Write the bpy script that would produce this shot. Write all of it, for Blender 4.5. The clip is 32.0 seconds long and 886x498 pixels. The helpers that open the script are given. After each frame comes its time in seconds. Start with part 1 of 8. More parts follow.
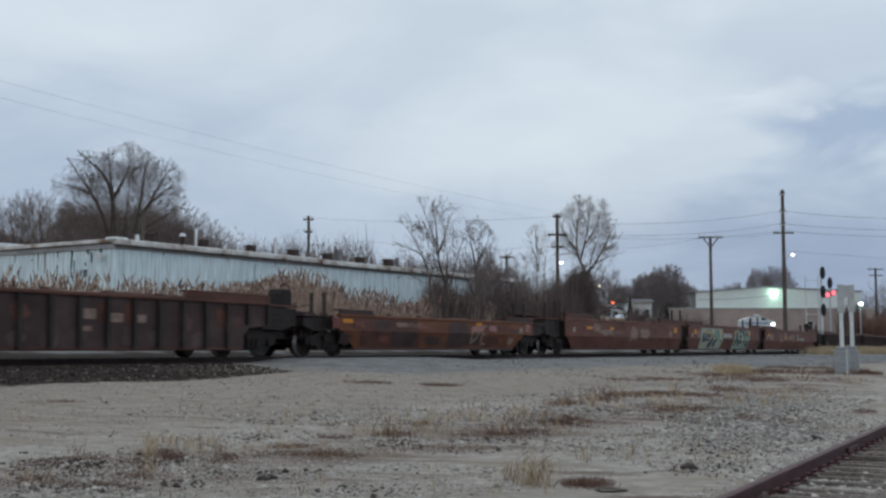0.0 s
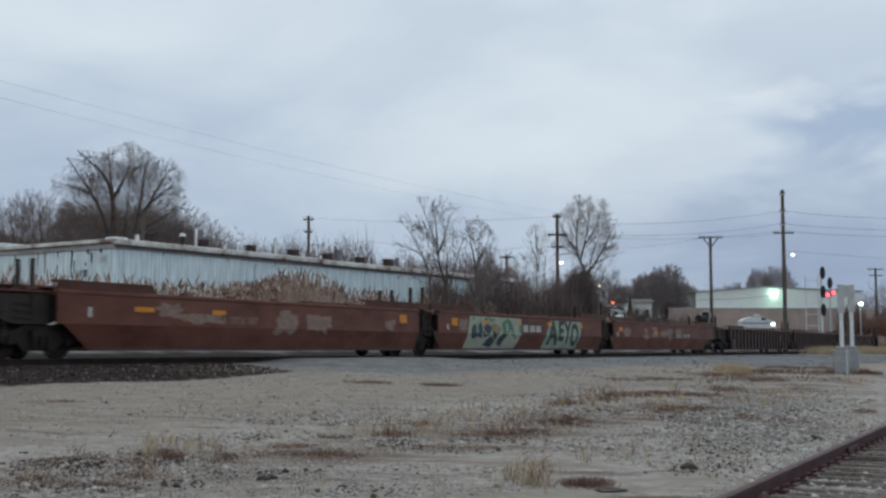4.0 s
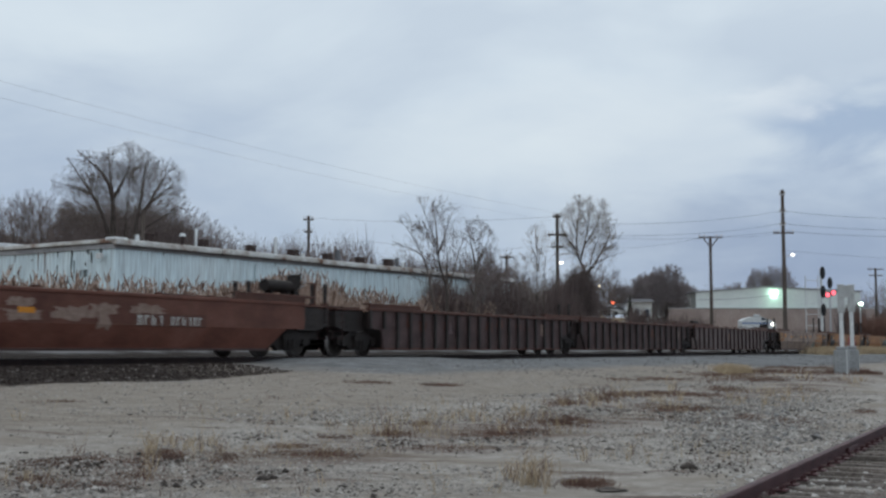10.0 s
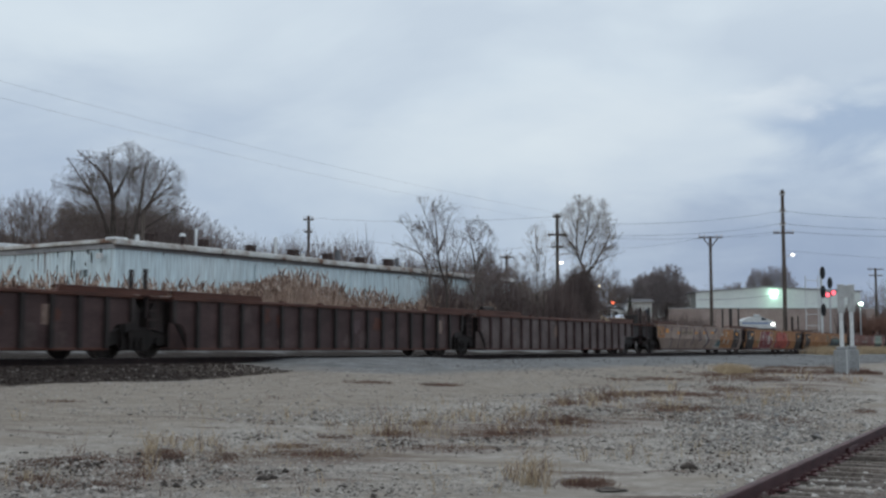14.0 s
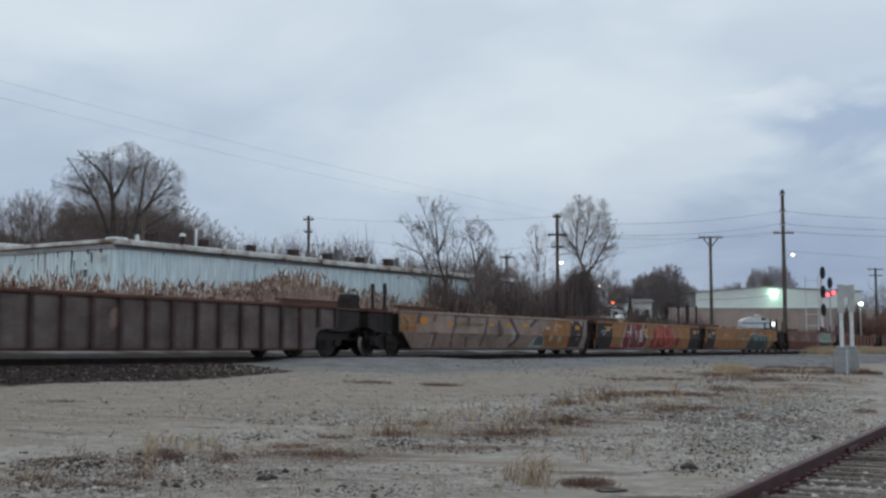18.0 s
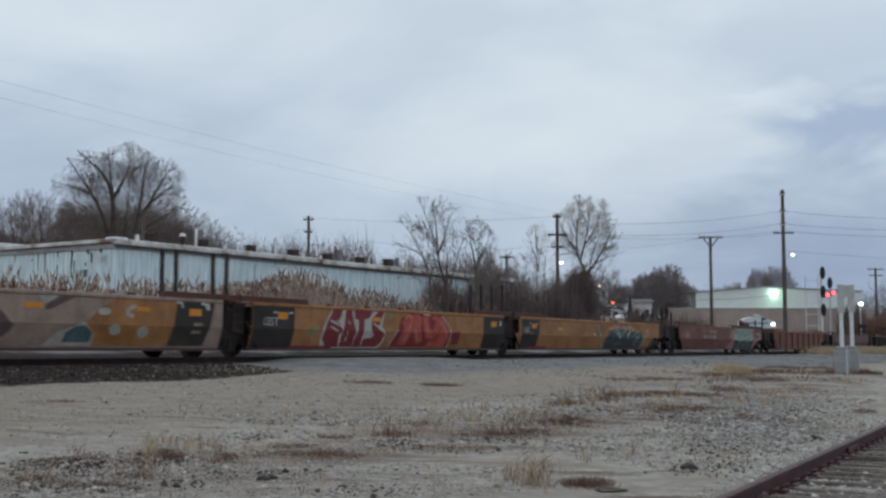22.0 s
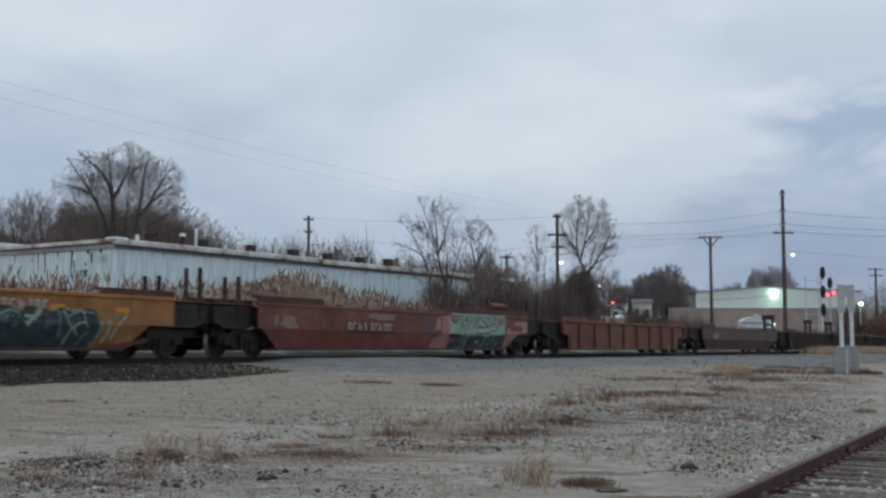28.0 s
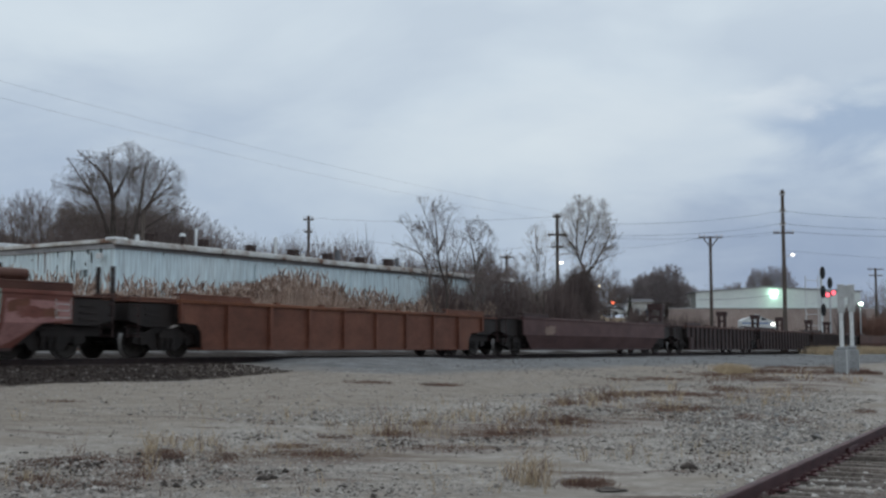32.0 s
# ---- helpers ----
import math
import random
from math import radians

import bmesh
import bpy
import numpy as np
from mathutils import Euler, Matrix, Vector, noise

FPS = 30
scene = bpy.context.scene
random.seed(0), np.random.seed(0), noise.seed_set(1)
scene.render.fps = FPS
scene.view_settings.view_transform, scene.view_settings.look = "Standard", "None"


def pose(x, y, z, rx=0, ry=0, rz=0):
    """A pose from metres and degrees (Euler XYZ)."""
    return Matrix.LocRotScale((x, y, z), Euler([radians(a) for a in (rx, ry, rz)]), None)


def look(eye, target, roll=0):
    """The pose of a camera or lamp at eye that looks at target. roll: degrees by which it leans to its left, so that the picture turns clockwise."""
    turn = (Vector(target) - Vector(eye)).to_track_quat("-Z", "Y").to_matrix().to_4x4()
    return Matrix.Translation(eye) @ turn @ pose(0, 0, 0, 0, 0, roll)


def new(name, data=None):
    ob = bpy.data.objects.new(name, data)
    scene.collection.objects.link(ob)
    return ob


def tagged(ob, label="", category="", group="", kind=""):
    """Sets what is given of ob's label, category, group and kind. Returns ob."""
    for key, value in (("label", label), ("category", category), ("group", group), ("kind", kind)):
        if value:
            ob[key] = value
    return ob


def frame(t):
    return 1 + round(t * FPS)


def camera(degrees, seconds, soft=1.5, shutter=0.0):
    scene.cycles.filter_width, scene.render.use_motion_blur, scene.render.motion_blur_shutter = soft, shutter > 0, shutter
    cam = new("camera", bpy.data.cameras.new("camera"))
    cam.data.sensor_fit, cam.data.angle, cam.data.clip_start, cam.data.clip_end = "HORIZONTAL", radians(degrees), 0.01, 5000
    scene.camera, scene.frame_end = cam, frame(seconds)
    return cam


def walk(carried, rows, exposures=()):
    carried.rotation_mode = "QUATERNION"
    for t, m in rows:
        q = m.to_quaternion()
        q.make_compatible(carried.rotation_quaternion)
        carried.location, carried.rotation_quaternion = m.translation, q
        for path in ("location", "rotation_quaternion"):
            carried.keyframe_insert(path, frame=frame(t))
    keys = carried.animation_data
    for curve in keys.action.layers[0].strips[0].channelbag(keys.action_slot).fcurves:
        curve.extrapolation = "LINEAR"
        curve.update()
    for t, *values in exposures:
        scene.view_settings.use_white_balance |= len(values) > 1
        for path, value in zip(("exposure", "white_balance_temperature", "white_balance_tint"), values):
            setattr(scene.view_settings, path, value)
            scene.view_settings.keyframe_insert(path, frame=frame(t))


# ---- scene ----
# A level yard beside a main line; the camera stands by a siding and looks across to the passing train.
cam = camera(40.95, 32.0, 2.55, 0.5)
EYE = 1.25
VIEW = pose(0, 0, EYE, 90 + 4.82, 0, 0)
walk(cam, [(0.0, VIEW), (32.0, VIEW)], [(0.0, 0.0), (20.0, -0.01), (27.0, -0.05), (32.0, -0.06)])

# the main line: turn from the viewing axis, unit vectors along it and across it (away from the camera)
TURN = radians(29.25)
DX, DY = math.sin(TURN), math.cos(TURN)
NX, NY = -DY, DX
MID = 24.1          # distance of the main line's middle
RAIL = 1.00         # height of its rail heads
STURN = radians(27.3)
SX, SY = math.sin(STURN), math.cos(STURN)
SNX, SNY = -SY, SX


def line(c, p, z=0.0):
    """A place by its way along the main line and its distance across it."""
    return Vector((c * DX + p * NX, c * DY + p * NY, z))


def across(x, y):
    return x * NX + y * NY


def along(x, y):
    return x * DX + y * DY


def smooth(a, b, v):
    k = min(1.0, max(0.0, (v - a) / (b - a)))
    return k * k * (3 - 2 * k)


# ---- light ----
world = bpy.data.worlds.new("dusk_sky")
scene.world = world
world.use_nodes = True


def wire(tree, a, b):
    tree.links.new(a, b)


def sky_nodes():
    nt = world.node_tree
    nt.nodes.clear()
    N = nt.nodes.new
    out = N("ShaderNodeOutputWorld")
    bg = N("ShaderNodeBackground")
    sky = N("ShaderNodeTexSky")
    sky.sky_type = "NISHITA"
    sky.sun_disc = False
    sky.sun_elevation = radians(9)
    sky.sun_rotation = radians(200)
    tc = N("ShaderNodeTexCoord")
    sep = N("ShaderNodeSeparateXYZ")
    wire(nt, tc.outputs["Generated"], sep.inputs[0])
    # cloud layer: soft broad noise, flattened towards the horizon
    mp = N("ShaderNodeMapping")
    mp.inputs["Scale"].default_value = (1.0, 1.0, 2.6)
    mp.inputs["Location"].default_value = (0.35, 0.1, 0.2)
    wire(nt, tc.outputs["Generated"], mp.inputs[0])
    n1 = N("ShaderNodeTexNoise")
    n1.inputs["Scale"].default_value = 3.1
    n1.inputs["Detail"].default_value = 5.0
    n1.inputs["Roughness"].default_value = 0.5
    n1.inputs["Distortion"].default_value = 0.35
    wire(nt, mp.outputs[0], n1.inputs["Vector"])
    ramp = N("ShaderNodeValToRGB")
    cr = ramp.color_ramp
    cr.elements[0].position = 0.34
    cr.elements[0].color = (0.30, 0.40, 0.58, 1)
    cr.elements[1].position = 0.66
    cr.elements[1].color = (0.74, 0.82, 0.885, 1)
    e = cr.elements.new(0.52)
    e.color = (0.55, 0.655, 0.78, 1)
    wire(nt, n1.outputs["Fac"], ramp.inputs[0])
    # the overcast is lighter well above the horizon
    grad = N("ShaderNodeMapRange")
    grad.inputs["From Min"].default_value = 0.02
    grad.inputs["From Max"].default_value = 0.26
    grad.inputs["To Min"].default_value = 0.0
    grad.inputs["To Max"].default_value = 1.0
    wire(nt, sep.outputs["Z"], grad.inputs["Value"])
    low = N("ShaderNodeMix")
    low.data_type = "RGBA"
    low.inputs["A"].default_value = (0.33, 0.42, 0.58, 1)
    low.inputs["B"].default_value = (0.79, 0.878, 0.93, 1)
    wire(nt, grad.outputs[0], low.inputs["Factor"])
    mixc = N("ShaderNodeMix")
    mixc.data_type = "RGBA"
    mixc.inputs["Factor"].default_value = 0.42
    wire(nt, low.outputs["Result"], mixc.inputs["A"])
    wire(nt, ramp.outputs[0], mixc.inputs["B"])
    n2 = N("ShaderNodeTexNoise")
    n2.inputs["Scale"].default_value = 9.0
    n2.inputs["Detail"].default_value = 6.0
    n2.inputs["Roughness"].default_value = 0.55
    n2.inputs["Distortion"].default_value = 0.4
    wire(nt, mp.outputs[0], n2.inputs["Vector"])
    # darker cloud banks: where they stand and how wide they are
    upper = mixc.outputs["Result"]
    for way, wide, high, colour, amount in (((0.332, 0.930, 0.181), 0.145, 4.0, (0.35, 0.46, 0.635, 1), 0.86), ((0.295, 0.947, 0.137), 0.20, 5.5, (0.44, 0.55, 0.71, 1), 0.55), ((0.247, 0.947, 0.203), 0.085, 4.0, (0.80, 0.865, 0.92, 1), 0.55), ((0.02, 0.97, 0.16), 0.16, 2.5, (0.74, 0.825, 0.885, 1), 0.5), ((0.30, 0.93, 0.06), 0.30, 2.6, (0.29, 0.37, 0.53, 1), 0.92), ((-0.33, 0.93, 0.13), 0.30, 2.6, (0.38, 0.48, 0.64, 1), 0.75)):
        far = N("ShaderNodeVectorMath")
        far.operation = "SUBTRACT"
        far.inputs[1].default_value = way
        wire(nt, tc.outputs["Generated"], far.inputs[0])
        flat = N("ShaderNodeVectorMath")
        flat.operation = "MULTIPLY"
        flat.inputs[1].default_value = (1, 1, high)
        wire(nt, far.outputs[0], flat.inputs[0])
        size = N("ShaderNodeVectorMath")
        size.operation = "LENGTH"
        wire(nt, flat.outputs[0], size.inputs[0])
        ragged = N("ShaderNodeMath")
        ragged.operation = "MULTIPLY_ADD"
        ragged.inputs[1].default_value = 0.35
        wire(nt, n2.outputs["Fac"], ragged.inputs[0])
        wire(nt, size.outputs["Value"], ragged.inputs[2])
        soft = N("ShaderNodeMapRange")
        soft.interpolation_type = "SMOOTHSTEP"
        soft.inputs["From Min"].default_value = wide + 0.175
        soft.inputs["From Max"].default_value = 0.175
        soft.inputs["To Max"].default_value = amount
        wire(nt, ragged.outputs[0], soft.inputs["Value"])
        bank = N("ShaderNodeMix")
        bank.data_type = "RGBA"
        bank.inputs["B"].default_value = colour
        wire(nt, soft.outputs[0], bank.inputs["Factor"])
        wire(nt, upper, bank.inputs["A"])
        upper = bank.outputs["Result"]
    dim = N("ShaderNodeVectorMath")
    dim.operation = "SCALE"
    dim.inputs["Scale"].default_value = 0.06
    wire(nt, sky.outputs[0], dim.inputs[0])
    last = N("ShaderNodeMix")
    last.data_type = "RGBA"
    last.inputs["Factor"].default_value = 0.94
    wire(nt, dim.outputs[0], last.inputs["A"])
    wire(nt, upper, last.inputs["B"])
    wire(nt, last.outputs["Result"], bg.inputs["Color"])
    bg.inputs["Strength"].default_value = 1.0
    wire(nt, bg.outputs[0], out.inputs["Surface"])


sky_nodes()
sun = new("sun", bpy.data.lights.new("sun", "SUN"))
sun.data.energy = 0.5
sun.data.angle = radians(40)
sun.data.color = (1.0, 0.95, 0.88)
sun.matrix_world = look((14, 45, 80), (0, 0, 0))


# ---- materials ----
def material(name, stops, scale=4.0, rough=0.8, metal=0.0, bump=0.2, fine=60.0, stretch=(1, 1, 1), coords="Object", vary=0.0, spec=0.3, bump_size=0.02):
    """Noise between a few colours, a finer grain over it, and bump. stops: (position, (r, g, b))."""
    m = bpy.data.materials.new(name)
    m.use_nodes = True
    nt = m.node_tree
    bsdf = nt.nodes["Principled BSDF"]
    N = nt.nodes.new
    tc = N("ShaderNodeTexCoord")
    src = N("ShaderNodeNewGeometry").outputs["Position"] if coords == "World" else tc.outputs[coords]
    info = N("ShaderNodeObjectInfo")
    off = N("ShaderNodeVectorMath")
    off.operation = "MULTIPLY_ADD"
    off.inputs[1].default_value = stretch
    wire(nt, src, off.inputs[0])
    if vary:
        sc = N("ShaderNodeMath")
        sc.operation = "MULTIPLY"
        sc.inputs[1].default_value = 37.0
        wire(nt, info.outputs["Random"], sc.inputs[0])
        wire(nt, sc.outputs[0], off.inputs[2])
    n1 = N("ShaderNodeTexNoise")
    n1.inputs["Scale"].default_value = scale
    n1.inputs["Detail"].default_value = 6
    n1.inputs["Roughness"].default_value = 0.6
    wire(nt, off.outputs[0], n1.inputs["Vector"])
    ramp = N("ShaderNodeValToRGB")
    cr = ramp.color_ramp
    cr.elements[0].position, cr.elements[0].color = stops[0][0], (*stops[0][1], 1)
    cr.elements[1].position, cr.elements[1].color = stops[-1][0], (*stops[-1][1], 1)
    for pos, col in stops[1:-1]:
        cr.elements.new(pos).color = (*col, 1)
    wire(nt, n1.outputs["Fac"], ramp.inputs[0])
    n2 = N("ShaderNodeTexNoise")
    n2.inputs["Scale"].default_value = fine
    n2.inputs["Detail"].default_value = 4
    wire(nt, off.outputs[0], n2.inputs["Vector"])
    grain = N("ShaderNodeMapRange")
    grain.inputs["From Min"].default_value = 0.25
    grain.inputs["From Max"].default_value = 0.75
    grain.inputs["To Min"].default_value = 0.72
    grain.inputs["To Max"].default_value = 1.28
    wire(nt, n2.outputs["Fac"], grain.inputs["Value"])
    mul = N("ShaderNodeVectorMath")
    mul.operation = "SCALE"
    wire(nt, ramp.outputs[0], mul.inputs[0])
    wire(nt, grain.outputs[0], mul.inputs["Scale"])
    col = mul.outputs[0]
    if vary:
        hv = N("ShaderNodeMapRange")
        hv.inputs["To Min"].default_value = 1 - vary
        hv.inputs["To Max"].default_value = 1 + vary
        wire(nt, info.outputs["Random"], hv.inputs["Value"])
        m2 = N("ShaderNodeVectorMath")
        m2.operation = "SCALE"
        wire(nt, col, m2.inputs[0])
        wire(nt, hv.outputs[0], m2.inputs["Scale"])
        col = m2.outputs[0]
    wire(nt, col, bsdf.inputs["Base Color"])
    bsdf.inputs["Roughness"].default_value = rough
    bsdf.inputs["Metallic"].default_value = metal
    bsdf.inputs["Specular IOR Level"].default_value = spec
    if bump:
        bp = N("ShaderNodeBump")
        bp.inputs["Strength"].default_value = bump
        bp.inputs["Distance"].default_value = bump_size
        wire(nt, n2.outputs["Fac"], bp.inputs["Height"])
        wire(nt, bp.outputs[0], bsdf.inputs["Normal"])
    return m


def glow(name, colour, strength):
    m = bpy.data.materials.new(name)
    m.use_nodes = True
    b = m.node_tree.nodes["Principled BSDF"]
    b.inputs["Base Color"].default_value = (*colour, 1)
    b.inputs["Emission Color"].default_value = (*colour, 1)
    b.inputs["Emission Strength"].default_value = strength
    return m


def paint(name, dark, mid, light, rust=(0.10, 0.045, 0.03), soil=0.5):
    """Weathered paint on steel: broad fading, streaks that run down, dirt towards the rims."""
    m = material(name, [(0.30, dark), (0.52, mid), (0.74, light)], 1.1, 0.62, 0.0, 0.12, 26.0, (0.7, 1, 1.2), "Object", 0.10, 0.3, 0.006)
    nt = m.node_tree
    N = nt.nodes.new
    bsdf = nt.nodes["Principled BSDF"]
    base = bsdf.inputs["Base Color"].links[0].from_socket
    tc = N("ShaderNodeTexCoord")
    mp = N("ShaderNodeMapping")
    mp.inputs["Scale"].default_value = (5.0, 5.0, 0.55)
    wire(nt, tc.outputs["Object"], mp.inputs[0])
    n = N("ShaderNodeTexNoise")
    n.inputs["Scale"].default_value = 1.0
    n.inputs["Detail"].default_value = 7
    n.inputs["Roughness"].default_value = 0.7
    wire(nt, mp.outputs[0], n.inputs["Vector"])
    r = N("ShaderNodeMapRange")
    r.inputs["From Min"].default_value = 0.48
    r.inputs["From Max"].default_value = 0.72
    r.inputs["To Max"].default_value = soil
    wire(nt, n.outputs["Fac"], r.inputs["Value"])
    mix = N("ShaderNodeMix")
    mix.data_type = "RGBA"
    mix.inputs["B"].default_value = (*rust, 1)
    wire(nt, r.outputs[0], mix.inputs["Factor"])
    wire(nt, base, mix.inputs["A"])
    wire(nt, mix.outputs["Result"], bsdf.inputs["Base Color"])
    return m


M = {}
M["brown"] = paint("brown_car_paint", (0.048, 0.017, 0.012), (0.085, 0.032, 0.022), (0.113, 0.052, 0.039))
M["redbrown"] = paint("red_brown_car_paint", (0.074, 0.025, 0.017), (0.130, 0.047, 0.032), (0.170, 0.074, 0.056))
M["dark"] = paint("dark_brown_car_paint", (0.034, 0.018, 0.017), (0.060, 0.034, 0.033), (0.092, 0.057, 0.054), (0.035, 0.019, 0.017))
M["dust"] = paint("dusty_brown_car_paint", (0.048, 0.029, 0.027), (0.084, 0.055, 0.052), (0.122, 0.086, 0.081), (0.040, 0.022, 0.019))
M["grey"] = paint("grey_brown_car_paint", (0.075, 0.053, 0.050), (0.130, 0.100, 0.095), (0.195, 0.158, 0.150), (0.034, 0.019, 0.015))
M["orange"] = paint("orange_car_paint", (0.080, 0.026, 0.014), (0.153, 0.052, 0.023), (0.203, 0.078, 0.036))
M["rust"] = paint("rust_orange_car_paint", (0.092, 0.032, 0.019), (0.147, 0.055, 0.034), (0.190, 0.078, 0.048))
M["tan"] = paint("faded_tan_car_paint", (0.180, 0.125, 0.098), (0.275, 0.205, 0.170), (0.340, 0.265, 0.225), (0.12, 0.072, 0.05), 0.6)
M["yellow"] = paint("ochre_yellow_car_paint", (0.205, 0.085, 0.028), (0.300, 0.137, 0.052), (0.350, 0.180, 0.082), (0.087, 0.029, 0.014), 0.45)
M["pink"] = paint("faded_pink_red_car_paint", (0.107, 0.034, 0.026), (0.164, 0.056, 0.043), (0.234, 0.108, 0.088))
M["plum"] = paint("dull_plum_car_paint", (0.057, 0.026, 0.027), (0.092, 0.046, 0.045), (0.124, 0.069, 0.066))
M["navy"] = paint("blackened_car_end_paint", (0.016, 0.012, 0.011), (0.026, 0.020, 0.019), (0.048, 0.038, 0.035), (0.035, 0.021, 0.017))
M["truck"] = material("grimy_cast_steel", [(0.3, (0.010, 0.0075, 0.007)), (0.7, (0.026, 0.019, 0.017))], 3, 0.65, 0.2, 0.2, 30)
M["wheel"] = material("worn_wheel_steel", [(0.3, (0.02, 0.017, 0.016)), (0.7, (0.05, 0.04, 0.034))], 4, 0.55, 0.4, 0.1, 30)
M["rail"] = material("rusty_rail_steel", [(0.3, (0.045, 0.017, 0.020)), (0.55, (0.072, 0.029, 0.032)), (0.75, (0.115, 0.056, 0.056))], 3, 0.6, 0.3, 0.25, 40)
M["shine"] = material("polished_rail_head", [(0.3, (0.20, 0.17, 0.16)), (0.7, (0.40, 0.37, 0.36))], 3, 0.35, 0.6, 0.05, 40)
M["tie"] = material("weathered_tie_wood", [(0.3, (0.075, 0.060, 0.052)), (0.55, (0.16, 0.135, 0.118)), (0.75, (0.28, 0.245, 0.222))], 5, 0.9, 0, 0.5, 40, (1, 6, 6), "Object", 0.25)
M["placard"] = material("orange_placard", [(0.3, (0.496, 0.176, 0.012)), (0.7, (0.624, 0.256, 0.024))], 6, 0.5, 0, 0.05, 40)
M["white_tag"] = material("white_stencil_paint", [(0.3, (0.340, 0.340, 0.326)), (0.7, (0.503, 0.503, 0.476))], 6, 0.6, 0, 0.05, 40)
M["faded_tag"] = material("faded_stencil_paint", [(0.3, (0.163, 0.102, 0.082)), (0.7, (0.286, 0.211, 0.177))], 6, 0.7, 0, 0.05, 30)
M["g_pale"] = material("pale_green_spray_paint", [(0.3, (0.258, 0.292, 0.231)), (0.7, (0.381, 0.408, 0.326))], 2, 0.6, 0, 0.05, 20)
M["g_mint"] = material("mint_spray_paint", [(0.3, (0.175, 0.262, 0.222)), (0.7, (0.300, 0.372, 0.312))], 2, 0.6, 0, 0.05, 20)
M["g_dark"] = material("dark_green_spray_paint", [(0.3, (0.020, 0.034, 0.031)), (0.7, (0.041, 0.068, 0.054))], 2, 0.6, 0, 0.05, 20)
M["g_green"] = material("green_spray_paint", [(0.3, (0.048, 0.136, 0.095)), (0.7, (0.095, 0.204, 0.136))], 2, 0.6, 0, 0.05, 20)
M["g_blue"] = material("blue_spray_paint", [(0.3, (0.022, 0.036, 0.052)), (0.7, (0.052, 0.070, 0.090))], 2, 0.6, 0, 0.05, 20)
M["g_teal"] = material("teal_spray_paint", [(0.3, (0.034, 0.068, 0.075)), (0.7, (0.088, 0.143, 0.150))], 2, 0.6, 0, 0.05, 20)
M["g_red"] = material("dark_red_spray_paint", [(0.3, (0.136, 0.014, 0.020)), (0.7, (0.204, 0.027, 0.034))], 2, 0.6, 0, 0.05, 20)
M["g_coral"] = material("coral_red_spray_paint", [(0.3, (0.326, 0.048, 0.034)), (0.7, (0.422, 0.095, 0.068))], 2, 0.6, 0, 0.05, 20)
M["g_salmon"] = material("salmon_spray_paint", [(0.3, (0.40, 0.14, 0.09)), (0.7, (0.48, 0.19, 0.12))], 2, 0.6, 0, 0.05, 20)
M["g_night"] = material("dark_blue_grey_spray_paint", [(0.3, (0.018, 0.026, 0.034)), (0.7, (0.046, 0.058, 0.066))], 2, 0.6, 0, 0.05, 20)
M["g_white"] = material("off_white_spray_paint", [(0.3, (0.326, 0.313, 0.286)), (0.7, (0.449, 0.435, 0.408))], 2, 0.6, 0, 0.05, 20)
M["g_bone"] = material("faded_bone_paint", [(0.3, (0.27, 0.255, 0.225)), (0.7, (0.38, 0.365, 0.33))], 2, 0.65, 0, 0.05, 20)
M["g_olive"] = material("olive_spray_paint", [(0.3, (0.16, 0.13, 0.06)), (0.7, (0.26, 0.22, 0.11))], 2, 0.6, 0, 0.05, 20)
M["g_mauve"] = material("dim_mauve_spray_paint", [(0.3, (0.072, 0.044, 0.047)), (0.7, (0.115, 0.076, 0.077))], 2, 0.6, 0, 0.05, 20)
M["g_pink"] = material("faded_pink_spray_paint", [(0.3, (0.23, 0.105, 0.098)), (0.7, (0.38, 0.20, 0.185))], 2, 0.6, 0, 0.05, 20)
M["siding"] = None
M["bark"] = material("grey_bark", [(0.3, (0.063, 0.052, 0.046)), (0.7, (0.149, 0.121, 0.106))], 6, 0.95, 0, 0.3, 30, (1.150, 1.150, 0.345), "Object", 0.2)
M["twig"] = material("brown_grey_twigs", [(0.3, (0.120, 0.090, 0.079)), (0.7, (0.216, 0.168, 0.150))], 2, 0.95, 0, 0, 20, (1.200, 1.200, 1.200), "Object", 0.2)
M["brush"] = material("brown_brush", [(0.3, (0.088, 0.064, 0.061)), (0.7, (0.19, 0.142, 0.130))], 0.6, 0.95, 0, 0, 6, (1.575, 1.725, 1.875), "World")
M["reed"] = material("dry_reed_stems", [(0.3, (0.35, 0.245, 0.195)), (0.7, (0.68, 0.53, 0.44))], 0.5, 0.9, 0, 0, 8, (1.400, 1.400, 1.400), "World")
M["plume"] = material("reed_plumes", [(0.36, (0.085, 0.058, 0.048)), (0.50, (0.25, 0.160, 0.120)), (0.62, (0.64, 0.53, 0.46))], 2.6, 0.95, 0, 0, 8, (1.350, 1.350, 1.350), "World")
M["straw"] = material("dry_grass_blades", [(0.3, (0.33, 0.25, 0.16)), (0.7, (0.55, 0.44, 0.30))], 0.9, 0.9, 0, 0, 8, (1, 1, 1), "World")
M["weed"] = material("rusty_brown_weeds", [(0.3, (0.095, 0.054, 0.043)), (0.7, (0.21, 0.128, 0.098))], 0.9, 0.95, 0, 0, 8, (1, 1, 1), "World")
M["stone"] = material("gravel_stones", [(0.34, (0.14, 0.125, 0.115)), (0.5, (0.30, 0.276, 0.252)), (0.68, (0.52, 0.49, 0.455))], 7.0, 0.9, 0, 0.2, 40, (1, 1, 1), "World")
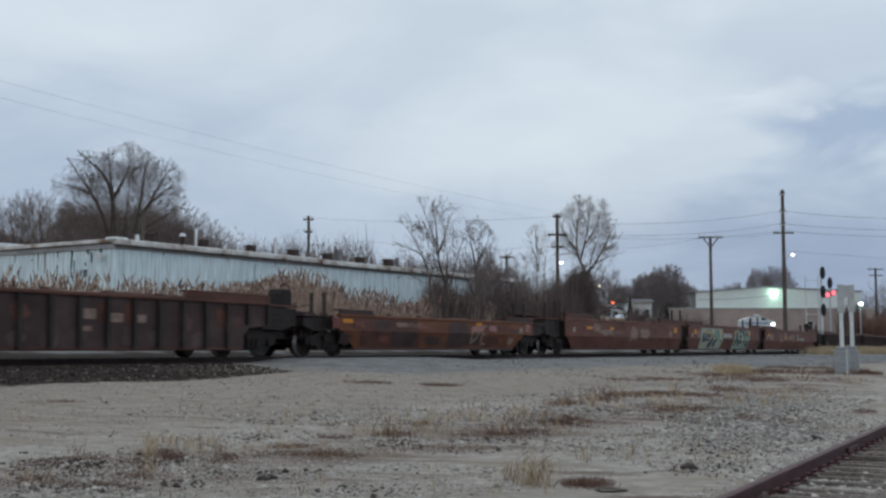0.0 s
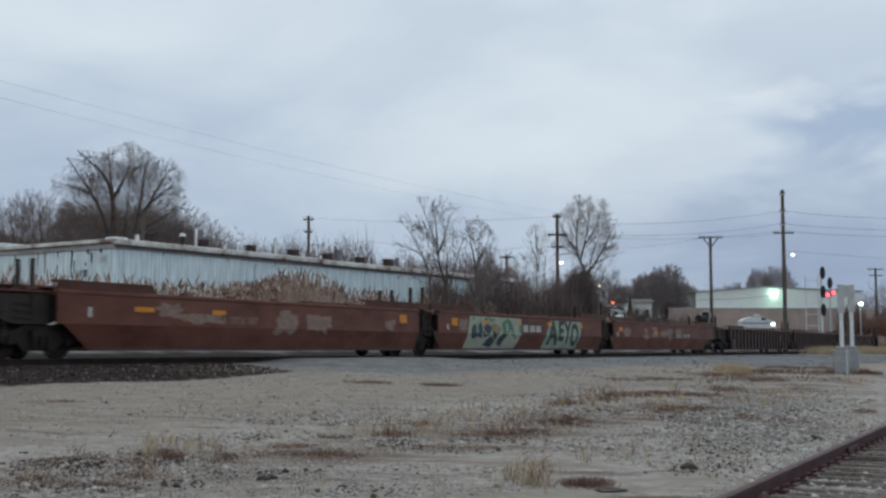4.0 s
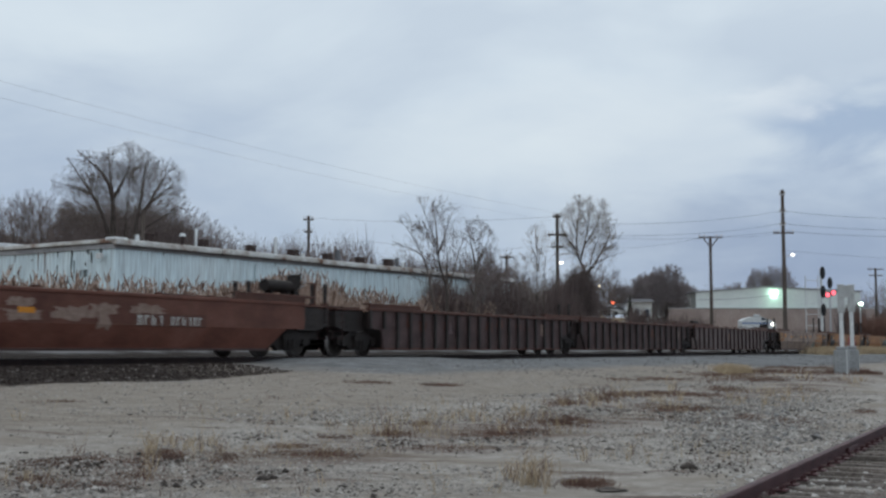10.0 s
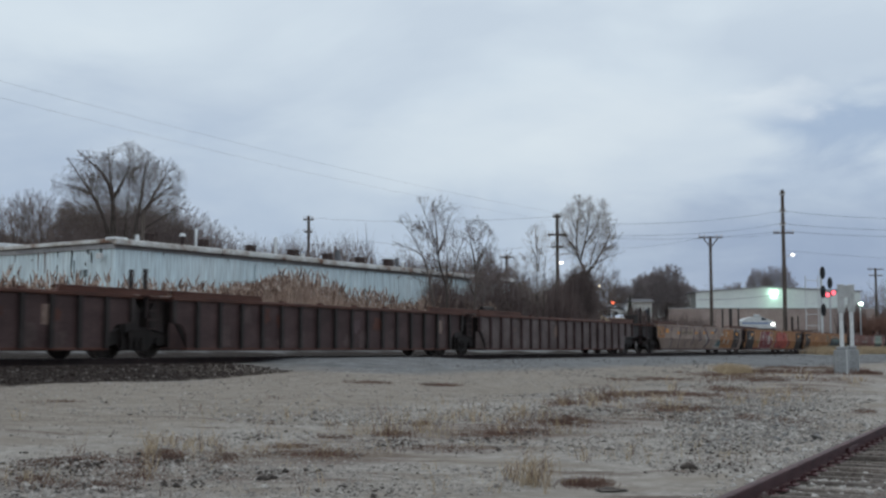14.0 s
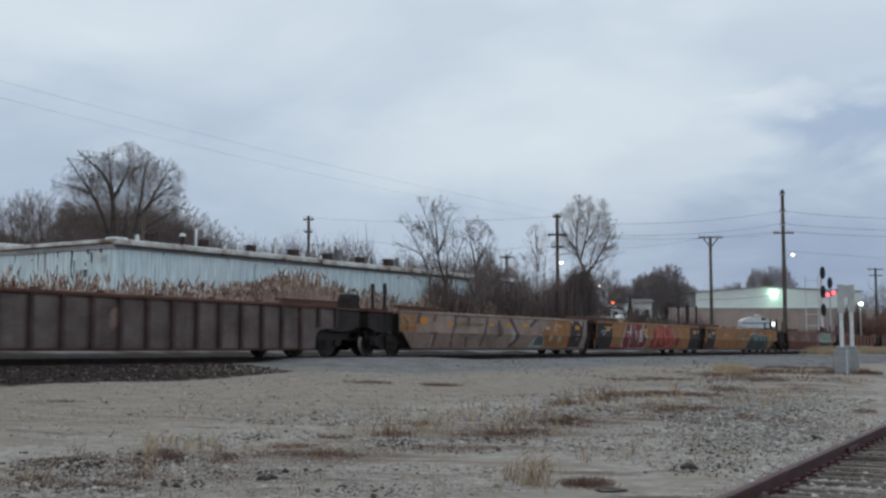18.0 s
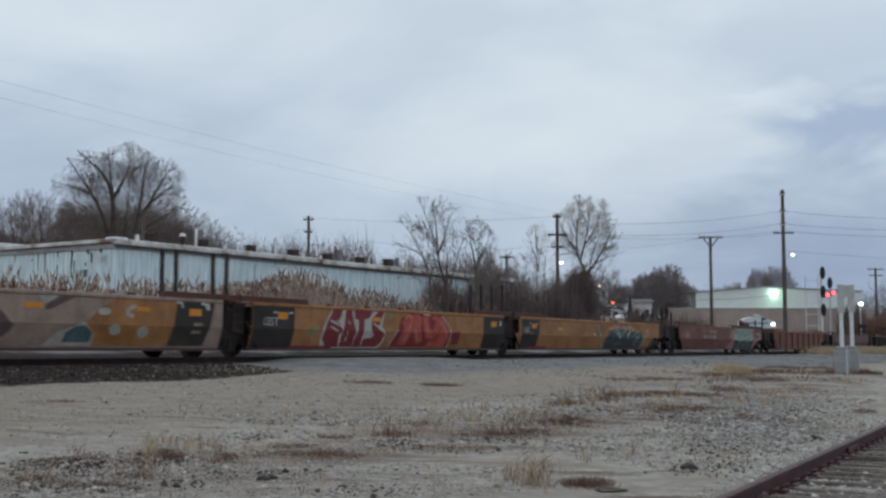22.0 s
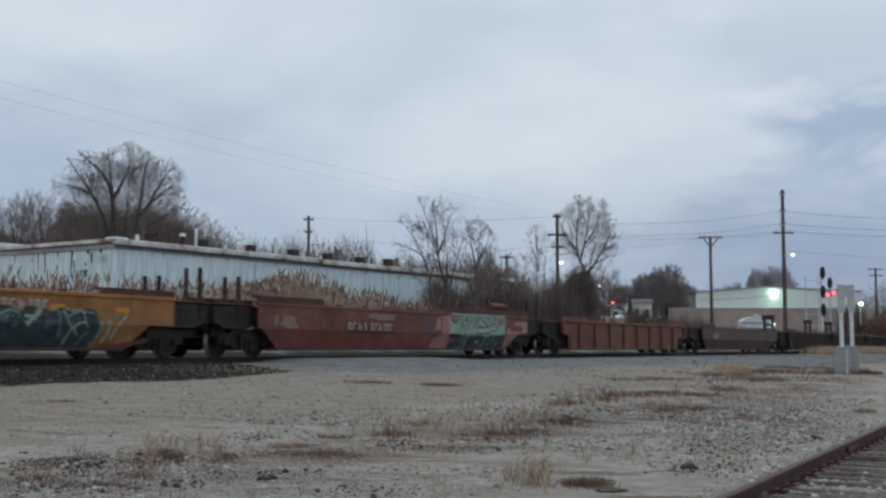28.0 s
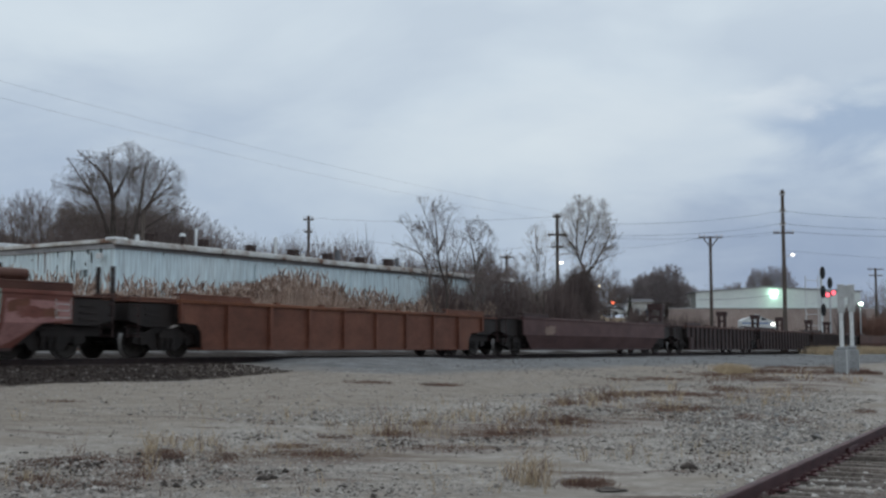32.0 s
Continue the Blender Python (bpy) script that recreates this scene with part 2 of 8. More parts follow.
# dark ballast stones, deepened in tone for the shaded track bed
M["darkstone"] = material("dark_ballast_stones", [(0.3, (0.020, 0.015, 0.013)), (0.56, (0.046, 0.033, 0.028)), (0.68, (0.28, 0.25, 0.235))], 6.0, 0.9, 0, 0.2, 40, (1, 1, 1), "World")
M["midstone"] = material("dull_rubble_stones", [(0.32, (0.07, 0.064, 0.06)), (0.5, (0.17, 0.165, 0.16)), (0.70, (0.30, 0.30, 0.30))], 5.0, 0.9, 0, 0.2, 40, (1, 1, 1), "World")
M["pole"] = material("grey_brown_pole_wood", [(0.3, (0.07, 0.055, 0.045)), (0.7, (0.14, 0.115, 0.10))], 4, 0.9, 0, 0.3, 30, (1, 1, 0.15), "Object", 0.15)
M["galv"] = material("galvanised_steel", [(0.3, (0.42, 0.43, 0.44)), (0.7, (0.58, 0.59, 0.60))], 4, 0.5, 0.3, 0.05, 30)
M["whitepaint"] = material("worn_white_paint", [(0.3, (0.55, 0.57, 0.58)), (0.7, (0.76, 0.78, 0.78))], 3, 0.55, 0, 0.05, 30)
M["concrete"] = material("pale_concrete", [(0.3, (0.36, 0.37, 0.37)), (0.7, (0.52, 0.53, 0.53))], 3, 0.9, 0, 0.2, 30)
M["black"] = material("black_enamel", [(0.3, (0.012, 0.012, 0.014)), (0.7, (0.025, 0.025, 0.028))], 5, 0.5, 0, 0.05, 30)
M["wire"] = material("dark_cable", [(0.3, (0.10, 0.11, 0.13)), (0.7, (0.13, 0.14, 0.16))], 5, 0.7, 0, 0, 30)
M["tanwall"] = material("tan_block_wall", [(0.3, (0.34, 0.265, 0.24)), (0.7, (0.43, 0.35, 0.32))], 0.5, 0.9, 0, 0.1, 8)
M["palewall"] = material("pale_green_white_metal_wall", [(0.3, (0.68, 0.735, 0.715)), (0.7, (0.78, 0.825, 0.80))], 0.4, 0.6, 0, 0.05, 8)
M["roofing"] = material("grey_roofing", [(0.3, (0.22, 0.22, 0.23)), (0.7, (0.38, 0.38, 0.39))], 0.6, 0.8, 0, 0.1, 8)
M["trimrust"] = material("rusted_white_eave_trim", [(0.36, (0.20, 0.10, 0.06)), (0.46, (0.50, 0.47, 0.44)), (0.60, (0.68, 0.69, 0.68))], 0.9, 0.7, 0.1, 0.1, 14)
M["house"] = material("white_house_siding", [(0.3, (0.52, 0.52, 0.50)), (0.7, (0.66, 0.66, 0.63))], 1, 0.8, 0, 0.05, 12)
M["shingle"] = material("grey_shingles", [(0.3, (0.10, 0.10, 0.11)), (0.7, (0.17, 0.17, 0.18))], 1, 0.9, 0, 0.1, 12)
M["evergreen"] = material("evergreen_needles", [(0.3, (0.02, 0.035, 0.028)), (0.7, (0.05, 0.07, 0.05))], 2, 0.9, 0, 0, 12)
M["lamp"] = glow("white_lamp", (1.0, 0.97, 0.86), 5.0)
M["lampgreen"] = glow("greenish_floodlight", (0.66, 1.0, 0.80), 22.0)
M["lampwarm"] = glow("warm_lamp", (1.0, 0.80, 0.50), 4.0)
M["lampred"] = glow("red_flasher", (1.0, 0.12, 0.16), 2.2)
M["lampstop"] = glow("red_stop_lamp", (1.0, 0.16, 0.06), 4.0)
M["glass"] = material("dark_window_glass", [(0.3, (0.03, 0.035, 0.045)), (0.7, (0.06, 0.07, 0.085))], 1, 0.12, 0, 0, 5, spec=0.6)


def siding_material():
    """Light blue-grey ribbed metal cladding with rust streaks under the eaves and at the seams."""
    m = material("blue_grey_metal_cladding", [(0.3, (0.62, 0.745, 0.795)), (0.55, (0.68, 0.79, 0.83)), (0.75, (0.74, 0.83, 0.86))], 0.6, 0.55, 0.1, 0.05, 9, (1, 1, 0.08), "World")
    nt = m.node_tree
    N = nt.nodes.new
    bsdf = nt.nodes["Principled BSDF"]
    base = bsdf.inputs["Base Color"].links[0].from_socket
    mp = N("ShaderNodeMapping")
    mp.inputs["Scale"].default_value = (1.1, 1.1, 0.11)
    wire(nt, N("ShaderNodeNewGeometry").outputs["Position"], mp.inputs[0])
    n = N("ShaderNodeTexNoise")
    n.inputs["Scale"].default_value = 1.0
    n.inputs["Detail"].default_value = 5
    n.inputs["Roughness"].default_value = 0.75
    wire(nt, mp.outputs[0], n.inputs["Vector"])
    r = N("ShaderNodeMapRange")
    r.inputs["From Min"].default_value = 0.66
    r.inputs["From Max"].default_value = 0.74
    r.inputs["To Max"].default_value = 0.7
    wire(nt, n.outputs["Fac"], r.inputs["Value"])
    mix = N("ShaderNodeMix")
    mix.data_type = "RGBA"
    mix.inputs["B"].default_value = (0.17, 0.165, 0.15, 1)
    wire(nt, r.outputs[0], mix.inputs["Factor"])
    wire(nt, base, mix.inputs["A"])
    wire(nt, mix.outputs["Result"], bsdf.inputs["Base Color"])
    return m


M["stain"] = material("dark_grey_green_stain", [(0.3, (0.10, 0.12, 0.125)), (0.7, (0.20, 0.24, 0.25))], 3, 0.8, 0, 0.05, 20)
# lighter than nearer twigs: the haze of distance is in this grey
M["hazed_twig"] = material("haze_grey_far_twigs", [(0.3, (0.20, 0.17, 0.172)), (0.7, (0.31, 0.27, 0.272))], 2, 0.95, 0, 0, 20)
M["under"] = material("brown_grey_undergrowth", [(0.3, (0.140, 0.108, 0.100)), (0.7, (0.24, 0.193, 0.182))], 0.5, 0.95, 0, 0, 6, (1, 1, 1), "World")
M["russet"] = material("russet_brown_twigs", [(0.3, (0.13, 0.068, 0.052)), (0.7, (0.25, 0.145, 0.115))], 0.6, 0.95, 0, 0, 6, (1, 1, 1), "World")
M["pale_twig"] = material("pale_grey_twigs", [(0.3, (0.20, 0.17, 0.145)), (0.7, (0.34, 0.29, 0.25))], 2, 0.95, 0, 0, 20)
# main line rails: the train's shadow is put into their dark colour
M["mainrail"] = material("shade_darkened_rail_steel", [(0.3, (0.020, 0.012, 0.012)), (0.7, (0.040, 0.024, 0.022))], 3, 0.65, 0.2, 0.2, 40)
M["clod"] = material("dark_clods_of_soil", [(0.34, (0.03, 0.025, 0.022)), (0.55, (0.075, 0.062, 0.055)), (0.72, (0.16, 0.14, 0.125))], 6.0, 0.95, 0, 0.2, 40, (1, 1, 1), "World")
M["palestone"] = material("pale_gravel_stones", [(0.34, (0.16, 0.145, 0.135)), (0.5, (0.40, 0.375, 0.35)), (0.68, (0.66, 0.63, 0.60))], 7.0, 0.9, 0, 0.2, 40, (1, 1, 1), "World")
M["rim"] = material("worn_wheel_rim", [(0.3, (0.12, 0.11, 0.105)), (0.7, (0.34, 0.32, 0.31))], 9, 0.4, 0.5, 0.05, 40)
M["footing"] = material("weathered_concrete", [(0.3, (0.24, 0.25, 0.255)), (0.7, (0.37, 0.38, 0.385))], 3, 0.9, 0, 0.3, 30)
M["dark_twig"] = material("grey_brown_twigs", [(0.3, (0.115, 0.092, 0.084)), (0.7, (0.205, 0.168, 0.152))], 2, 0.95, 0, 0, 20)
# dark colour of the strips that stand for shade under the eaves
M["eave_shade"] = material("eave_shade_paint", [(0.3, (0.05, 0.045, 0.045)), (0.7, (0.11, 0.095, 0.09))], 3, 0.8, 0.1, 0.1, 20)
M["unit"] = material("dark_brown_fan_housing", [(0.3, (0.035, 0.022, 0.020)), (0.7, (0.07, 0.045, 0.040))], 3, 0.7, 0.1, 0.1, 20)
M["blue"] = material("blue_stripe_paint", [(0.3, (0.16, 0.24, 0.42)), (0.7, (0.22, 0.31, 0.50))], 2, 0.5, 0, 0.03, 20)
M["siding"] = siding_material()


def ground_material():
    """Tan packed gravel, grey stone, brown soil, and the dark ballast of the main line, by their places across the yard."""
    m = bpy.data.materials.new("yard_ground")
    m.use_nodes = True
    nt = m.node_tree
    bsdf = nt.nodes["Principled BSDF"]
    N = nt.nodes.new
    pos = N("ShaderNodeNewGeometry").outputs["Position"]

    def noise_of(scale, detail=5, rough=0.6, sx=1, sy=1):
        mp = N("ShaderNodeMapping")
        mp.inputs["Scale"].default_value = (sx, sy, 1)
        mp.inputs["Rotation"].default_value = (0, 0, TURN)
        wire(nt, pos, mp.inputs[0])
        n = N("ShaderNodeTexNoise")
        n.inputs["Scale"].default_value = scale
        n.inputs["Detail"].default_value = detail
        n.inputs["Roughness"].default_value = rough
        wire(nt, mp.outputs[0], n.inputs["Vector"])
        return n.outputs["Fac"]

    def ramp(fac, *stops):
        r = N("ShaderNodeValToRGB")
        r.color_ramp.elements[0].position, r.color_ramp.elements[0].color = stops[0][0], (*stops[0][1], 1)
        r.color_ramp.elements[1].position, r.color_ramp.elements[1].color = stops[-1][0], (*stops[-1][1], 1)
        for p, c in stops[1:-1]:
            r.color_ramp.elements.new(p).color = (*c, 1)
        wire(nt, fac, r.inputs[0])
        return r.outputs[0]

    def step(fac, a, b, top=1.0):
        r = N("ShaderNodeMapRange")
        r.interpolation_type = "SMOOTHSTEP"
        r.inputs["From Min"].default_value = a
        r.inputs["From Max"].default_value = b
        r.inputs["To Max"].default_value = top
        wire(nt, fac, r.inputs["Value"])
        return r.outputs[0]

    def mix(fac, a, b):
        x = N("ShaderNodeMix")
        x.data_type = "RGBA"
        wire(nt, fac, x.inputs["Factor"])
        wire(nt, a, x.inputs["A"])
        wire(nt, b, x.inputs["B"])
        return x.outputs["Result"]

    def mul(a, b):
        x = N("ShaderNodeMath")
        x.operation = "MULTIPLY"
        wire(nt, a, x.inputs[0])
        wire(nt, b, x.inputs[1])
        return x.outputs[0]

    def reach(vec, wobble):
        d = N("ShaderNodeVectorMath")
        d.operation = "DOT_PRODUCT"
        d.inputs[1].default_value = vec
        wire(nt, pos, d.inputs[0])
        x = N("ShaderNodeMath")
        x.operation = "MULTIPLY_ADD"
        x.inputs[1].default_value = wobble
        wire(nt, noise_of(0.6, 4), x.inputs[0])
        wire(nt, d.outputs["Value"], x.inputs[2])
        return x.outputs[0]

    p = reach((NX, NY, 0), 2.4)      # distance across, with a ragged edge
    c = reach((DX, DY, 0), 5.0)      # way along
    tan = ramp(noise_of(2.2, 10, 0.86, 0.75, 1.0), (0.30, (0.139, 0.116, 0.094)), (0.5, (0.248, 0.216, 0.184)), (0.70, (0.375, 0.342, 0.303)))
    speck = ramp(noise_of(6.0, 8, 0.85), (0.33, (0.150, 0.130, 0.116)), (0.5, (0.305, 0.280, 0.254)), (0.66, (0.470, 0.442, 0.408)))
    soil = ramp(noise_of(5.0, 7, 0.8), (0.3, (0.055, 0.036, 0.028)), (0.7, (0.17, 0.12, 0.095)))
    # dark stone, made darker still for the train's shadow on the bed
    ballast = ramp(noise_of(11.0, 5, 0.8), (0.33, (0.014, 0.011, 0.010)), (0.54, (0.030, 0.023, 0.020)), (0.70, (0.11, 0.095, 0.09)))
    blue = ramp(noise_of(1.7, 9, 0.85, 0.8, 1.0), (0.32, (0.075, 0.073, 0.072)), (0.5, (0.155, 0.158, 0.162)), (0.68, (0.28, 0.29, 0.30)))
    pale = ramp(noise_of(2.0, 5, 0.7), (0.3, (0.13, 0.13, 0.13)), (0.7, (0.25, 0.25, 0.25)))
    field = ramp(noise_of(0.5, 6, 0.7), (0.3, (0.15, 0.105, 0.07)), (0.7, (0.28, 0.22, 0.15)))
    # the stony strip this side of the packed gravel road, with patches of soil
    near = step(p, 12.6, 10.6)
    col = mix(mul(near, step(noise_of(0.55, 5, 0.6, 0.45, 1.0), 0.40, 0.54)), tan, speck)
    col = mix(mul(step(p, 13.4, 11.5), step(noise_of(0.8, 8, 0.8, 0.35, 1.3), 0.55, 0.62, 0.85)), col, soil)
    # a ragged strip of soil and dead growth along the edge of the road
    strip = mul(mul(step(p, 6.6, 7.9), step(p, 10.0, 8.7)), step(noise_of(0.9, 8, 0.8, 0.5, 1.2), 0.40, 0.60, 0.75))
    col = mix(strip, col, soil)
    # stone towards the main line
    right = step(c, 28.0, 32.0)
    bl = mul(step(p, 16.8, 19.0), right)
    col = mix(bl, col, blue)
    col = mix(mul(step(p, 12.5, 15.5), step(c, 52, 62)), col, blue)
    left = step(c, 28.8, 25.8)
    col = mix(mul(step(p, 20.6, 21.3), left), col, ballast)
    past = step(c, 41.0, 44.0)
    col = mix(mul(step(p, 22.9, 23.5), past), col, ballast)
    # ballast colour carried further out, standing in for shade beneath the cars
    col = mix(step(p, 25.0, 25.4), col, ballast)
    col = mix(step(p, 29.4, 30.4), col, pale)
    col = mix(step(p, 34.0, 37.0), col, field)
    wire(nt, col, bsdf.inputs["Base Color"])
    bsdf.inputs["Roughness"].default_value = 0.95
    bsdf.inputs["Specular IOR Level"].default_value = 0.15
    bp = N("ShaderNodeBump")
    bp.inputs["Strength"].default_value = 0.7
    bp.inputs["Distance"].default_value = 0.03
    wire(nt, noise_of(12.0, 6, 0.75), bp.inputs["Height"])
    wire(nt, bp.outputs[0], bsdf.inputs["Normal"])
    return m


M["ground"] = ground_material()


# ---- mesh helpers ----
def mesh_of(name, verts, faces, mat, smooth_shade=False):
    me = bpy.data.meshes.new(name)
    me.from_pydata([tuple(v) for v in verts], [], faces)
    me.materials.append(mat)
    if smooth_shade:
        me.polygons.foreach_set("use_smooth", [True] * len(me.polygons))
    me.update()
    return me


def hold(name, x=0, y=0, z=0, rz=0):
    ob = new(name)
    ob.empty_display_size = 0.3
    ob.matrix_basis = pose(x, y, z, 0, 0, rz)
    return ob


def part(name, bm, mat, parent=None, label="", at=None):
    """Link a bmesh (or a mesh) as one object under a thing."""
    if isinstance(bm, bmesh.types.BMesh):
        me = bpy.data.meshes.new(name)
        bm.to_mesh(me)
        bm.free()
        me.materials.append(mat)
    else:
        me = bm
    ob = new(name, me)
    if parent:
        ob.parent = parent
    if at is not None:
        ob.matrix_basis = at
    if label:
        ob["label"] = label
    return ob


def box(bm, x0, x1, y0, y1, z0, z1, bevel=0.0):
    r = bmesh.ops.create_cube(bm, size=1.0, matrix=Matrix.Translation(((x0 + x1) / 2, (y0 + y1) / 2, (z0 + z1) / 2)) @ Matrix.Diagonal((x1 - x0, y1 - y0, z1 - z0, 1)))
    if bevel:
        es = list({e for v in r["verts"] for e in v.link_edges})
        bmesh.ops.bevel(bm, geom=es, offset=bevel, segments=1, affect="EDGES")
    return bm


def box_bm(*a, **k):
    return box(bmesh.new(), *a, **k)


def rod(bm, a, b, r0, r1=None, n=8):
    a, b = Vector(a), Vector(b)
    d = b - a
    m = Matrix.Translation((a + b) / 2) @ d.to_track_quat("Z", "Y").to_matrix().to_4x4()
    bmesh.ops.create_cone(bm, cap_ends=True, segments=n, radius1=r0, radius2=r0 if r1 is None else r1, depth=d.length, matrix=m)
    return bm


def rod_bm(*a, **k):
    return rod(bmesh.new(), *a, **k)


def slab(outline, y0, y1):
    """A plate with an outline in x and z, from y0 to y1."""
    n = len(outline)
    v = [(x, y0, z) for x, z in outline] + [(x, y1, z) for x, z in outline]
    f = [tuple(range(n)), tuple(range(2 * n - 1, n - 1, -1))]
    f += [(i, n + i, n + (i + 1) % n, (i + 1) % n) for i in range(n)]
    bm = bmesh.new()
    vs = [bm.verts.new(q) for q in v]
    for q in f:
        bm.faces.new([vs[i] for i in q])
    bmesh.ops.recalc_face_normals(bm, faces=bm.faces)
    return bm


# ---- ground ----
def height(x, y):
    p, c = across(x, y), along(x, y)
    z = 0.10 + 0.40 * smooth(3.0, 18.5, p)
    # the bed of the siding
    z -= 0.14 * smooth(2.55, 2.2, x * SNX + y * SNY)
    r = smooth(22.0, 33.0, c)
    bank = smooth(19.6, 22.3, p) * 0.32
    gentle = smooth(14.0, 22.0, p) * 0.34
    z += bank * (1 - r) + gentle * r
    # the gravel crossing lies flush with the rail heads
    cross = smooth(29.0, 31.0, c) * smooth(41.5, 37.5, c)
    z += cross * smooth(18.5, 22.3, p) * 0.12
    if p > 26.0:
        z = 0.82 + 0.36 * smooth(26.5, 29.0, p) - 0.7 * smooth(33.5, 37, p) + 1.3 * smooth(60, 140, p) + 5.6 * smooth(57, 63, p) * smooth(135, 150, c)
    if -40 < c < 130 and p < 20:
        z += 0.05 * (noise.noise(Vector((x * 0.25, y * 0.25, 0))) + 0.5 * noise.noise(Vector((x * 0.9, y * 0.9, 3))))
        z += 0.20 * smooth(28, 34, c) * smooth(48, 42, c) * smooth(4.0, 7.0, p) * smooth(11.0, 8.0, p)
    return z


def build_ground():
    ang = [radians(a) for a in list(np.arange(-26, 26.01, 0.3)) + list(np.arange(30, 330.01, 8))]
    rad = [0.4]
    while rad[-1] < 60:
        rad.append(rad[-1] * 1.018 + 0.005)
    while rad[-1] < 2600:
        rad.append(rad[-1] * 1.09)
    na = len(ang)
    verts = [(0, 0, height(0, 0))]
    for r in rad:
        for a in ang:
            x, y = r * math.sin(a), r * math.cos(a)
            verts.append((x, y, height(x, y)))
    faces = [(0, 1 + (j + 1) % na, 1 + j) for j in range(na)]
    for i in range(len(rad) - 1):
        b0, b1 = 1 + i * na, 1 + (i + 1) * na
        for j in range(na):
            k = (j + 1) % na
            faces.append((b0 + j, b0 + k, b1 + k, b1 + j))
    ob = new("ground", mesh_of("ground", verts, faces, M["ground"], True))
    tagged(ob, "packed tan gravel yard with weeds, stones and dark ballast", "ground", kind="structure")


build_ground()


# ---- the two tracks ----
def rail_profile(h=0.17):
    half = [(0.07, 0.0), (0.07, 0.012), (0.012, 0.03), (0.010, h - 0.045), (0.036, h - 0.035), (0.036, h - 0.008), (0.028, h)]
    return half + [(-x, z) for x, z in reversed(half)]


def rail_bm(x0, x1, y, z):
    prof = rail_profile()
    bm = bmesh.new()
    a = [bm.verts.new((x0, y + u, z - 0.17 + v)) for u, v in prof]
    b = [bm.verts.new((x1, y + u, z - 0.17 + v)) for u, v in prof]
    n = len(prof)
    for i in range(n):
        bm.faces.new((a[i], b[i], b[(i + 1) % n], a[(i + 1) % n]))
    bm.faces.new(a)
    bm.faces.new(list(reversed(b)))
    bmesh.ops.recalc_face_normals(bm, faces=bm.faces)
    return bm


def build_tracks():
    main = hold("railway_track", MID * NX, MID * NY, 0, 90 - math.degrees(TURN))
    tagged(main, "main line track with worn steel rails on dark ballast", "railway track", kind="structure")
    for y in (-0.755, 0.755):
        part("rail", rail_bm(-60, 260, y, RAIL), M["mainrail"], main)
        part("rail_head", box_bm(-60, 260, y - 0.02, y + 0.02, RAIL + 0.0005, RAIL + 0.004), M["shine"], main)
    tie = box_bm(-0.11, 0.11, -1.3, 1.3, RAIL - 0.30, RAIL - 0.172, bevel=0.012)
    me = bpy.data.meshes.new("tie")
    tie.to_mesh(me)
    tie.free()
    me.materials.append(M["tie"])
    for i in range(200):
        part("tie", me, None, main, at=pose(-8 + i * 0.55, random.uniform(-.03, .03), 0))
    sid = hold("siding_track", 0, 0, 0, 90 - math.degrees(STURN))
    tagged(sid, "rusty siding track on weathered ties set in gravel", "railway track", kind="structure")
    for y in (2.30, 2.30 - 1.505):
        part("rail", rail_bm(-8, 75, y, 0.135), M["rail"], sid)
        for k in range(6):
            x = 3.0 + 11.9 * k
            part("joint_bar", box_bm(x, x + 0.75, y - 0.05, y - 0.014, 0.015, 0.075, bevel=0.008), M["rail"], sid)
    me = bpy.data.meshes.new("tie")
    bm = box_bm(-0.115, 0.115, -1.3, 1.3, -0.15, 0.0, bevel=0.018)
    bmesh.ops.subdivide_edges(bm, edges=[e for e in bm.edges if e.calc_length() > 2], cuts=5)
    for v in bm.verts:
        v.co += Vector((random.uniform(-.012, .012), 0, random.uniform(-.010, .006)))
    bm.to_mesh(me)
    bm.free()
    me.materials.append(M["tie"])
    plate = bpy.data.meshes.new("tie_plate")
    bm = box_bm(-0.09, 0.09, -0.15, 0.15, 0.0, 0.018, bevel=0.004)
    for sx in (-0.06, 0.06):
        box(bm, sx - 0.012, sx + 0.012, -0.115, -0.085, 0.018, 0.05)
    bm.to_mesh(plate)
    bm.free()
    plate.materials.append(M["rail"])
    for i in range(135):
        x = -6 + i * 0.48 + random.uniform(-.03, .03)
        part("tie", me, None, sid, at=pose(x, 1.52 + random.uniform(-.05, .05), random.uniform(-.015, .02), random.uniform(-.6, .6), random.uniform(-1.5, 1.5), random.uniform(-2, 2)))
        for y in (2.30, 2.30 - 1.505):
            part("tie_plate", plate, None, sid, at=pose(x, y, 0.004))


build_tracks()


# ---- the train of empty well cars ----
def travel(t):
    """How far the train has come along its track; it slows a little on the way."""
    q = t / 16.0 - 1.0
    return 113.6 * (q - 0.048932 * q * q + 0.0094494 * q ** 3 + 0.000784 * q ** 4)


KNEE, SILL, LEAN = 0.88, 0.25, 0.20
SIDE = -1.5          # the near face of a car, in its own space
ZERO = 12.656        # the way along the line at which a station of 0 stands when travel is 0
moving = []
ribbed = set()


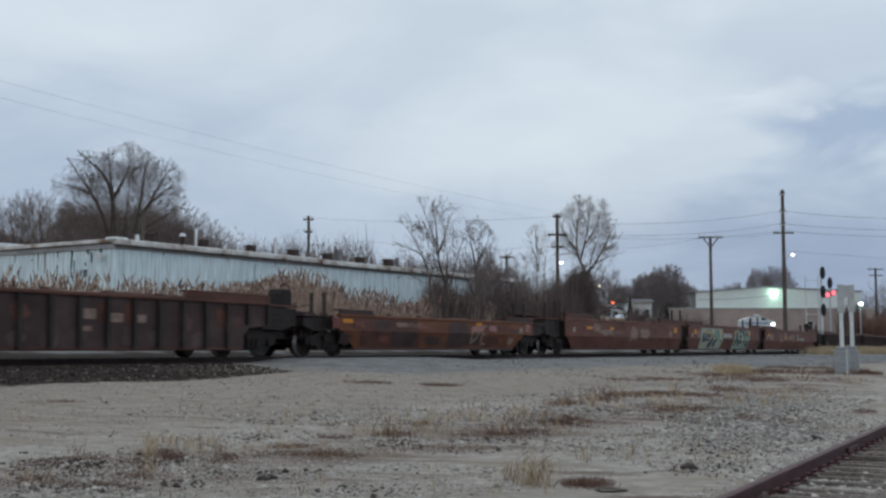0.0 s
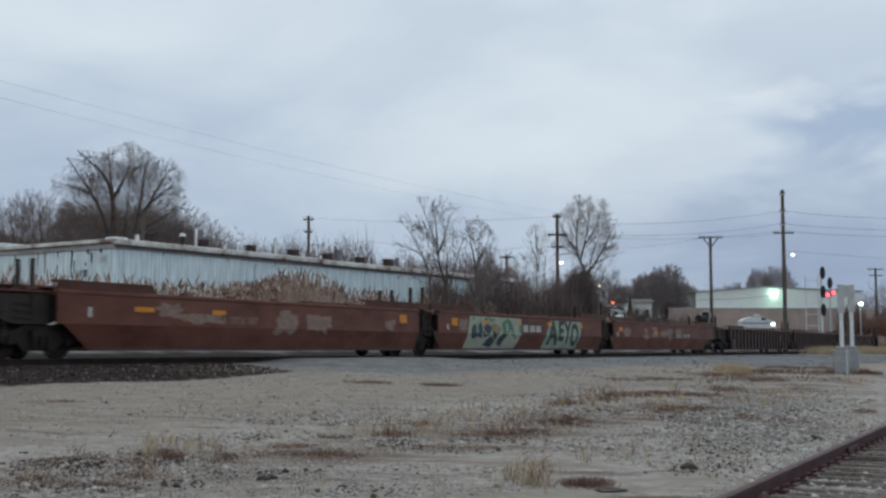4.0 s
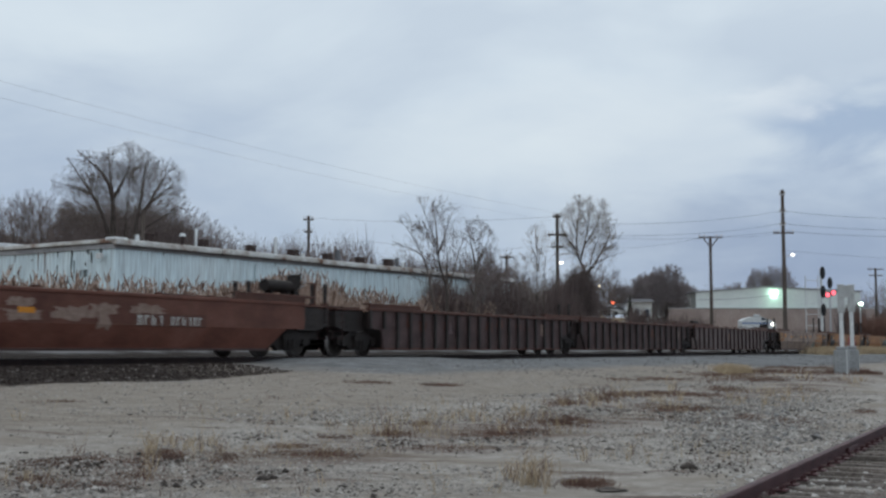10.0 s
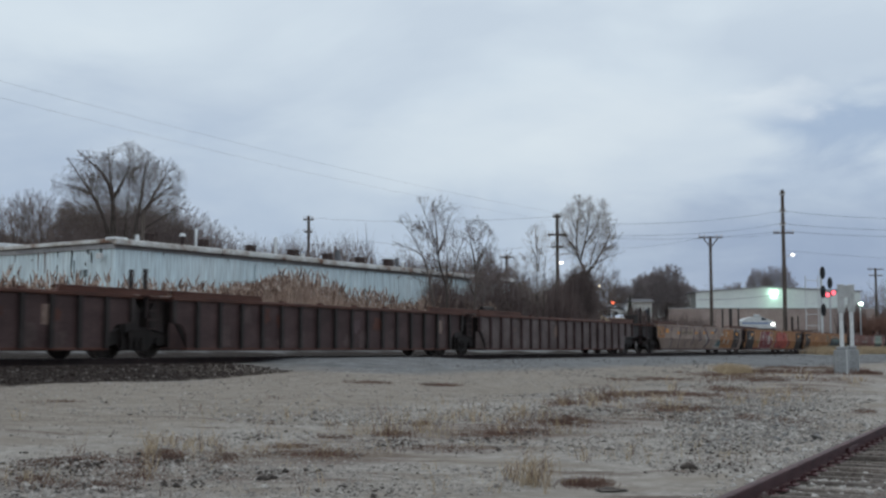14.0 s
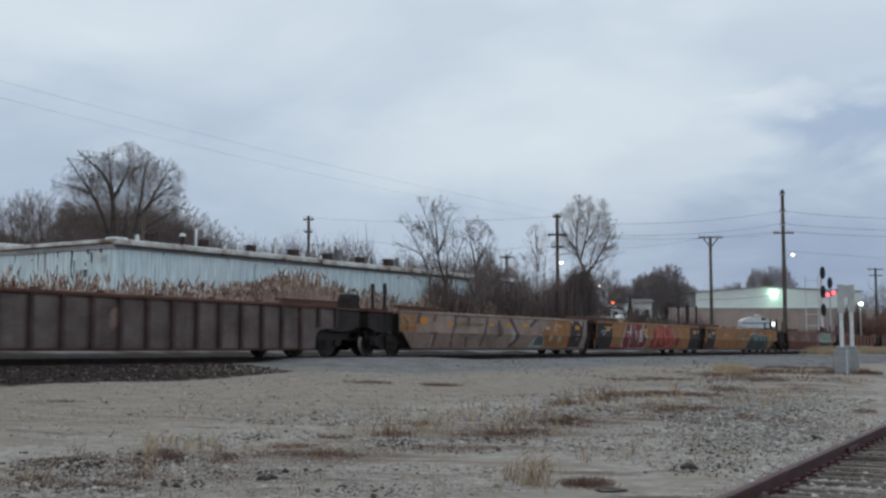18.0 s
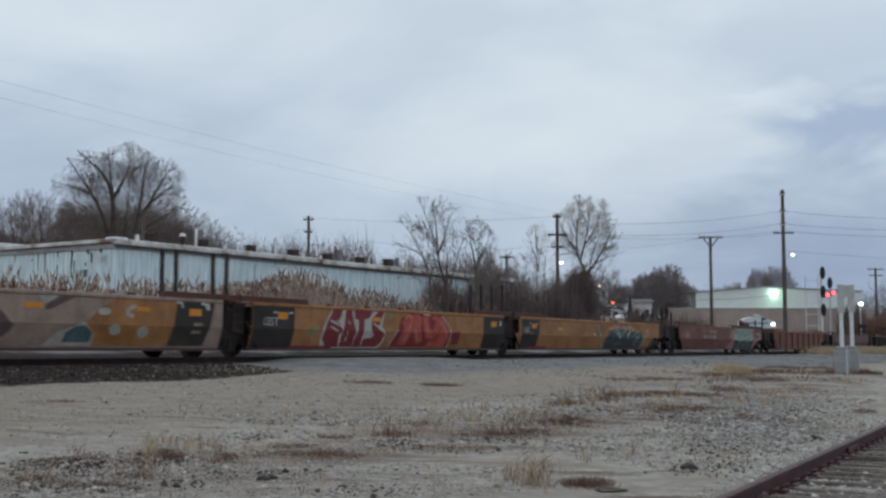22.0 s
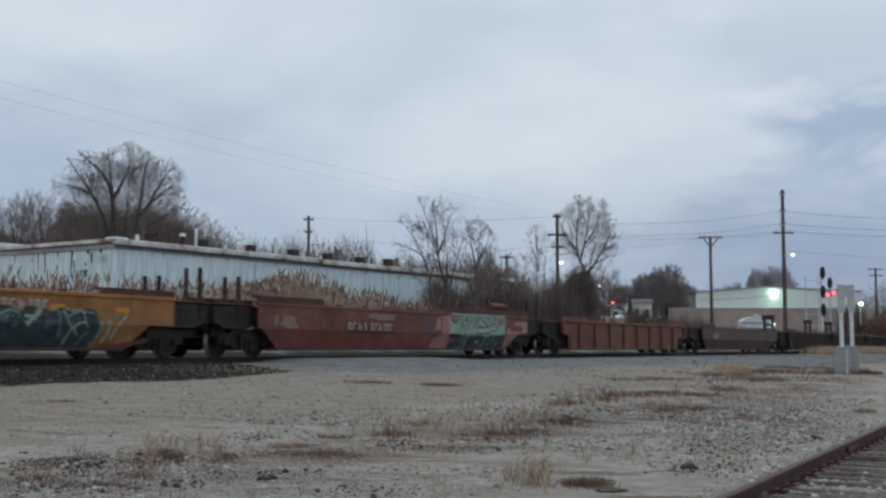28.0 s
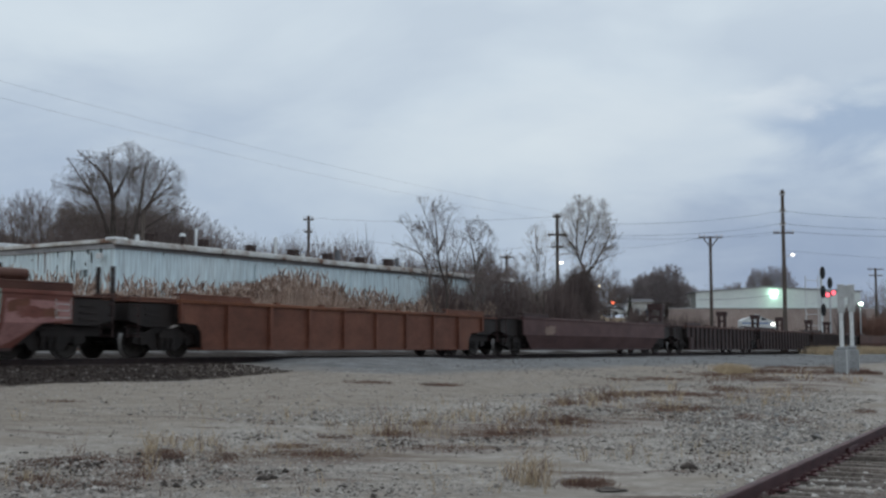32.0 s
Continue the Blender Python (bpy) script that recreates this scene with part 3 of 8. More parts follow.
def wheel_mesh():
    bm = bmesh.new()
    turn = Matrix.Rotation(radians(90), 4, "X")
    prof = [(0.06, 0.10), (0.16, 0.09), (0.20, 0.03), (0.37, 0.02), (0.40, 0.07), (0.455, 0.065), (0.46, -0.04), (0.485, -0.045), (0.485, -0.07), (0.40, -0.07), (0.37, -0.03), (0.20, -0.02), (0.16, -0.08), (0.06, -0.09)]
    n = 20
    rings = []
    for r, z in prof:
        rings.append([bm.verts.new(turn @ Vector((r * math.cos(2 * math.pi * k / n), r * math.sin(2 * math.pi * k / n), z))) for k in range(n)])
    for i in range(len(rings) - 1):
        for k in range(n):
            f = bm.faces.new((rings[i][k], rings[i][(k + 1) % n], rings[i + 1][(k + 1) % n], rings[i + 1][k]))
            f.smooth = True
            if i in (5, 6):
                f.material_index = 1
    bm.faces.new(rings[0])
    bm.faces.new(list(reversed(rings[-1])))
    bmesh.ops.recalc_face_normals(bm, faces=bm.faces)
    me = bpy.data.meshes.new("wheel")
    bm.to_mesh(me)
    bm.free()
    me.materials.append(M["wheel"])
    me.materials.append(M["rim"])
    pair = bmesh.new()
    me.transform(Matrix.Translation((0, -0.755, 0)))
    pair.from_mesh(me)
    me.transform(Matrix.Rotation(radians(180), 4, "Z"))
    pair.from_mesh(me)
    rod(pair, (0, -1.0, 0), (0, 1.0, 0), 0.085, n=8)
    pair.to_mesh(me)
    pair.free()
    me.name = "wheelset"
    return me


def frame_mesh():
    """A cast side frame with its spring window, bearing ends and springs."""
    bm = slab([(-1.25, 0.42), (-1.22, 0.66), (-0.75, 0.72), (-0.5, 0.84), (0.5, 0.84), (0.75, 0.72), (1.22, 0.66), (1.25, 0.42), (1.05, 0.36), (0.72, 0.42), (0.5, 0.20), (-0.5, 0.20), (-0.72, 0.42), (-1.05, 0.36)], -0.09, 0.09)
    for x in (-0.9, 0.9):
        rod(bm, (x, -0.14, 0.47), (x, 0.09, 0.47), 0.13, n=10)
    for x in (-0.22, 0.0, 0.22):
        rod(bm, (x, -0.13, 0.26), (x, -0.13, 0.56), 0.08, n=8)
    box(bm, -0.34, 0.34, -0.2, -0.06, 0.56, 0.70)
    me = bpy.data.meshes.new("side_frame")
    bm.to_mesh(me)
    bm.free()
    me.materials.append(M["truck"])
    return me


WHEEL, FRAME = wheel_mesh(), frame_mesh()
bolster_bm = box_bm(-0.22, 0.22, -1.2, 1.2, 0.42, 0.78, bevel=0.03)
for wx in (-0.9, 0.9):
    box(bolster_bm, wx * 0.42 - 0.06, wx * 0.42 + 0.06, -0.95, 0.95, 0.30, 0.46)
BOLSTER = bpy.data.meshes.new("bogie")
bolster_bm.to_mesh(BOLSTER)
bolster_bm.free()
BOLSTER.materials.append(M["truck"])
wheels = []


def bogie(car, x):
    t = part("bogie", BOLSTER, None, car, "grimy two-axle bogie", at=pose(x, 0, 0))
    for y in (-1.05, 1.05):
        part("side_frame", FRAME, None, t, at=pose(0, y, 0, 0, 0, 0 if y < 0 else 180))
    for wx in (-0.9, 0.9):
        wheels.append((part("wheelset", WHEEL, None, t, at=pose(wx, 0, 0.46)), wx))


def well_car(front, rear, mat, label, ribs=0.0, top=1.6, ends=("coupler", "coupler"), raised=2.6, dark_ends=None, chord=None, plate=None, brake=False, ladder=True, trim=(0.0, 0.1), plate_high=0.14, posts=(), stand=1.40, raised_rear=None):
    """One unit, from the front end of its well to the rear end. Its own space: x back along the train, y away from the camera, z up from the rail heads."""
    L = rear - front
    raised_rear = raised_rear or raised
    X0, X1 = trim[0], L + trim[1]
    top += 0.08
    car = hold("well_car")
    tagged(car, label, "railway car", "well cars of the train")
    moving.append((car, front))
    if ribs:
        ribbed.add(car)
    paintm = M[mat]
    chordm = M[chord or mat]
    platem = M[plate or "dark"]
    lo, knee = 0.25, KNEE
    SO = 0.03 if ribs else LEAN - 0.02
    # over a coupled end's bogie the lower side is cut away on a slant
    cut0, cut1 = ends[0] == "coupler", ends[1] == "coupler"
    if ribs:
        c0, c1 = X0 + (1.0 if cut0 else 0.65), X1 - (1.2 if cut1 else 0.85)
    else:
        c0, c1 = X0 + (1.2 if cut0 else 0.0), X1 - (1.72 if cut1 else 0.0)
    for s in (-1, 1):
        y = 1.5 * s
        # side sheet: upper strake and lower strake that leans in to the sill
        if ribs:
            body = slab([(X0, 1.0), (X0, top - 0.10), (X1, top - 0.10), (X1, 0.96), (c1 + 0.26, 0.88), (c1 + 0.05, 0.66), (c1, lo + 0.02), (c0, lo + 0.02), (c0 - 0.04, 0.70), (c0 - 0.22, 0.93)], y - 0.05 * s, y - 0.075 * s)
            part("side_sheet", body, paintm, car)
            k = int(L / ribs)
            kept = {}
            for i in range(k + 1):
                x = X0 + 0.06 + (X1 - X0 - 0.12) * i / k
                foot = lo + 0.02
                if x < c0 or x > c1:
                    foot = 0.97
                foot = round(foot, 2)
                if foot not in kept:
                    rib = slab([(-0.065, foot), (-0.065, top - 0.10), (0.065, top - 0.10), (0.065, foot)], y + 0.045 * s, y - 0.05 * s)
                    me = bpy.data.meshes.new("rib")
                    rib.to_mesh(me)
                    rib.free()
                    # ribs of dark and grey cars are darker than their sheets
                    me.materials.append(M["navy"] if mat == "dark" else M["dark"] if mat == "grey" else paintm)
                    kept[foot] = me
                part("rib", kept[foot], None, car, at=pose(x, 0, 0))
        else:
            up = slab([(X0, knee), (X0, top - 0.06), (X1, top - 0.06), (X1, knee)], y, y - 0.03 * s)
            part("upper_side_sheet", up, paintm, car)
            low = bmesh.new()
            a0, a1 = X0 + (0.2 if cut0 else 0.0), X1 - (0.95 if cut1 else 0.0)
            vs = [low.verts.new(v) for v in ((a0, y, knee), (a1, y, knee), (c1, y - LEAN * s, lo), (c0, y - LEAN * s, lo), (a0, y - 0.03 * s, knee), (a1, y - 0.03 * s, knee), (c1, y - (LEAN + 0.03) * s, lo), (c0, y - (LEAN + 0.03) * s, lo))]
            for q in ((0, 1, 2, 3), (7, 6, 5, 4), (0, 4, 5, 1), (3, 2, 6, 7), (0, 3, 7, 4), (1, 5, 6, 2)):
                low.faces.new([vs[i] for i in q])
            bmesh.ops.recalc_face_normals(low, faces=low.faces)
            part("lower_side_sheet", low, paintm, car)
            if dark_ends and s < 0:
                block(car, X0 + 0.01, 1.72, 0.27, top - 0.07, dark_ends, 0.005, "end_paint", "blackened paint on the car's end")
                block(car, L - 1.75, X1 - 0.01, 0.27, top - 0.07, dark_ends, 0.005, "end_paint")
        part("bottom_sill", box_bm(c0, c1, min(y - 0.27 * s, y - SO * s), max(y - 0.27 * s, y - SO * s), lo - 0.03, lo + 0.035, bevel=0.01), platem, car)
        part("top_chord", box_bm(X0, X1, min(y + 0.03 * s, y - 0.16 * s), max(y + 0.03 * s, y - 0.16 * s), top - 0.11, top, bevel=0.02), chordm, car)
        # raised plates at both ends, sloped down to the chord on the inside
        sl = min(0.18, plate_high * 0.8)
        P0, P1 = (X0 if cut0 or ribs else X0 - 0.6), (X1 if cut1 else X1 + (1.3 if ribs else 0.75))
        for pts in ([(P0, 0), (P0, 1), (raised - sl, 1), (raised, 0)], [(L - raised_rear, 0), (L - raised_rear + sl, 1), (P1, 1), (P1, 0)]):
            part("top_plate", slab([(px, top + 0.004 + plate_high * pz) for px, pz in pts], y + 0.02 * s, y - 0.06 * s), platem, car)
        for xa, xb in ((P0 + 0.01, raised - sl), (L - raised_rear + sl, P1 - 0.01)):
            part("plate_flange", box_bm(xa, xb, min(y + 0.03 * s, y - 0.30 * s), max(y + 0.03 * s, y - 0.30 * s), top + plate_high - 0.03, top + plate_high + 0.025, bevel=0.01), platem, car)
        for i in range(5):
            x = raised + (L - raised - raised_rear) * (i + 0.5) / 5
            part("container_guide", box_bm(x, x + 0.22, min(y - 0.02 * s, y - 0.14 * s), max(y - 0.02 * s, y - 0.14 * s), top + 0.003, top + 0.06), platem, car)
    part("well_floor", box_bm(c0 + 0.05, c1 - 0.05, -1.34, 1.34, 0.20, 0.26), M["dark"], car)
    for x, kind, sg in ((X0, ends[0], -1), (X1, ends[1], 1)):
        inset = (1.75 if sg > 0 else 1.15) if kind == "coupler" else 0.1
        part("well_bulkhead", box_bm(min(x - sg * inset, x - sg * (inset + 0.06)), max(x - sg * inset, x - sg * (inset + 0.06)), -1.24, 1.24, 0.28, top - 0.14), M["truck"], car)
        part("end_bulkhead", box_bm(min(x - sg * 0.02, x - sg * 0.09), max(x - sg * 0.02, x - sg * 0.09), -1.41, 1.41, knee + 0.09, top - 0.14), M["truck"], car)
        part("end_sill", box_bm(min(x, x + sg * 2.0), max(x, x + sg * 2.0), -0.55, 0.55, 0.80, 1.06, bevel=0.03), M["truck"], car)
        reach = 1.7 if kind == "coupler" else 0.62
        if kind == "coupler":
            part("end_frame", slab([(x, 0.86), (x, top - 0.12), (x + sg * reach, top - 0.16), (x + sg * reach, 1.02), (x + sg * 1.1, 0.86)], -1.22, 1.22), M["navy"], car)
            part("end_deck", box_bm(min(x, x + sg * (reach + 0.06)), max(x, x + sg * (reach + 0.06)), -1.30, 1.30, top - 0.115, top - 0.06, bevel=0.01), platem, car)
            # dark block added to fill the black space above the bogie
            part("draft_sill", box_bm(min(x, x + sg * 1.5), max(x, x + sg * 1.5), -0.95, 0.95, 0.56, 0.84, bevel=0.03), M["truck"], car)
            for k in range(3):
                part("side_grab", box_bm(min(x + sg * 0.5, x + sg * 1.1), max(x + sg * 0.5, x + sg * 1.1), -1.27, -1.235, 1.0 + 0.17 * k, 1.03 + 0.17 * k), M["navy"], car)
        else:
            e = 0.62 if ribs else 1.0
            part("end_frame", slab([(x, 0.70), (x, top - 0.10), (x + sg * 0.55 * e, top - 0.12), (x + sg * 0.86 * e, top - 0.45), (x + sg * 0.86 * e, 0.80)], -1.18, 1.18), M["navy"], car)
            part("end_deck", box_bm(min(x, x + sg * 0.62), max(x, x + sg * 0.62), -1.26, 1.26, top - 0.095, top - 0.05, bevel=0.01), platem, car)
        if kind == "coupler":
            bogie(car, x + (-0.45 if sg > 0 else -0.2))
            part("coupler", box_bm(min(x + sg * 1.9, x + sg * 2.36), max(x + sg * 1.9, x + sg * 2.36), -0.13, 0.13, 0.70, 0.98, bevel=0.04), M["truck"], car)
            for y in (-1.18, 1.18):
                lad = bmesh.new()
                for yy in (y - 0.2, y + 0.2):
                    rod(lad, (x + sg * 1.5, yy, 0.55), (x + sg * 1.5, yy, top + 0.05), 0.018, n=5)
                for k in range(5):
                    rod(lad, (x + sg * 1.5, y - 0.2, 0.6 + k * 0.27), (x + sg * 1.5, y + 0.2, 0.6 + k * 0.27), 0.014, n=5)
                part("ladder", lad, M["dark"], car)
        else:
            if sg > 0:
                bogie(car, x + 0.42)
            if ladder and sg > 0:
                lad = bmesh.new()
                for xx in (x + 0.60, x + 1.0):
                    rod(lad, (xx, -1.42, 0.75), (xx, -1.42, top + 0.02), 0.02, n=5)
                for k in range(4):
                    rod(lad, (x + 0.60, -1.42, 0.8 + k * 0.24), (x + 1.0, -1.42, 0.8 + k * 0.24), 0.016, n=5)
                part("ladder", lad, M["dark"], car)
            if sg < 0:
                for y in (-1.40, 1.34):
                    part("end_brace", slab([(-0.62, 1.05), (-0.50, 1.1), (0.08, 0.30), (-0.04, 0.27)], y, y + 0.06), M["truck"], car)
    # slim guide posts in pairs: where along the car, and how high
    for px, pz in posts:
        for y in (-1.2, -0.68):
            post = part("post", box_bm(px - 0.045, px + 0.045, y - 0.05, y + 0.05, 1.10, pz), M["navy"], car)
            part("post_foot", box_bm(px - 0.11, px + 0.11, y - 0.10, y + 0.10, top - 0.05, top + 0.03, bevel=0.01), platem, post)
    if brake == "stand":
        x = X1 + stand
        part("brake_stand", slab([(x - 0.32, top - 0.06), (x - 0.26, top + 0.32), (x - 0.18, top + 0.46), (x + 0.18, top + 0.46), (x + 0.27, top + 0.32), (x + 0.28, top - 0.06)], -1.1, -0.55), M["truck"], car)
        bm = bmesh.new()
        for k in range(18):
            a, b = 2 * math.pi * k / 18, 2 * math.pi * (k + 1) / 18
            rod(bm, (x + 0.2, -0.85 + 0.24 * math.cos(a), top + 0.40 + 0.24 * math.sin(a)), (x + 0.2, -0.85 + 0.24 * math.cos(b), top + 0.40 + 0.24 * math.sin(b)), 0.022, n=5)
        for k in range(4):
            a = math.pi * k / 2
            rod(bm, (x + 0.2, -0.85, top + 0.40), (x + 0.2, -0.85 + 0.24 * math.cos(a), top + 0.40 + 0.24 * math.sin(a)), 0.014, n=5)
        part("brake_wheel", bm, M["truck"], car)
        bm = rod_bm((0.5, -0.9, top + 0.22), (1.5, -0.9, top + 0.22), 0.14, n=12)
        part("air_tank", bm, M["truck"], car)
    elif brake:
        # a long air tank on the end plate, a hand brake on its stand and a rail round the platform
        x = L + 0.45
        tank = part("air_tank", rod_bm((L - 1.30, -0.95, top + 0.52), (L + 0.08, -0.95, top + 0.52), 0.20, n=14), M["truck"], car, "grimy dark air tank")
        for tx in (L - 1.05, L - 0.2):
            part("tank_saddle", box_bm(tx - 0.05, tx + 0.05, -1.1, -0.8, top + 0.1, top + 0.36), M["truck"], tank)
        bm = bmesh.new()
        for k in range(18):
            a, b = 2 * math.pi * k / 18, 2 * math.pi * (k + 1) / 18
            rod(bm, (x, -0.98 + 0.29 * math.cos(a), top + 0.76 + 0.29 * math.sin(a)), (x, -0.98 + 0.29 * math.cos(b), top + 0.76 + 0.29 * math.sin(b)), 0.024, n=5)
        for k in range(4):
            a = math.pi * k / 2
            rod(bm, (x, -0.98, top + 0.76), (x, -0.98 + 0.29 * math.cos(a), top + 0.76 + 0.29 * math.sin(a)), 0.014, n=5)
        rod(bm, (x - 0.3, -0.98, top + 0.76), (x, -0.98, top + 0.76), 0.03, n=6)
        part("brake_wheel", bm, M["galv"], car, "pale worn hand brake wheel")
        part("brake_stand", slab([(x - 0.36, top - 0.1), (x - 0.40, top + 0.62), (x - 0.30, top + 0.92), (x - 0.04, top + 0.94), (x - 0.02, top + 0.60), (x - 0.14, top + 0.45), (x - 0.14, top - 0.1)], -1.15, -0.80), M["truck"], car)
        bm = bmesh.new()
        rod(bm, (L + 1.12, -1.2, top - 0.1), (L + 1.12, -1.2, top + 0.70), 0.035, n=6)
        rod(bm, (x, -1.2, top + 0.66), (L + 1.12, -1.2, top + 0.66), 0.018, n=5)
        rod(bm, (x - 0.1, -1.2, top + 0.20), (L + 1.12, -1.2, top + 0.20), 0.045, n=6)
        part("hand_rail", bm, platem, car)
    return car


def stake_frame(car, x, z, wide=0.55, high=1.1):
    """A squat steel frame on a car's chord: two legs, a head box and a middle bar."""
    bm = bmesh.new()
    y0, y1 = -1.25, -1.25 + wide
    for y in (y0, y1 - 0.16):
        box(bm, x - 0.14, x + 0.14, y, y + 0.16, z, z + high)
    box(bm, x - 0.20, x + 0.20, y0 - 0.06, y1 + 0.06, z + high * 0.72, z + high)
    box(bm, x - 0.10, x + 0.10, y0 + 0.16, y1 - 0.16, z + high * 0.36, z + high * 0.46)
    part("stake_frame", bm, M["dark"], car, "dark brown steel stake frame")


def press(bm, lean):
    """Fold what lies below the knee of the side back onto the leaning lower sheet."""
    if lean:
        bmesh.ops.bisect_plane(bm, geom=bm.verts[:] + bm.edges[:] + bm.faces[:], plane_co=(0, 0, KNEE), plane_no=(0, 0, 1))
        for v in bm.verts:
            if v.co.z < KNEE:
                v.co.y += LEAN * (KNEE - v.co.z) / (KNEE - SILL)
    return bm


def patch(car, name, outline, mat, lift=0.006, label="", face=None):
    """Paint or a plate on the near side: an outline in x and z, a few millimetres proud."""
    flat = car in ribbed
    y = (SIDE + 0.05 if flat else SIDE) - max(lift, 0.005)
    return part(name, press(slab(outline, y, y + 0.004), not flat), M[mat], car, label)


def blob(x0, x1, z0, z1, rough=0.12, n=22, seed=1):
    """A ragged rounded patch."""
    r = random.Random(seed)
    pts = []
    for k in range(n):
        a = 2 * math.pi * k / n
        ca, sa = math.cos(a), math.sin(a)
        f = (abs(ca) ** 4 + abs(sa) ** 4) ** -0.25 * (1 + r.uniform(-rough, rough))
        pts.append(((x0 + x1) / 2 + (x1 - x0) / 2 * ca * f, min(1.62, max(0.28, (z0 + z1) / 2 + (z1 - z0) / 2 * sa * f))))
    return pts


def placard(car, x, z=1.22, w=0.5, h=0.30):
    patch(car, "placard", [(x, z), (x + w, z), (x + w, z + h), (x, z + h)], "placard", 0.016, "orange placard")


def tag(car, x, z, w, h, mat="white_tag"):
    patch(car, "stencil", [(x, z), (x + w, z), (x + w, z + h), (x, z + h)], mat, 0.016)


def bars(car, x, z, w, h, count, mat="faded_tag"):
    """A row of thin upright bars with short feet: a stencilled mark that cannot be given in letters."""
    step = w / count
    for i in range(count):
        a = x + i * step
        t = step * 0.22
        for k, (x0, x1, z0, z1) in enumerate(((a, a + t, z, z + h), (a + t, a + step * 0.62, z + h - t, z + h), (a + step * 0.4, a + step * 0.62, z, z + h - t))):
            if (i + k) % 4 != 3:
                patch(car, "stencil", [(x0, z0), (x1, z0), (x1, z1), (x0, z1)], mat, 0.008 + 0.0006 * k)


def scribble(car, x0, x1, z0, z1, count, mats, seed, wide=(0.05, 0.14), lift=0.012, rise=0.5):
    """Loose sprayed strokes that cross one another."""
    r = random.Random(seed)
    for i in range(count):
        x, z = r.uniform(x0, x1), r.uniform(z0, z1)
        pts = [(x, z)]
        a = r.uniform(0.2, 2.9)
        for k in range(r.randint(2, 4)):
            a += r.uniform(-0.9, 0.9)
            l = r.uniform(0.12, 0.34)
            x, z = x + l * math.cos(a), min(z1 + 0.1, max(z0 - 0.1, z + l * math.sin(a) * (0.5 + rise)))
            pts.append((min(x1, max(x0, x)), min(1.56, max(0.28, z))))
        stroke(car, pts, r.uniform(*wide), mats[i % len(mats)], lift + 0.0003 * i)


def letters(car, word, x, z, size, mat, wide=1.0, fat=0.0, lift=0.012, lean=0.0, name="painted_letters"):
    """Letters on the near side, read from the camera's side."""
    cu = bpy.data.curves.new(name, "FONT")
    cu.body = word
    cu.size = size
    cu.offset = fat
    cu.shear = lean
    cu.extrude = 0.002
    ob = new(name, cu)
    me = bpy.data.meshes.new_from_object(ob.evaluated_get(bpy.context.evaluated_depsgraph_get()))
    bpy.data.objects.remove(ob)
    bpy.data.curves.remove(cu)
    bm = bmesh.new()
    bm.from_mesh(me)
    bm.transform(pose(x, SIDE - lift, z, 90, 0, 0) @ Matrix.Diagonal((wide, 1, 1, 1)))
    return part(name, press(bm, True), M[mat], car)


def stroke(car, points, wide, mat, lift=0.012, name="graffiti_stroke"):
    """A sprayed line along points in x and z."""
    flat = car in ribbed
    y = (SIDE + 0.05 if flat else SIDE) - lift
    bm = bmesh.new()
    P = [Vector((a, 0, b)) for a, b in points]
    # round the corners a little
    for turn in range(2):
        Q = [P[0]]
        for a, b in zip(P, P[1:]):
            Q += [a.lerp(b, 0.25), a.lerp(b, 0.75)]
        P = Q + [P[-1]]
    left, right = [], []
    for k, p in enumerate(P):
        d = (P[min(k + 1, len(P) - 1)] - P[max(k - 1, 0)]).normalized()
        n = Vector((-d.z, 0, d.x)) * wide * 0.5 * (0.75 + 0.25 * math.sin(k * 1.9 + points[0][0]))
        left.append(bm.verts.new((p.x + n.x, y, p.z + n.z)))
        right.append(bm.verts.new((p.x - n.x, y, p.z - n.z)))
    for k in range(len(P) - 1):
        bm.faces.new((left[k], left[k + 1], right[k + 1], right[k]))
    return part(name, press(bm, not flat), M[mat], car)


def block(car, x0, x1, z0, z1, mat, lift=0.006, name="paint_patch", label="", slant=0.0):
    return patch(car, name, [(x0, z0), (x1, z0), (x1 + slant, z1), (x0 + slant, z1)], mat, lift, label)


def smudges(car, rows, mat="faded_tag", rough=0.35):
    for x0, x1, z0, z1, sd in rows:
        patch(car, "faded_writing", blob(x0, x1, z0, z1, rough, 18, sd), mat, 0.005 + 0.0004 * (sd % 7))


def dusty_panels(car, x0, count, seed):
    """Uneven dust and rust on the panels between the ribs, each panel its own."""
    rng = random.Random(seed)
    for i in range(count):
        x = x0 + 0.93 * i
        if rng.random() < 0.55:
            smudges(car, ((x + rng.uniform(0, 0.1), x + rng.uniform(0.5, 0.68), 0.30, rng.uniform(0.55, 0.95), seed * 50 + i),), "dust", 0.25)
        if rng.random() < 0.35:
            smudges(car, ((x + rng.uniform(0, 0.15), x + rng.uniform(0.4, 0.66), rng.uniform(0.9, 1.1), rng.uniform(1.25, 1.5), seed * 60 + i),), "brown" if rng.random() < 0.6 else "dust", 0.3)


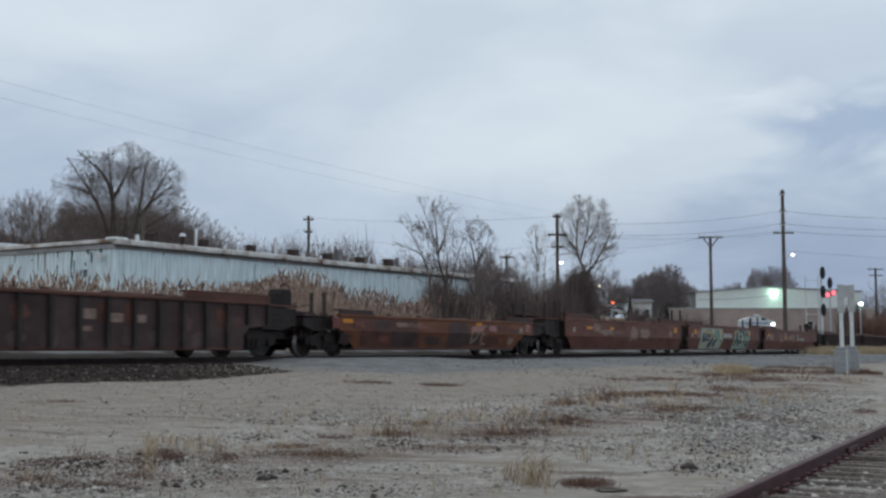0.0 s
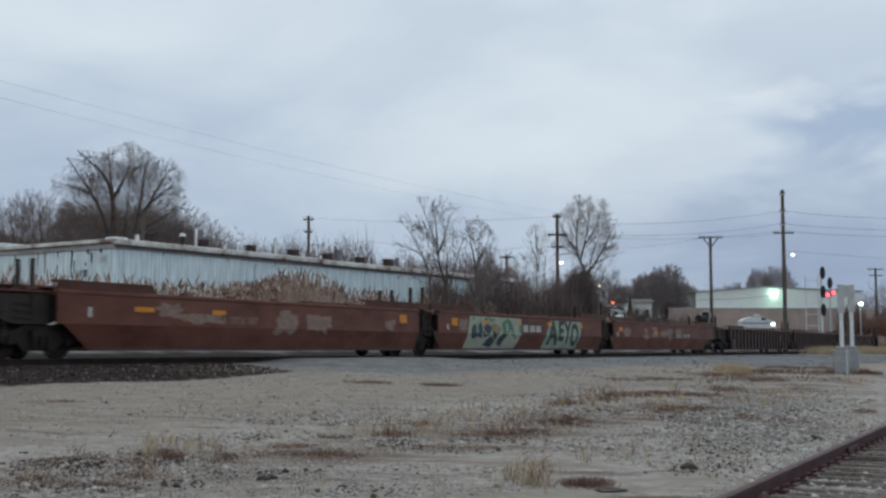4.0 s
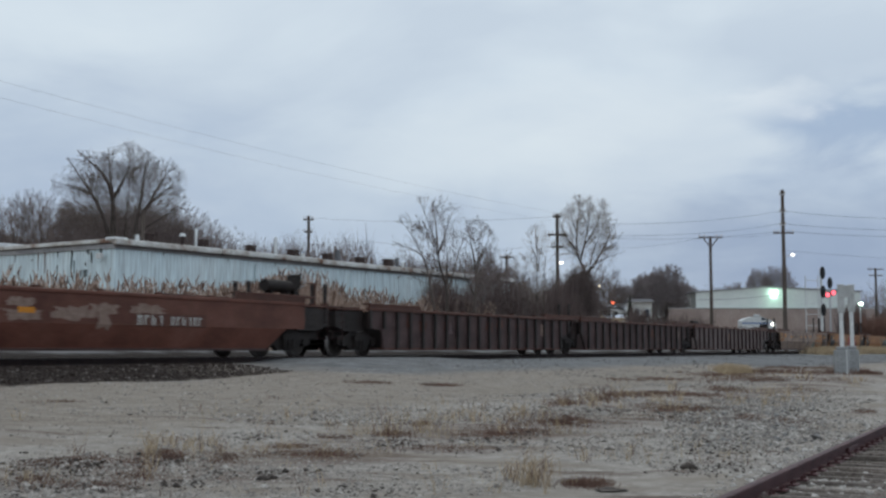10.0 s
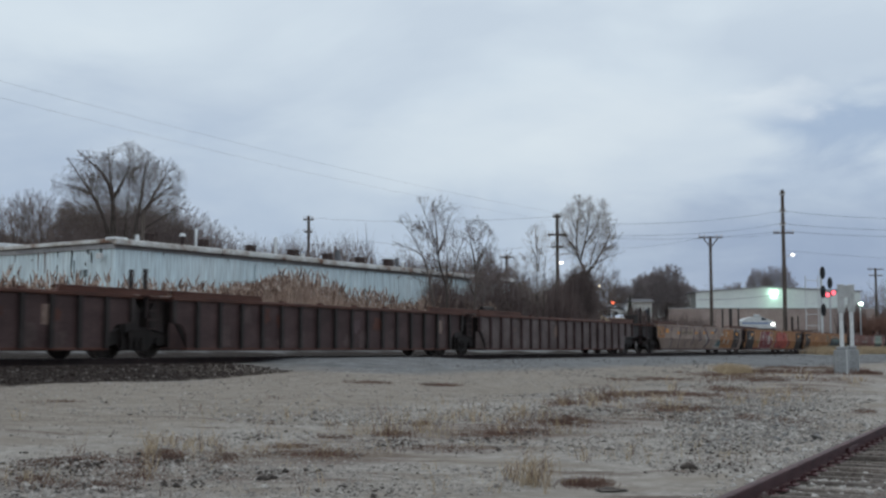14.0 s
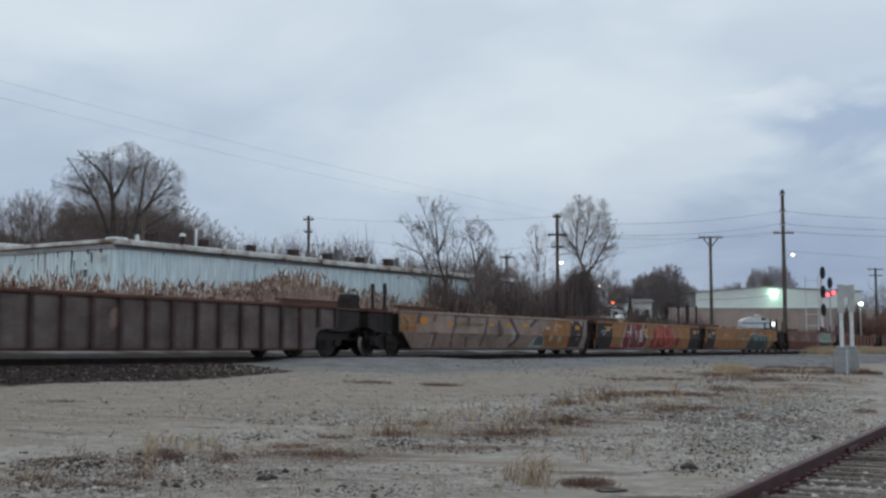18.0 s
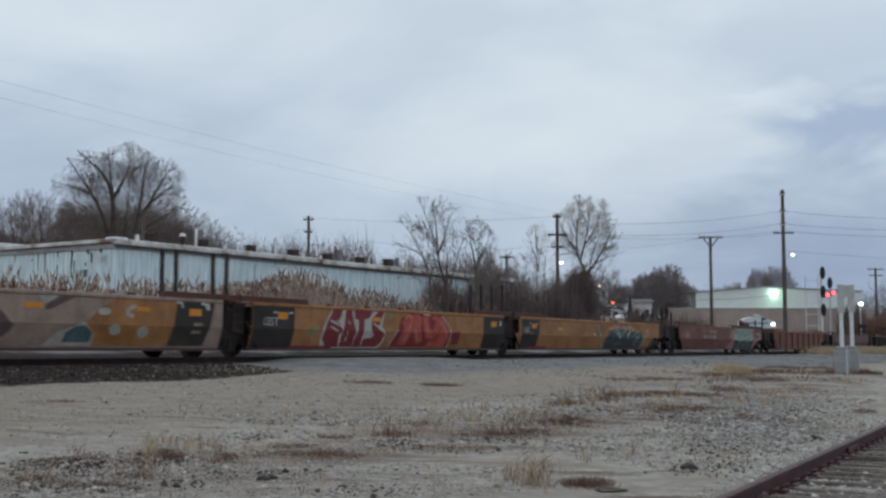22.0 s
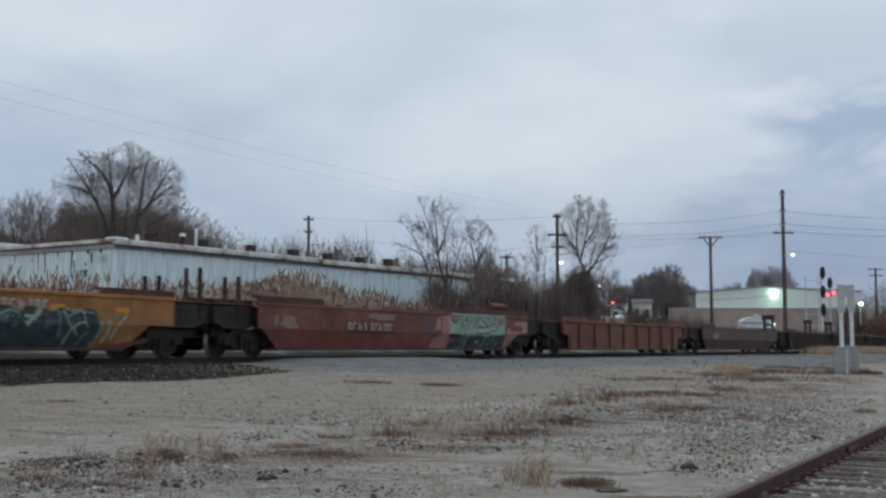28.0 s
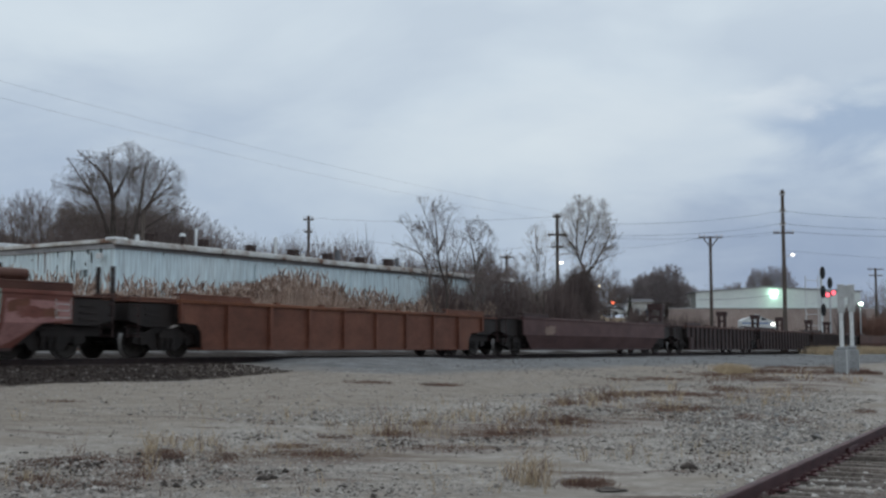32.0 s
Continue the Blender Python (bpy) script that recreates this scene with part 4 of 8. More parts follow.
def build_train():
    J, K = "joint", "coupler"
    c0 = well_car(-95.5, -78.6, "dark", "dark brown ribbed empty well car with faded markings", 0.93, 1.62, (J, K), 3.4, chord="brown", plate="brown", brake="stand", trim=(0.0, 0.5), plate_high=0.19)
    dusty_panels(c0, 0.9, 16, 37)
    tag(c0, 9.6, 1.02, 0.62, 0.26, "faded_tag")
    tag(c0, 9.6, 0.70, 0.5, 0.14, "faded_tag")
    tag(c0, 10.6, 0.95, 0.6, 0.24, "faded_tag")
    tag(c0, 11.55, 0.95, 0.5, 0.22, "faded_tag")
    smudges(c0, ((13.5, 13.85, 0.8, 1.2, 2), (15.7, 16.1, 0.95, 1.2, 3)), "plum")
    tag(c0, 8.5, 1.66, 0.7, 0.1, "faded_tag")

    c1 = well_car(-74.7, -59.0, "orange", "orange and brown patched smooth-sided empty well car", 0, 1.36, (K, K), 2.6, plate="dark", trim=(0.45, 0.15), posts=((-0.05, 2.15), (15.55, 2.27)))
    block(c1, 0.02, 0.5, 0.95, 1.3, "pink")
    placard(c1, 0.62, 1.14, 0.62, 0.14)
    smudges(c1, ((0.6, 1.3, 0.4, 0.8, 85), (6.3, 7.6, 0.4, 0.75, 86), (2.6, 3.8, 0.95, 1.25, 87)), "dark", 0.35)
    smudges(c1, ((3.0, 4.0, 0.45, 0.7, 88), (5.6, 6.6, 1.0, 1.2, 89), (1.4, 2.0, 1.0, 1.2, 90)), "pink", 0.35)
    block(c1, 1.3, 5.9, 0.92, 1.34, "brown", slant=-0.3)
    block(c1, 1.9, 6.0, 0.32, 0.92, "brown", slant=-0.15)
    block(c1, 4.1, 4.9, 1.05, 1.22, "faded_tag", 0.009, "stencil")
    bars(c1, 5.0, 1.05, 1.0, 0.17, 6, "faded_tag")
    block(c1, 8.1, 9.0, 0.3, 1.3, "brown", slant=0.5)
    block(c1, 9.3, 10.8, 0.4, 0.85, "dark", 0.008)
    patch(c1, "paint_patch", [(8.11, 1.3), (9.51, 1.28), (9.8, 0.77), (9.45, 0.33), (7.98, 0.33)], "dark", 0.0085)
    for pts in ([(10.05, 0.45), (10.0, 1.18), (10.5, 1.12), (10.62, 0.8), (10.05, 0.45)], [(11.25, 1.2), (10.9, 1.16), (10.88, 0.48), (11.3, 0.46)], [(10.9, 0.85), (11.2, 0.86)]):
        stroke(c1, pts, 0.11, "tan", 0.011)
    patch(c1, "paint_patch", [(3.77, 0.91), (4.78, 0.9), (5.81, 0.81), (5.5, 0.32), (3.79, 0.32)], "dark", 0.0085)
    patch(c1, "stencil", [(9.92, 1.16), (11.02, 1.19), (11.02, 0.98), (9.93, 0.94)], "g_pink", 0.012)
    patch(c1, "paint_patch", [(15.01, 1.32), (15.55, 1.37), (15.49, 0.99), (15.07, 1.0)], "g_pink", 0.01)
    patch(c1, "paint_patch", blob(11.5, 12.2, 0.98, 1.22, 0.1, 18, 4), "g_pink", 0.010)
    placard(c1, 10.35, 1.2, 0.5, 0.12)
    smudges(c1, ((11.0, 12.6, 0.35, 0.8, 7), (13.3, 14.9, 0.9, 1.1, 8), (12.4, 13.2, 0.95, 1.25, 5)), "brown", 0.2)
    smudges(c1, ((13.4, 13.9, 0.45, 0.75, 6), (14.4, 14.8, 0.95, 1.2, 3)), "tan", 0.35)

    c2 = well_car(-55.3, -37.7, "redbrown", "red-brown smooth-sided empty well car with orange placards", 0, 1.66, (K, J), 3.6, plate="brown", trim=(0.1, 0.1), plate_high=0.21, posts=((-0.45, 2.47), (16.25, 2.40), (18.45, 2.60)))
    tag(c2, 1.1, 1.06, 0.14, 0.26)
    for x, w in ((2.75, 0.75), (5.9, 0.6)):
        placard(c2, x, 1.24, w, 0.13)
    placard(c2, 16.3, 1.2)
    smudges(c2, ((3.6, 4.7, 1.15, 1.5, 9), (4.4, 6.2, 0.98, 1.25, 11), (8.9, 10.1, 0.75, 1.4, 10), (10.6, 11.9, 0.8, 1.4, 12), (15.3, 16.0, 0.95, 1.3, 13)))
    bars(c2, 6.0, 0.98, 2.1, 0.22, 10)
    c3 = well_car(-35.9, -19.3, "redbrown", "red-brown smooth-sided well car with green and blue graffiti", 0, 1.66, (J, J), 2.7, plate="brown", trim=(-0.2, 0.1), plate_high=0.22, posts=((15.2, 2.40), (17.45, 2.60)))
    patch(c3, "graffiti_field", [(2.1, 0.28), (2.25, 1.0), (2.4, 1.6), (7.2, 1.58), (7.25, 1.0), (7.0, 0.5), (6.7, 0.28)], "g_pale", 0.005, "pale green spray paint")
    patch(c3, "graffiti_letter", [(2.52, 1.04), (2.66, 1.24), (2.92, 1.27), (2.99, 0.91), (3.14, 0.89), (3.11, 1.19), (3.34, 1.4), (3.5, 1.15), (3.48, 0.68), (3.13, 0.77), (2.75, 0.66), (2.54, 0.78)], "g_blue", 0.01)
    patch(c3, "graffiti_letter", [(3.53, 0.92), (3.66, 1.18), (4.1, 1.27), (4.35, 1.11), (4.11, 0.81), (3.68, 0.72)], "g_blue", 0.011)
    patch(c3, "graffiti_letter", [(3.65, 1.46), (3.89, 1.57), (4.06, 1.28), (3.78, 1.21)], "g_night", 0.012)
    patch(c3, "graffiti_letter", [(4.02, 1.58), (4.79, 1.48), (4.18, 1.39)], "g_green", 0.011)
    patch(c3, "graffiti_letter", [(4.24, 1.23), (4.71, 1.34), (5.23, 1.13), (5.07, 0.88), (4.64, 1.03), (4.31, 1.02)], "g_olive", 0.01)
    patch(c3, "graffiti_letter", [(4.43, 1.02), (4.94, 0.94), (4.82, 0.64), (4.52, 0.76)], "g_night", 0.012)
    patch(c3, "graffiti_letter", [(4.24, 0.78), (4.57, 0.73), (4.74, 0.55), (4.45, 0.32), (4.11, 0.35), (3.72, 0.43), (3.96, 0.6)], "g_blue", 0.011)
    patch(c3, "graffiti_letter", [(5.31, 1.35), (5.92, 1.58), (6.24, 1.39), (6.53, 1.0), (6.87, 0.69), (6.59, 0.69), (6.16, 1.12), (5.94, 0.84), (5.46, 0.88)], "g_green", 0.01)
    patch(c3, "graffiti_letter", [(5.41, 0.92), (5.9, 0.9), (5.59, 0.65), (5.3, 0.34), (4.95, 0.52), (5.16, 0.8)], "g_night", 0.012)
    patch(c3, "graffiti_letter", [(6.02, 1.34), (6.34, 1.22), (6.63, 0.85), (6.35, 0.81)], "g_blue", 0.009)
    patch(c3, "graffiti_letter", [(5.66, 1.33), (5.84, 1.36), (5.92, 1.05), (5.74, 0.99)], "g_white", 0.014)
    patch(c3, "graffiti_letter", [(3.29, 0.65), (3.52, 0.68), (3.41, 0.51)], "g_white", 0.014)
    patch(c3, "graffiti_letter", [(2.64, 1.58), (2.79, 1.58), (2.78, 1.44), (2.65, 1.44)], "g_green", 0.01)
    patch(c3, "graffiti_letter", [(6.9, 1.3), (7.28, 1.31), (7.29, 0.86), (7.05, 0.98)], "g_green", 0.009)
    scribble(c3, 2.6, 7.0, 0.4, 1.5, 12, ("g_mint", "g_pale", "g_white"), 98, (0.04, 0.08), 0.0165)
    scribble(c3, 9.9, 13.6, 0.35, 0.55, 8, ("g_pale", "g_mint"), 99, (0.05, 0.12), 0.0085)
    block(c3, 7.26, 9.43, 0.88, 1.50, "brown", 0.008, "logo_board")
    for x in (7.4, 8.1, 8.75):
        block(c3, x, x + 0.52, 1.0, 1.30, "g_white", 0.016, "logo_bar")
    patch(c3, "graffiti_field", [(9.6, 0.28), (9.9, 0.9), (10.4, 1.58), (14.05, 1.56), (13.95, 0.9), (13.6, 0.28)], "g_mint", 0.005, "mint spray paint")
    patch(c3, "graffiti_field", [(11.1, 0.5), (11.2, 1.56), (12.9, 1.56), (12.6, 0.5)], "g_pale", 0.008)
    letters(c3, "A", 10.12, 0.50, 1.50, "g_dark", 1.08, 0.058)
    letters(c3, "E", 11.26, 0.68, 1.24, "g_dark", 1.02, 0.058)
    letters(c3, "Y", 12.00, 0.56, 1.40, "g_dark", 0.86, 0.058)
    letters(c3, "O", 12.74, 0.44, 1.42, "g_dark", 0.80, 0.058)
    for x, z in ((3.46, 1.28), (6.63, 1.28), (10.0, 1.32), (13.65, 1.28)):
        placard(c3, x, z, 0.52, 0.16)
    placard(c3, 0.85, 1.18)
    tag(c3, 0.45, 1.0, 0.16, 0.24)
    smudges(c3, ((1.5, 2.2, 0.95, 1.45, 14),), "faded_tag")
    c4 = well_car(-17.3, 0.3, "redbrown", "red-brown smooth-sided empty well car with a black air tank", 0, 1.66, (J, K), 3.4, plate="brown", brake=True, trim=(-0.1, 0.15), plate_high=0.20, posts=((15.25, 2.33), (19.3, 2.42)))
    placard(c4, 0.56, 1.20, 0.55, 0.22)
    tag(c4, 0.33, 0.93, 0.17, 0.24)
    smudges(c4, ((1.2, 2.4, 0.9, 1.3, 21), (1.6, 2.1, 1.2, 1.42, 27), (4.5, 5.3, 0.8, 1.1, 22), (4.5, 5.0, 1.15, 1.42, 28), (5.8, 6.6, 1.25, 1.5, 23), (5.8, 6.9, 0.95, 1.2, 29), (7.3, 8.6, 1.0, 1.32, 24), (8.5, 9.4, 1.15, 1.42, 25), (8.8, 9.2, 0.75, 1.2, 30), (10.0, 11.2, 1.22, 1.45, 26)))
    block(c4, 10.05, 11.35, 0.85, 1.21, "brown", 0.006, "stencil_board")
    block(c4, 11.40, 12.95, 0.85, 1.21, "brown", 0.006, "stencil_board")
    bars(c4, 10.2, 0.90, 1.05, 0.26, 4, "white_tag")
    bars(c4, 11.5, 0.90, 1.35, 0.24, 6, "white_tag")
    placard(c4, 6.2, 1.12, 0.5, 0.14)

    for k, (a, b, en) in enumerate(((4.7, 22.4, (K, J)), (24.2, 40.8, (J, J)), (42.6, 59.9, (J, K)))):
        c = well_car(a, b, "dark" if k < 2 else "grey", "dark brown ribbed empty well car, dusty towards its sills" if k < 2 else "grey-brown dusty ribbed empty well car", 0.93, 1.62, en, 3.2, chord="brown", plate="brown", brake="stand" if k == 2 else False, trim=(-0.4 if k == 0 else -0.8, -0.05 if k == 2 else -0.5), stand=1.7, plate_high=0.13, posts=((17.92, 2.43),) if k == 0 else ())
        if k < 2:
            dusty_panels(c, 1.2, 15, 31 + k)
        if k == 2:
            smudges(c, ((6.9, 7.3, 0.8, 1.3, 41),), "faded_tag")
            bars(c, 2.2, 1.0, 0.6, 0.2, 4)
            bars(c, 2.2, 0.7, 0.5, 0.14, 4)
            tag(c, 12.3, 1.60, 0.8, 0.1, "faded_tag")
        else:
            smudges(c, ((5.2 + 3 * k, 5.7 + 3 * k, 0.8, 1.3, 43 + k),), "g_mauve")
            tag(c, 14.1, 0.85, 0.4, 0.5, "faded_tag")

    c8 = well_car(64.7, 81.7, "tan", "faded tan smooth-sided empty well car with dim grey graffiti", 0, 1.60, (K, J), 2.6, plate="brown", chord="tan", trim=(-0.8, 0.0), posts=((-1.37, 2.63), (15.3, 3.05), (17.5, 3.1)))
    block(c8, -0.75, 0.45, 0.9, 1.55, "yellow")
    scribble(c8, -0.6, 0.4, 0.95, 1.5, 6, ("tan", "dark", "g_olive"), 61, (0.06, 0.16), 0.009)
    patch(c8, "paint_patch", [(8.19, 1.58), (8.56, 1.58), (9.11, 1.08), (9.39, 0.83), (9.3, 0.64), (8.72, 0.32), (8.31, 0.32), (8.97, 0.71), (8.93, 0.94)], "g_mauve", 0.009, "dim mauve spray paint")
    patch(c8, "paint_patch", [(8.24, 1.58), (8.46, 1.26), (8.89, 0.93), (8.97, 0.71), (8.58, 0.41), (8.69, 0.76), (8.47, 1.18)], "g_bone", 0.008, "faded off-white paint")
    patch(c8, "paint_patch", [(7.14, 1.2), (7.33, 1.58), (7.49, 1.24), (7.71, 0.91), (7.47, 0.77), (7.01, 0.74), (7.26, 0.88)], "g_mauve", 0.009)
    patch(c8, "paint_patch", [(10.1, 1.58), (10.75, 1.58), (10.38, 1.34)], "g_bone", 0.008)
    patch(c8, "paint_patch", [(10.88, 1.58), (11.37, 1.58), (10.49, 1.22), (10.31, 1.22), (10.38, 1.37)], "g_mauve", 0.009)
    patch(c8, "paint_patch", [(12.74, 1.58), (13.93, 1.58), (15.17, 1.58), (14.86, 0.33), (12.02, 0.33), (12.01, 0.65), (11.64, 0.9), (12.19, 1.3)], "yellow", 0.005, "ochre paint")
    patch(c8, "paint_patch", [(10.4, 0.33), (10.8, 0.67), (11.64, 0.93), (12.01, 0.65), (12.02, 0.33)], "g_bone", 0.006)
    patch(c8, "paint_patch", [(11.0, 0.42), (11.08, 0.67), (11.34, 0.82), (11.67, 0.85), (11.96, 0.67), (11.92, 0.42)], "g_teal", 0.009, "pale teal paint")
    patch(c8, "end_paint", [(15.06, 1.58), (16.66, 1.58), (16.29, 0.34), (14.81, 0.33)], "navy", 0.006, "blackened paint on the car's end")
    patch(c8, "paint_spot", [(12.53, 1.23), (12.5, 1.18), (12.42, 1.14), (12.31, 1.12), (12.2, 1.13), (12.12, 1.17), (12.09, 1.22), (12.12, 1.27), (12.2, 1.31), (12.31, 1.32), (12.42, 1.31), (12.5, 1.28)], "g_bone", 0.012, "pale round spot")
    patch(c8, "paint_spot", [(12.92, 0.76), (12.89, 0.68), (12.82, 0.63), (12.72, 0.61), (12.62, 0.63), (12.55, 0.68), (12.52, 0.75), (12.54, 0.83), (12.62, 0.89), (12.71, 0.91), (12.82, 0.89), (12.89, 0.83)], "g_bone", 0.012, "pale round spot")
    patch(c8, "paint_spot", [(13.97, 0.71), (13.94, 0.63), (13.87, 0.57), (13.76, 0.54), (13.66, 0.56), (13.58, 0.62), (13.55, 0.7), (13.57, 0.78), (13.65, 0.85), (13.75, 0.87), (13.86, 0.85), (13.94, 0.79)], "g_bone", 0.012, "pale round spot")
    stroke(c8, [(13.44, 1.4), (13.16, 1.31), (13.09, 1.18), (13.35, 1.12)], 0.14, "g_bone", 0.012)
    stroke(c8, [(15.02, 1.56), (15.23, 1.55), (15.26, 1.4)], 0.1, "white_tag", 0.016, "stencil")
    stroke(c8, [(16.05, 1.54), (16.27, 1.53), (16.3, 1.38)], 0.1, "white_tag", 0.016, "stencil")
    stroke(c8, [(0.71, 1.58), (0.58, 1.48), (0.45, 1.25)], 0.26, "g_mauve", 0.008, "dim_stroke")
    stroke(c8, [(1.88, 1.58), (1.82, 1.5), (1.71, 1.31)], 0.22, "g_mauve", 0.008, "dim_stroke")
    stroke(c8, [(3.48, 1.58), (3.42, 1.29), (3.37, 1.11)], 0.26, "g_mauve", 0.008, "dim_stroke")
    stroke(c8, [(3.41, 1.08), (3.19, 1.02), (3.22, 0.63)], 0.18, "g_mauve", 0.008, "dim_stroke")
    stroke(c8, [(3.24, 0.59), (3.27, 0.32)], 0.2, "g_mauve", 0.008, "dim_stroke")
    stroke(c8, [(4.61, 1.58), (4.57, 1.45), (4.54, 1.17)], 0.28, "g_mauve", 0.008, "dim_stroke")
    stroke(c8, [(4.4, 0.75), (4.56, 0.34)], 0.22, "g_mauve", 0.008, "dim_stroke")
    stroke(c8, [(6.2, 1.58), (6.14, 1.18), (5.89, 0.76), (5.81, 0.35)], 0.22, "g_mauve", 0.008, "dim_stroke")
    stroke(c8, [(1.84, 0.86), (1.86, 0.34)], 0.22, "g_mauve", 0.008, "dim_stroke")
    stroke(c8, [(1.39, 0.85), (2.03, 0.88)], 0.06, "g_mauve", 0.008, "dim_stroke")
    stroke(c8, [(0.09, 1.21), (0.59, 1.25)], 0.05, "g_mauve", 0.008, "dim_stroke")
    stroke(c8, [(3.52, 1.53), (6.1, 1.58)], 0.05, "g_mauve", 0.0085, "dim_stroke")
    stroke(c8, [(3.53, 1.22), (5.9, 1.25)], 0.05, "g_mauve", 0.0085, "dim_stroke")
    stroke(c8, [(1.62, 0.79), (1.69, 0.34)], 0.12, "g_bone", 0.0075, "dim_stroke")
    placard(c8, 0.66, 1.20, 0.53, 0.24)
    placard(c8, 2.76, 1.17, 0.48, 0.12)
    placard(c8, 6.31, 1.21, 0.46, 0.12)
    placard(c8, 7.97, 1.22, 0.50, 0.13)
    placard(c8, 9.69, 1.24, 0.57, 0.14)
    bars(c8, 3.57, 1.14, 0.76, 0.20, 4, "g_olive")
    bars(c8, 4.76, 1.15, 1.14, 0.18, 6, "g_olive")
    placard(c8, 15.55, 1.18, 0.5, 0.2)
    tag(c8, 16.3, 1.36, 0.1, 0.2)
    tag(c8, 15.75, 0.9, 0.35, 0.09, "faded_tag")
    tag(c8, 15.7, 0.68, 0.35, 0.09, "faded_tag")
    placard(c8, 13.45, 1.26, 0.5, 0.12)

    c9 = well_car(83.5, 100.1, "yellow", "ochre yellow well car with red and white graffiti letters", 0, 1.60, (J, J), 2.5, dark_ends="navy", plate="brown", trim=(-0.4, 0.1), posts=((15.2, 2.9), (17.2, 3.0)))
    letters(c9, "125T", 0.06, 0.98, 0.36, "white_tag", 1.05, 0.0, 0.022)
    placard(c9, 0.85, 1.18, 0.5, 0.22)
    placard(c9, 15.5, 1.18, 0.5, 0.22)
    tag(c9, 16.3, 1.22, 0.17, 0.2)
    tag(c9, 0.6, 1.36, 0.22, 0.05)
    tag(c9, 1.4, 1.36, 0.22, 0.05)
    patch(c9, "graffiti_field", [(3.27, 0.47), (3.26, 0.77), (3.38, 1.08), (3.82, 1.58), (4.63, 1.58), (5.06, 1.58), (5.67, 1.58), (6.37, 1.58), (7.15, 1.58), (7.03, 1.32), (6.93, 1.04), (7.22, 0.84), (7.19, 0.53), (6.91, 0.28), (3.35, 0.28)], "g_white", 0.005, "off-white spray paint outline")
    patch(c9, "graffiti_letter", [(3.35, 0.71), (3.48, 1.05), (3.9, 1.58), (4.44, 1.58), (4.29, 1.27), (4.1, 1.18), (4.41, 1.05), (4.45, 0.82), (4.28, 0.76), (4.37, 0.32), (3.67, 0.32), (3.38, 0.5)], "g_red", 0.008, "dark red spray paint")
    patch(c9, "graffiti_letter", [(4.59, 1.2), (4.67, 1.58), (5.0, 1.58), (5.16, 1.09), (5.29, 0.86), (5.21, 0.32), (4.43, 0.32), (4.49, 0.85)], "g_red", 0.009)
    patch(c9, "graffiti_letter", [(5.12, 1.58), (5.67, 1.58), (6.33, 1.58), (6.13, 1.34), (5.8, 1.27), (5.73, 0.32), (5.23, 0.32), (5.43, 0.95), (5.44, 1.25), (5.22, 1.27)], "g_red", 0.01)
    patch(c9, "graffiti_letter", [(6.26, 1.3), (6.72, 1.58), (7.09, 1.58), (6.82, 1.1), (6.63, 1.08), (7.14, 0.8), (7.08, 0.54), (6.8, 0.33), (5.77, 0.32), (5.84, 0.61), (6.34, 0.64), (6.27, 0.85)], "g_red", 0.011)
    stroke(c9, [(3.68, 1.2), (3.97, 1.14), (4.41, 1.0)], 0.09, "g_white", 0.016)
    stroke(c9, [(3.72, 1.0), (3.98, 0.92), (4.21, 0.83)], 0.07, "g_white", 0.016)
    stroke(c9, [(4.76, 0.87), (4.73, 0.51)], 0.07, "g_white", 0.016)
    stroke(c9, [(4.81, 1.2), (4.89, 1.09)], 0.06, "g_white", 0.016)
    stroke(c9, [(5.84, 0.64), (5.94, 0.9), (6.19, 0.94), (6.4, 0.7)], 0.1, "g_white", 0.016)
    stroke(c9, [(6.33, 1.18), (6.61, 1.05), (7.09, 0.83)], 0.09, "g_white", 0.016)
    stroke(c9, [(5.81, 1.11), (5.97, 1.17), (6.06, 1.03)], 0.07, "g_white", 0.016)
    stroke(c9, [(6.8, 1.1), (6.94, 1.44)], 0.06, "g_white", 0.016)
    stroke(c9, [(3.36, 0.53), (3.53, 0.36)], 0.07, "g_white", 0.016)
    patch(c9, "graffiti_field", [(7.51, 0.33), (7.79, 0.69), (8.08, 0.97), (8.24, 1.33), (8.78, 1.58), (9.84, 1.58), (10.81, 1.58), (11.46, 1.54), (11.91, 1.17), (12.06, 0.74), (11.88, 0.34)], "g_red", 0.006)
    patch(c9, "graffiti_letter", [(8.1, 0.42), (8.46, 0.98), (8.31, 1.25), (8.73, 1.57), (9.07, 1.5), (9.42, 1.57), (9.82, 1.44), (9.65, 1.04), (9.94, 0.55), (9.49, 0.43), (9.04, 0.9), (8.69, 0.38)], "g_coral", 0.015, "coral spray paint")
    patch(c9, "graffiti_letter", [(9.87, 1.54), (10.28, 1.5), (10.32, 1.02), (10.61, 0.96), (10.76, 1.3), (10.44, 1.42), (10.81, 1.57), (11.14, 1.44), (11.04, 0.84), (10.62, 0.62), (10.1, 0.68), (9.78, 1.04)], "g_coral", 0.016, "coral spray paint")
    patch(c9, "graffiti_letter", [(10.81, 1.43), (11.35, 1.5), (11.8, 1.11), (11.95, 0.7), (11.65, 0.35), (10.26, 0.35), (10.46, 0.59), (11.04, 0.69), (11.2, 1.03)], "g_coral", 0.014, "coral spray paint")
    stroke(c9, [(8.5, 1.37), (8.78, 1.5), (9.02, 1.41)], 0.1, "g_salmon", 0.021)
    stroke(c9, [(8.52, 0.54), (8.79, 0.99), (9.03, 1.32)], 0.1, "g_salmon", 0.021)
    stroke(c9, [(9.23, 0.95), (9.59, 0.55)], 0.1, "g_salmon", 0.021)
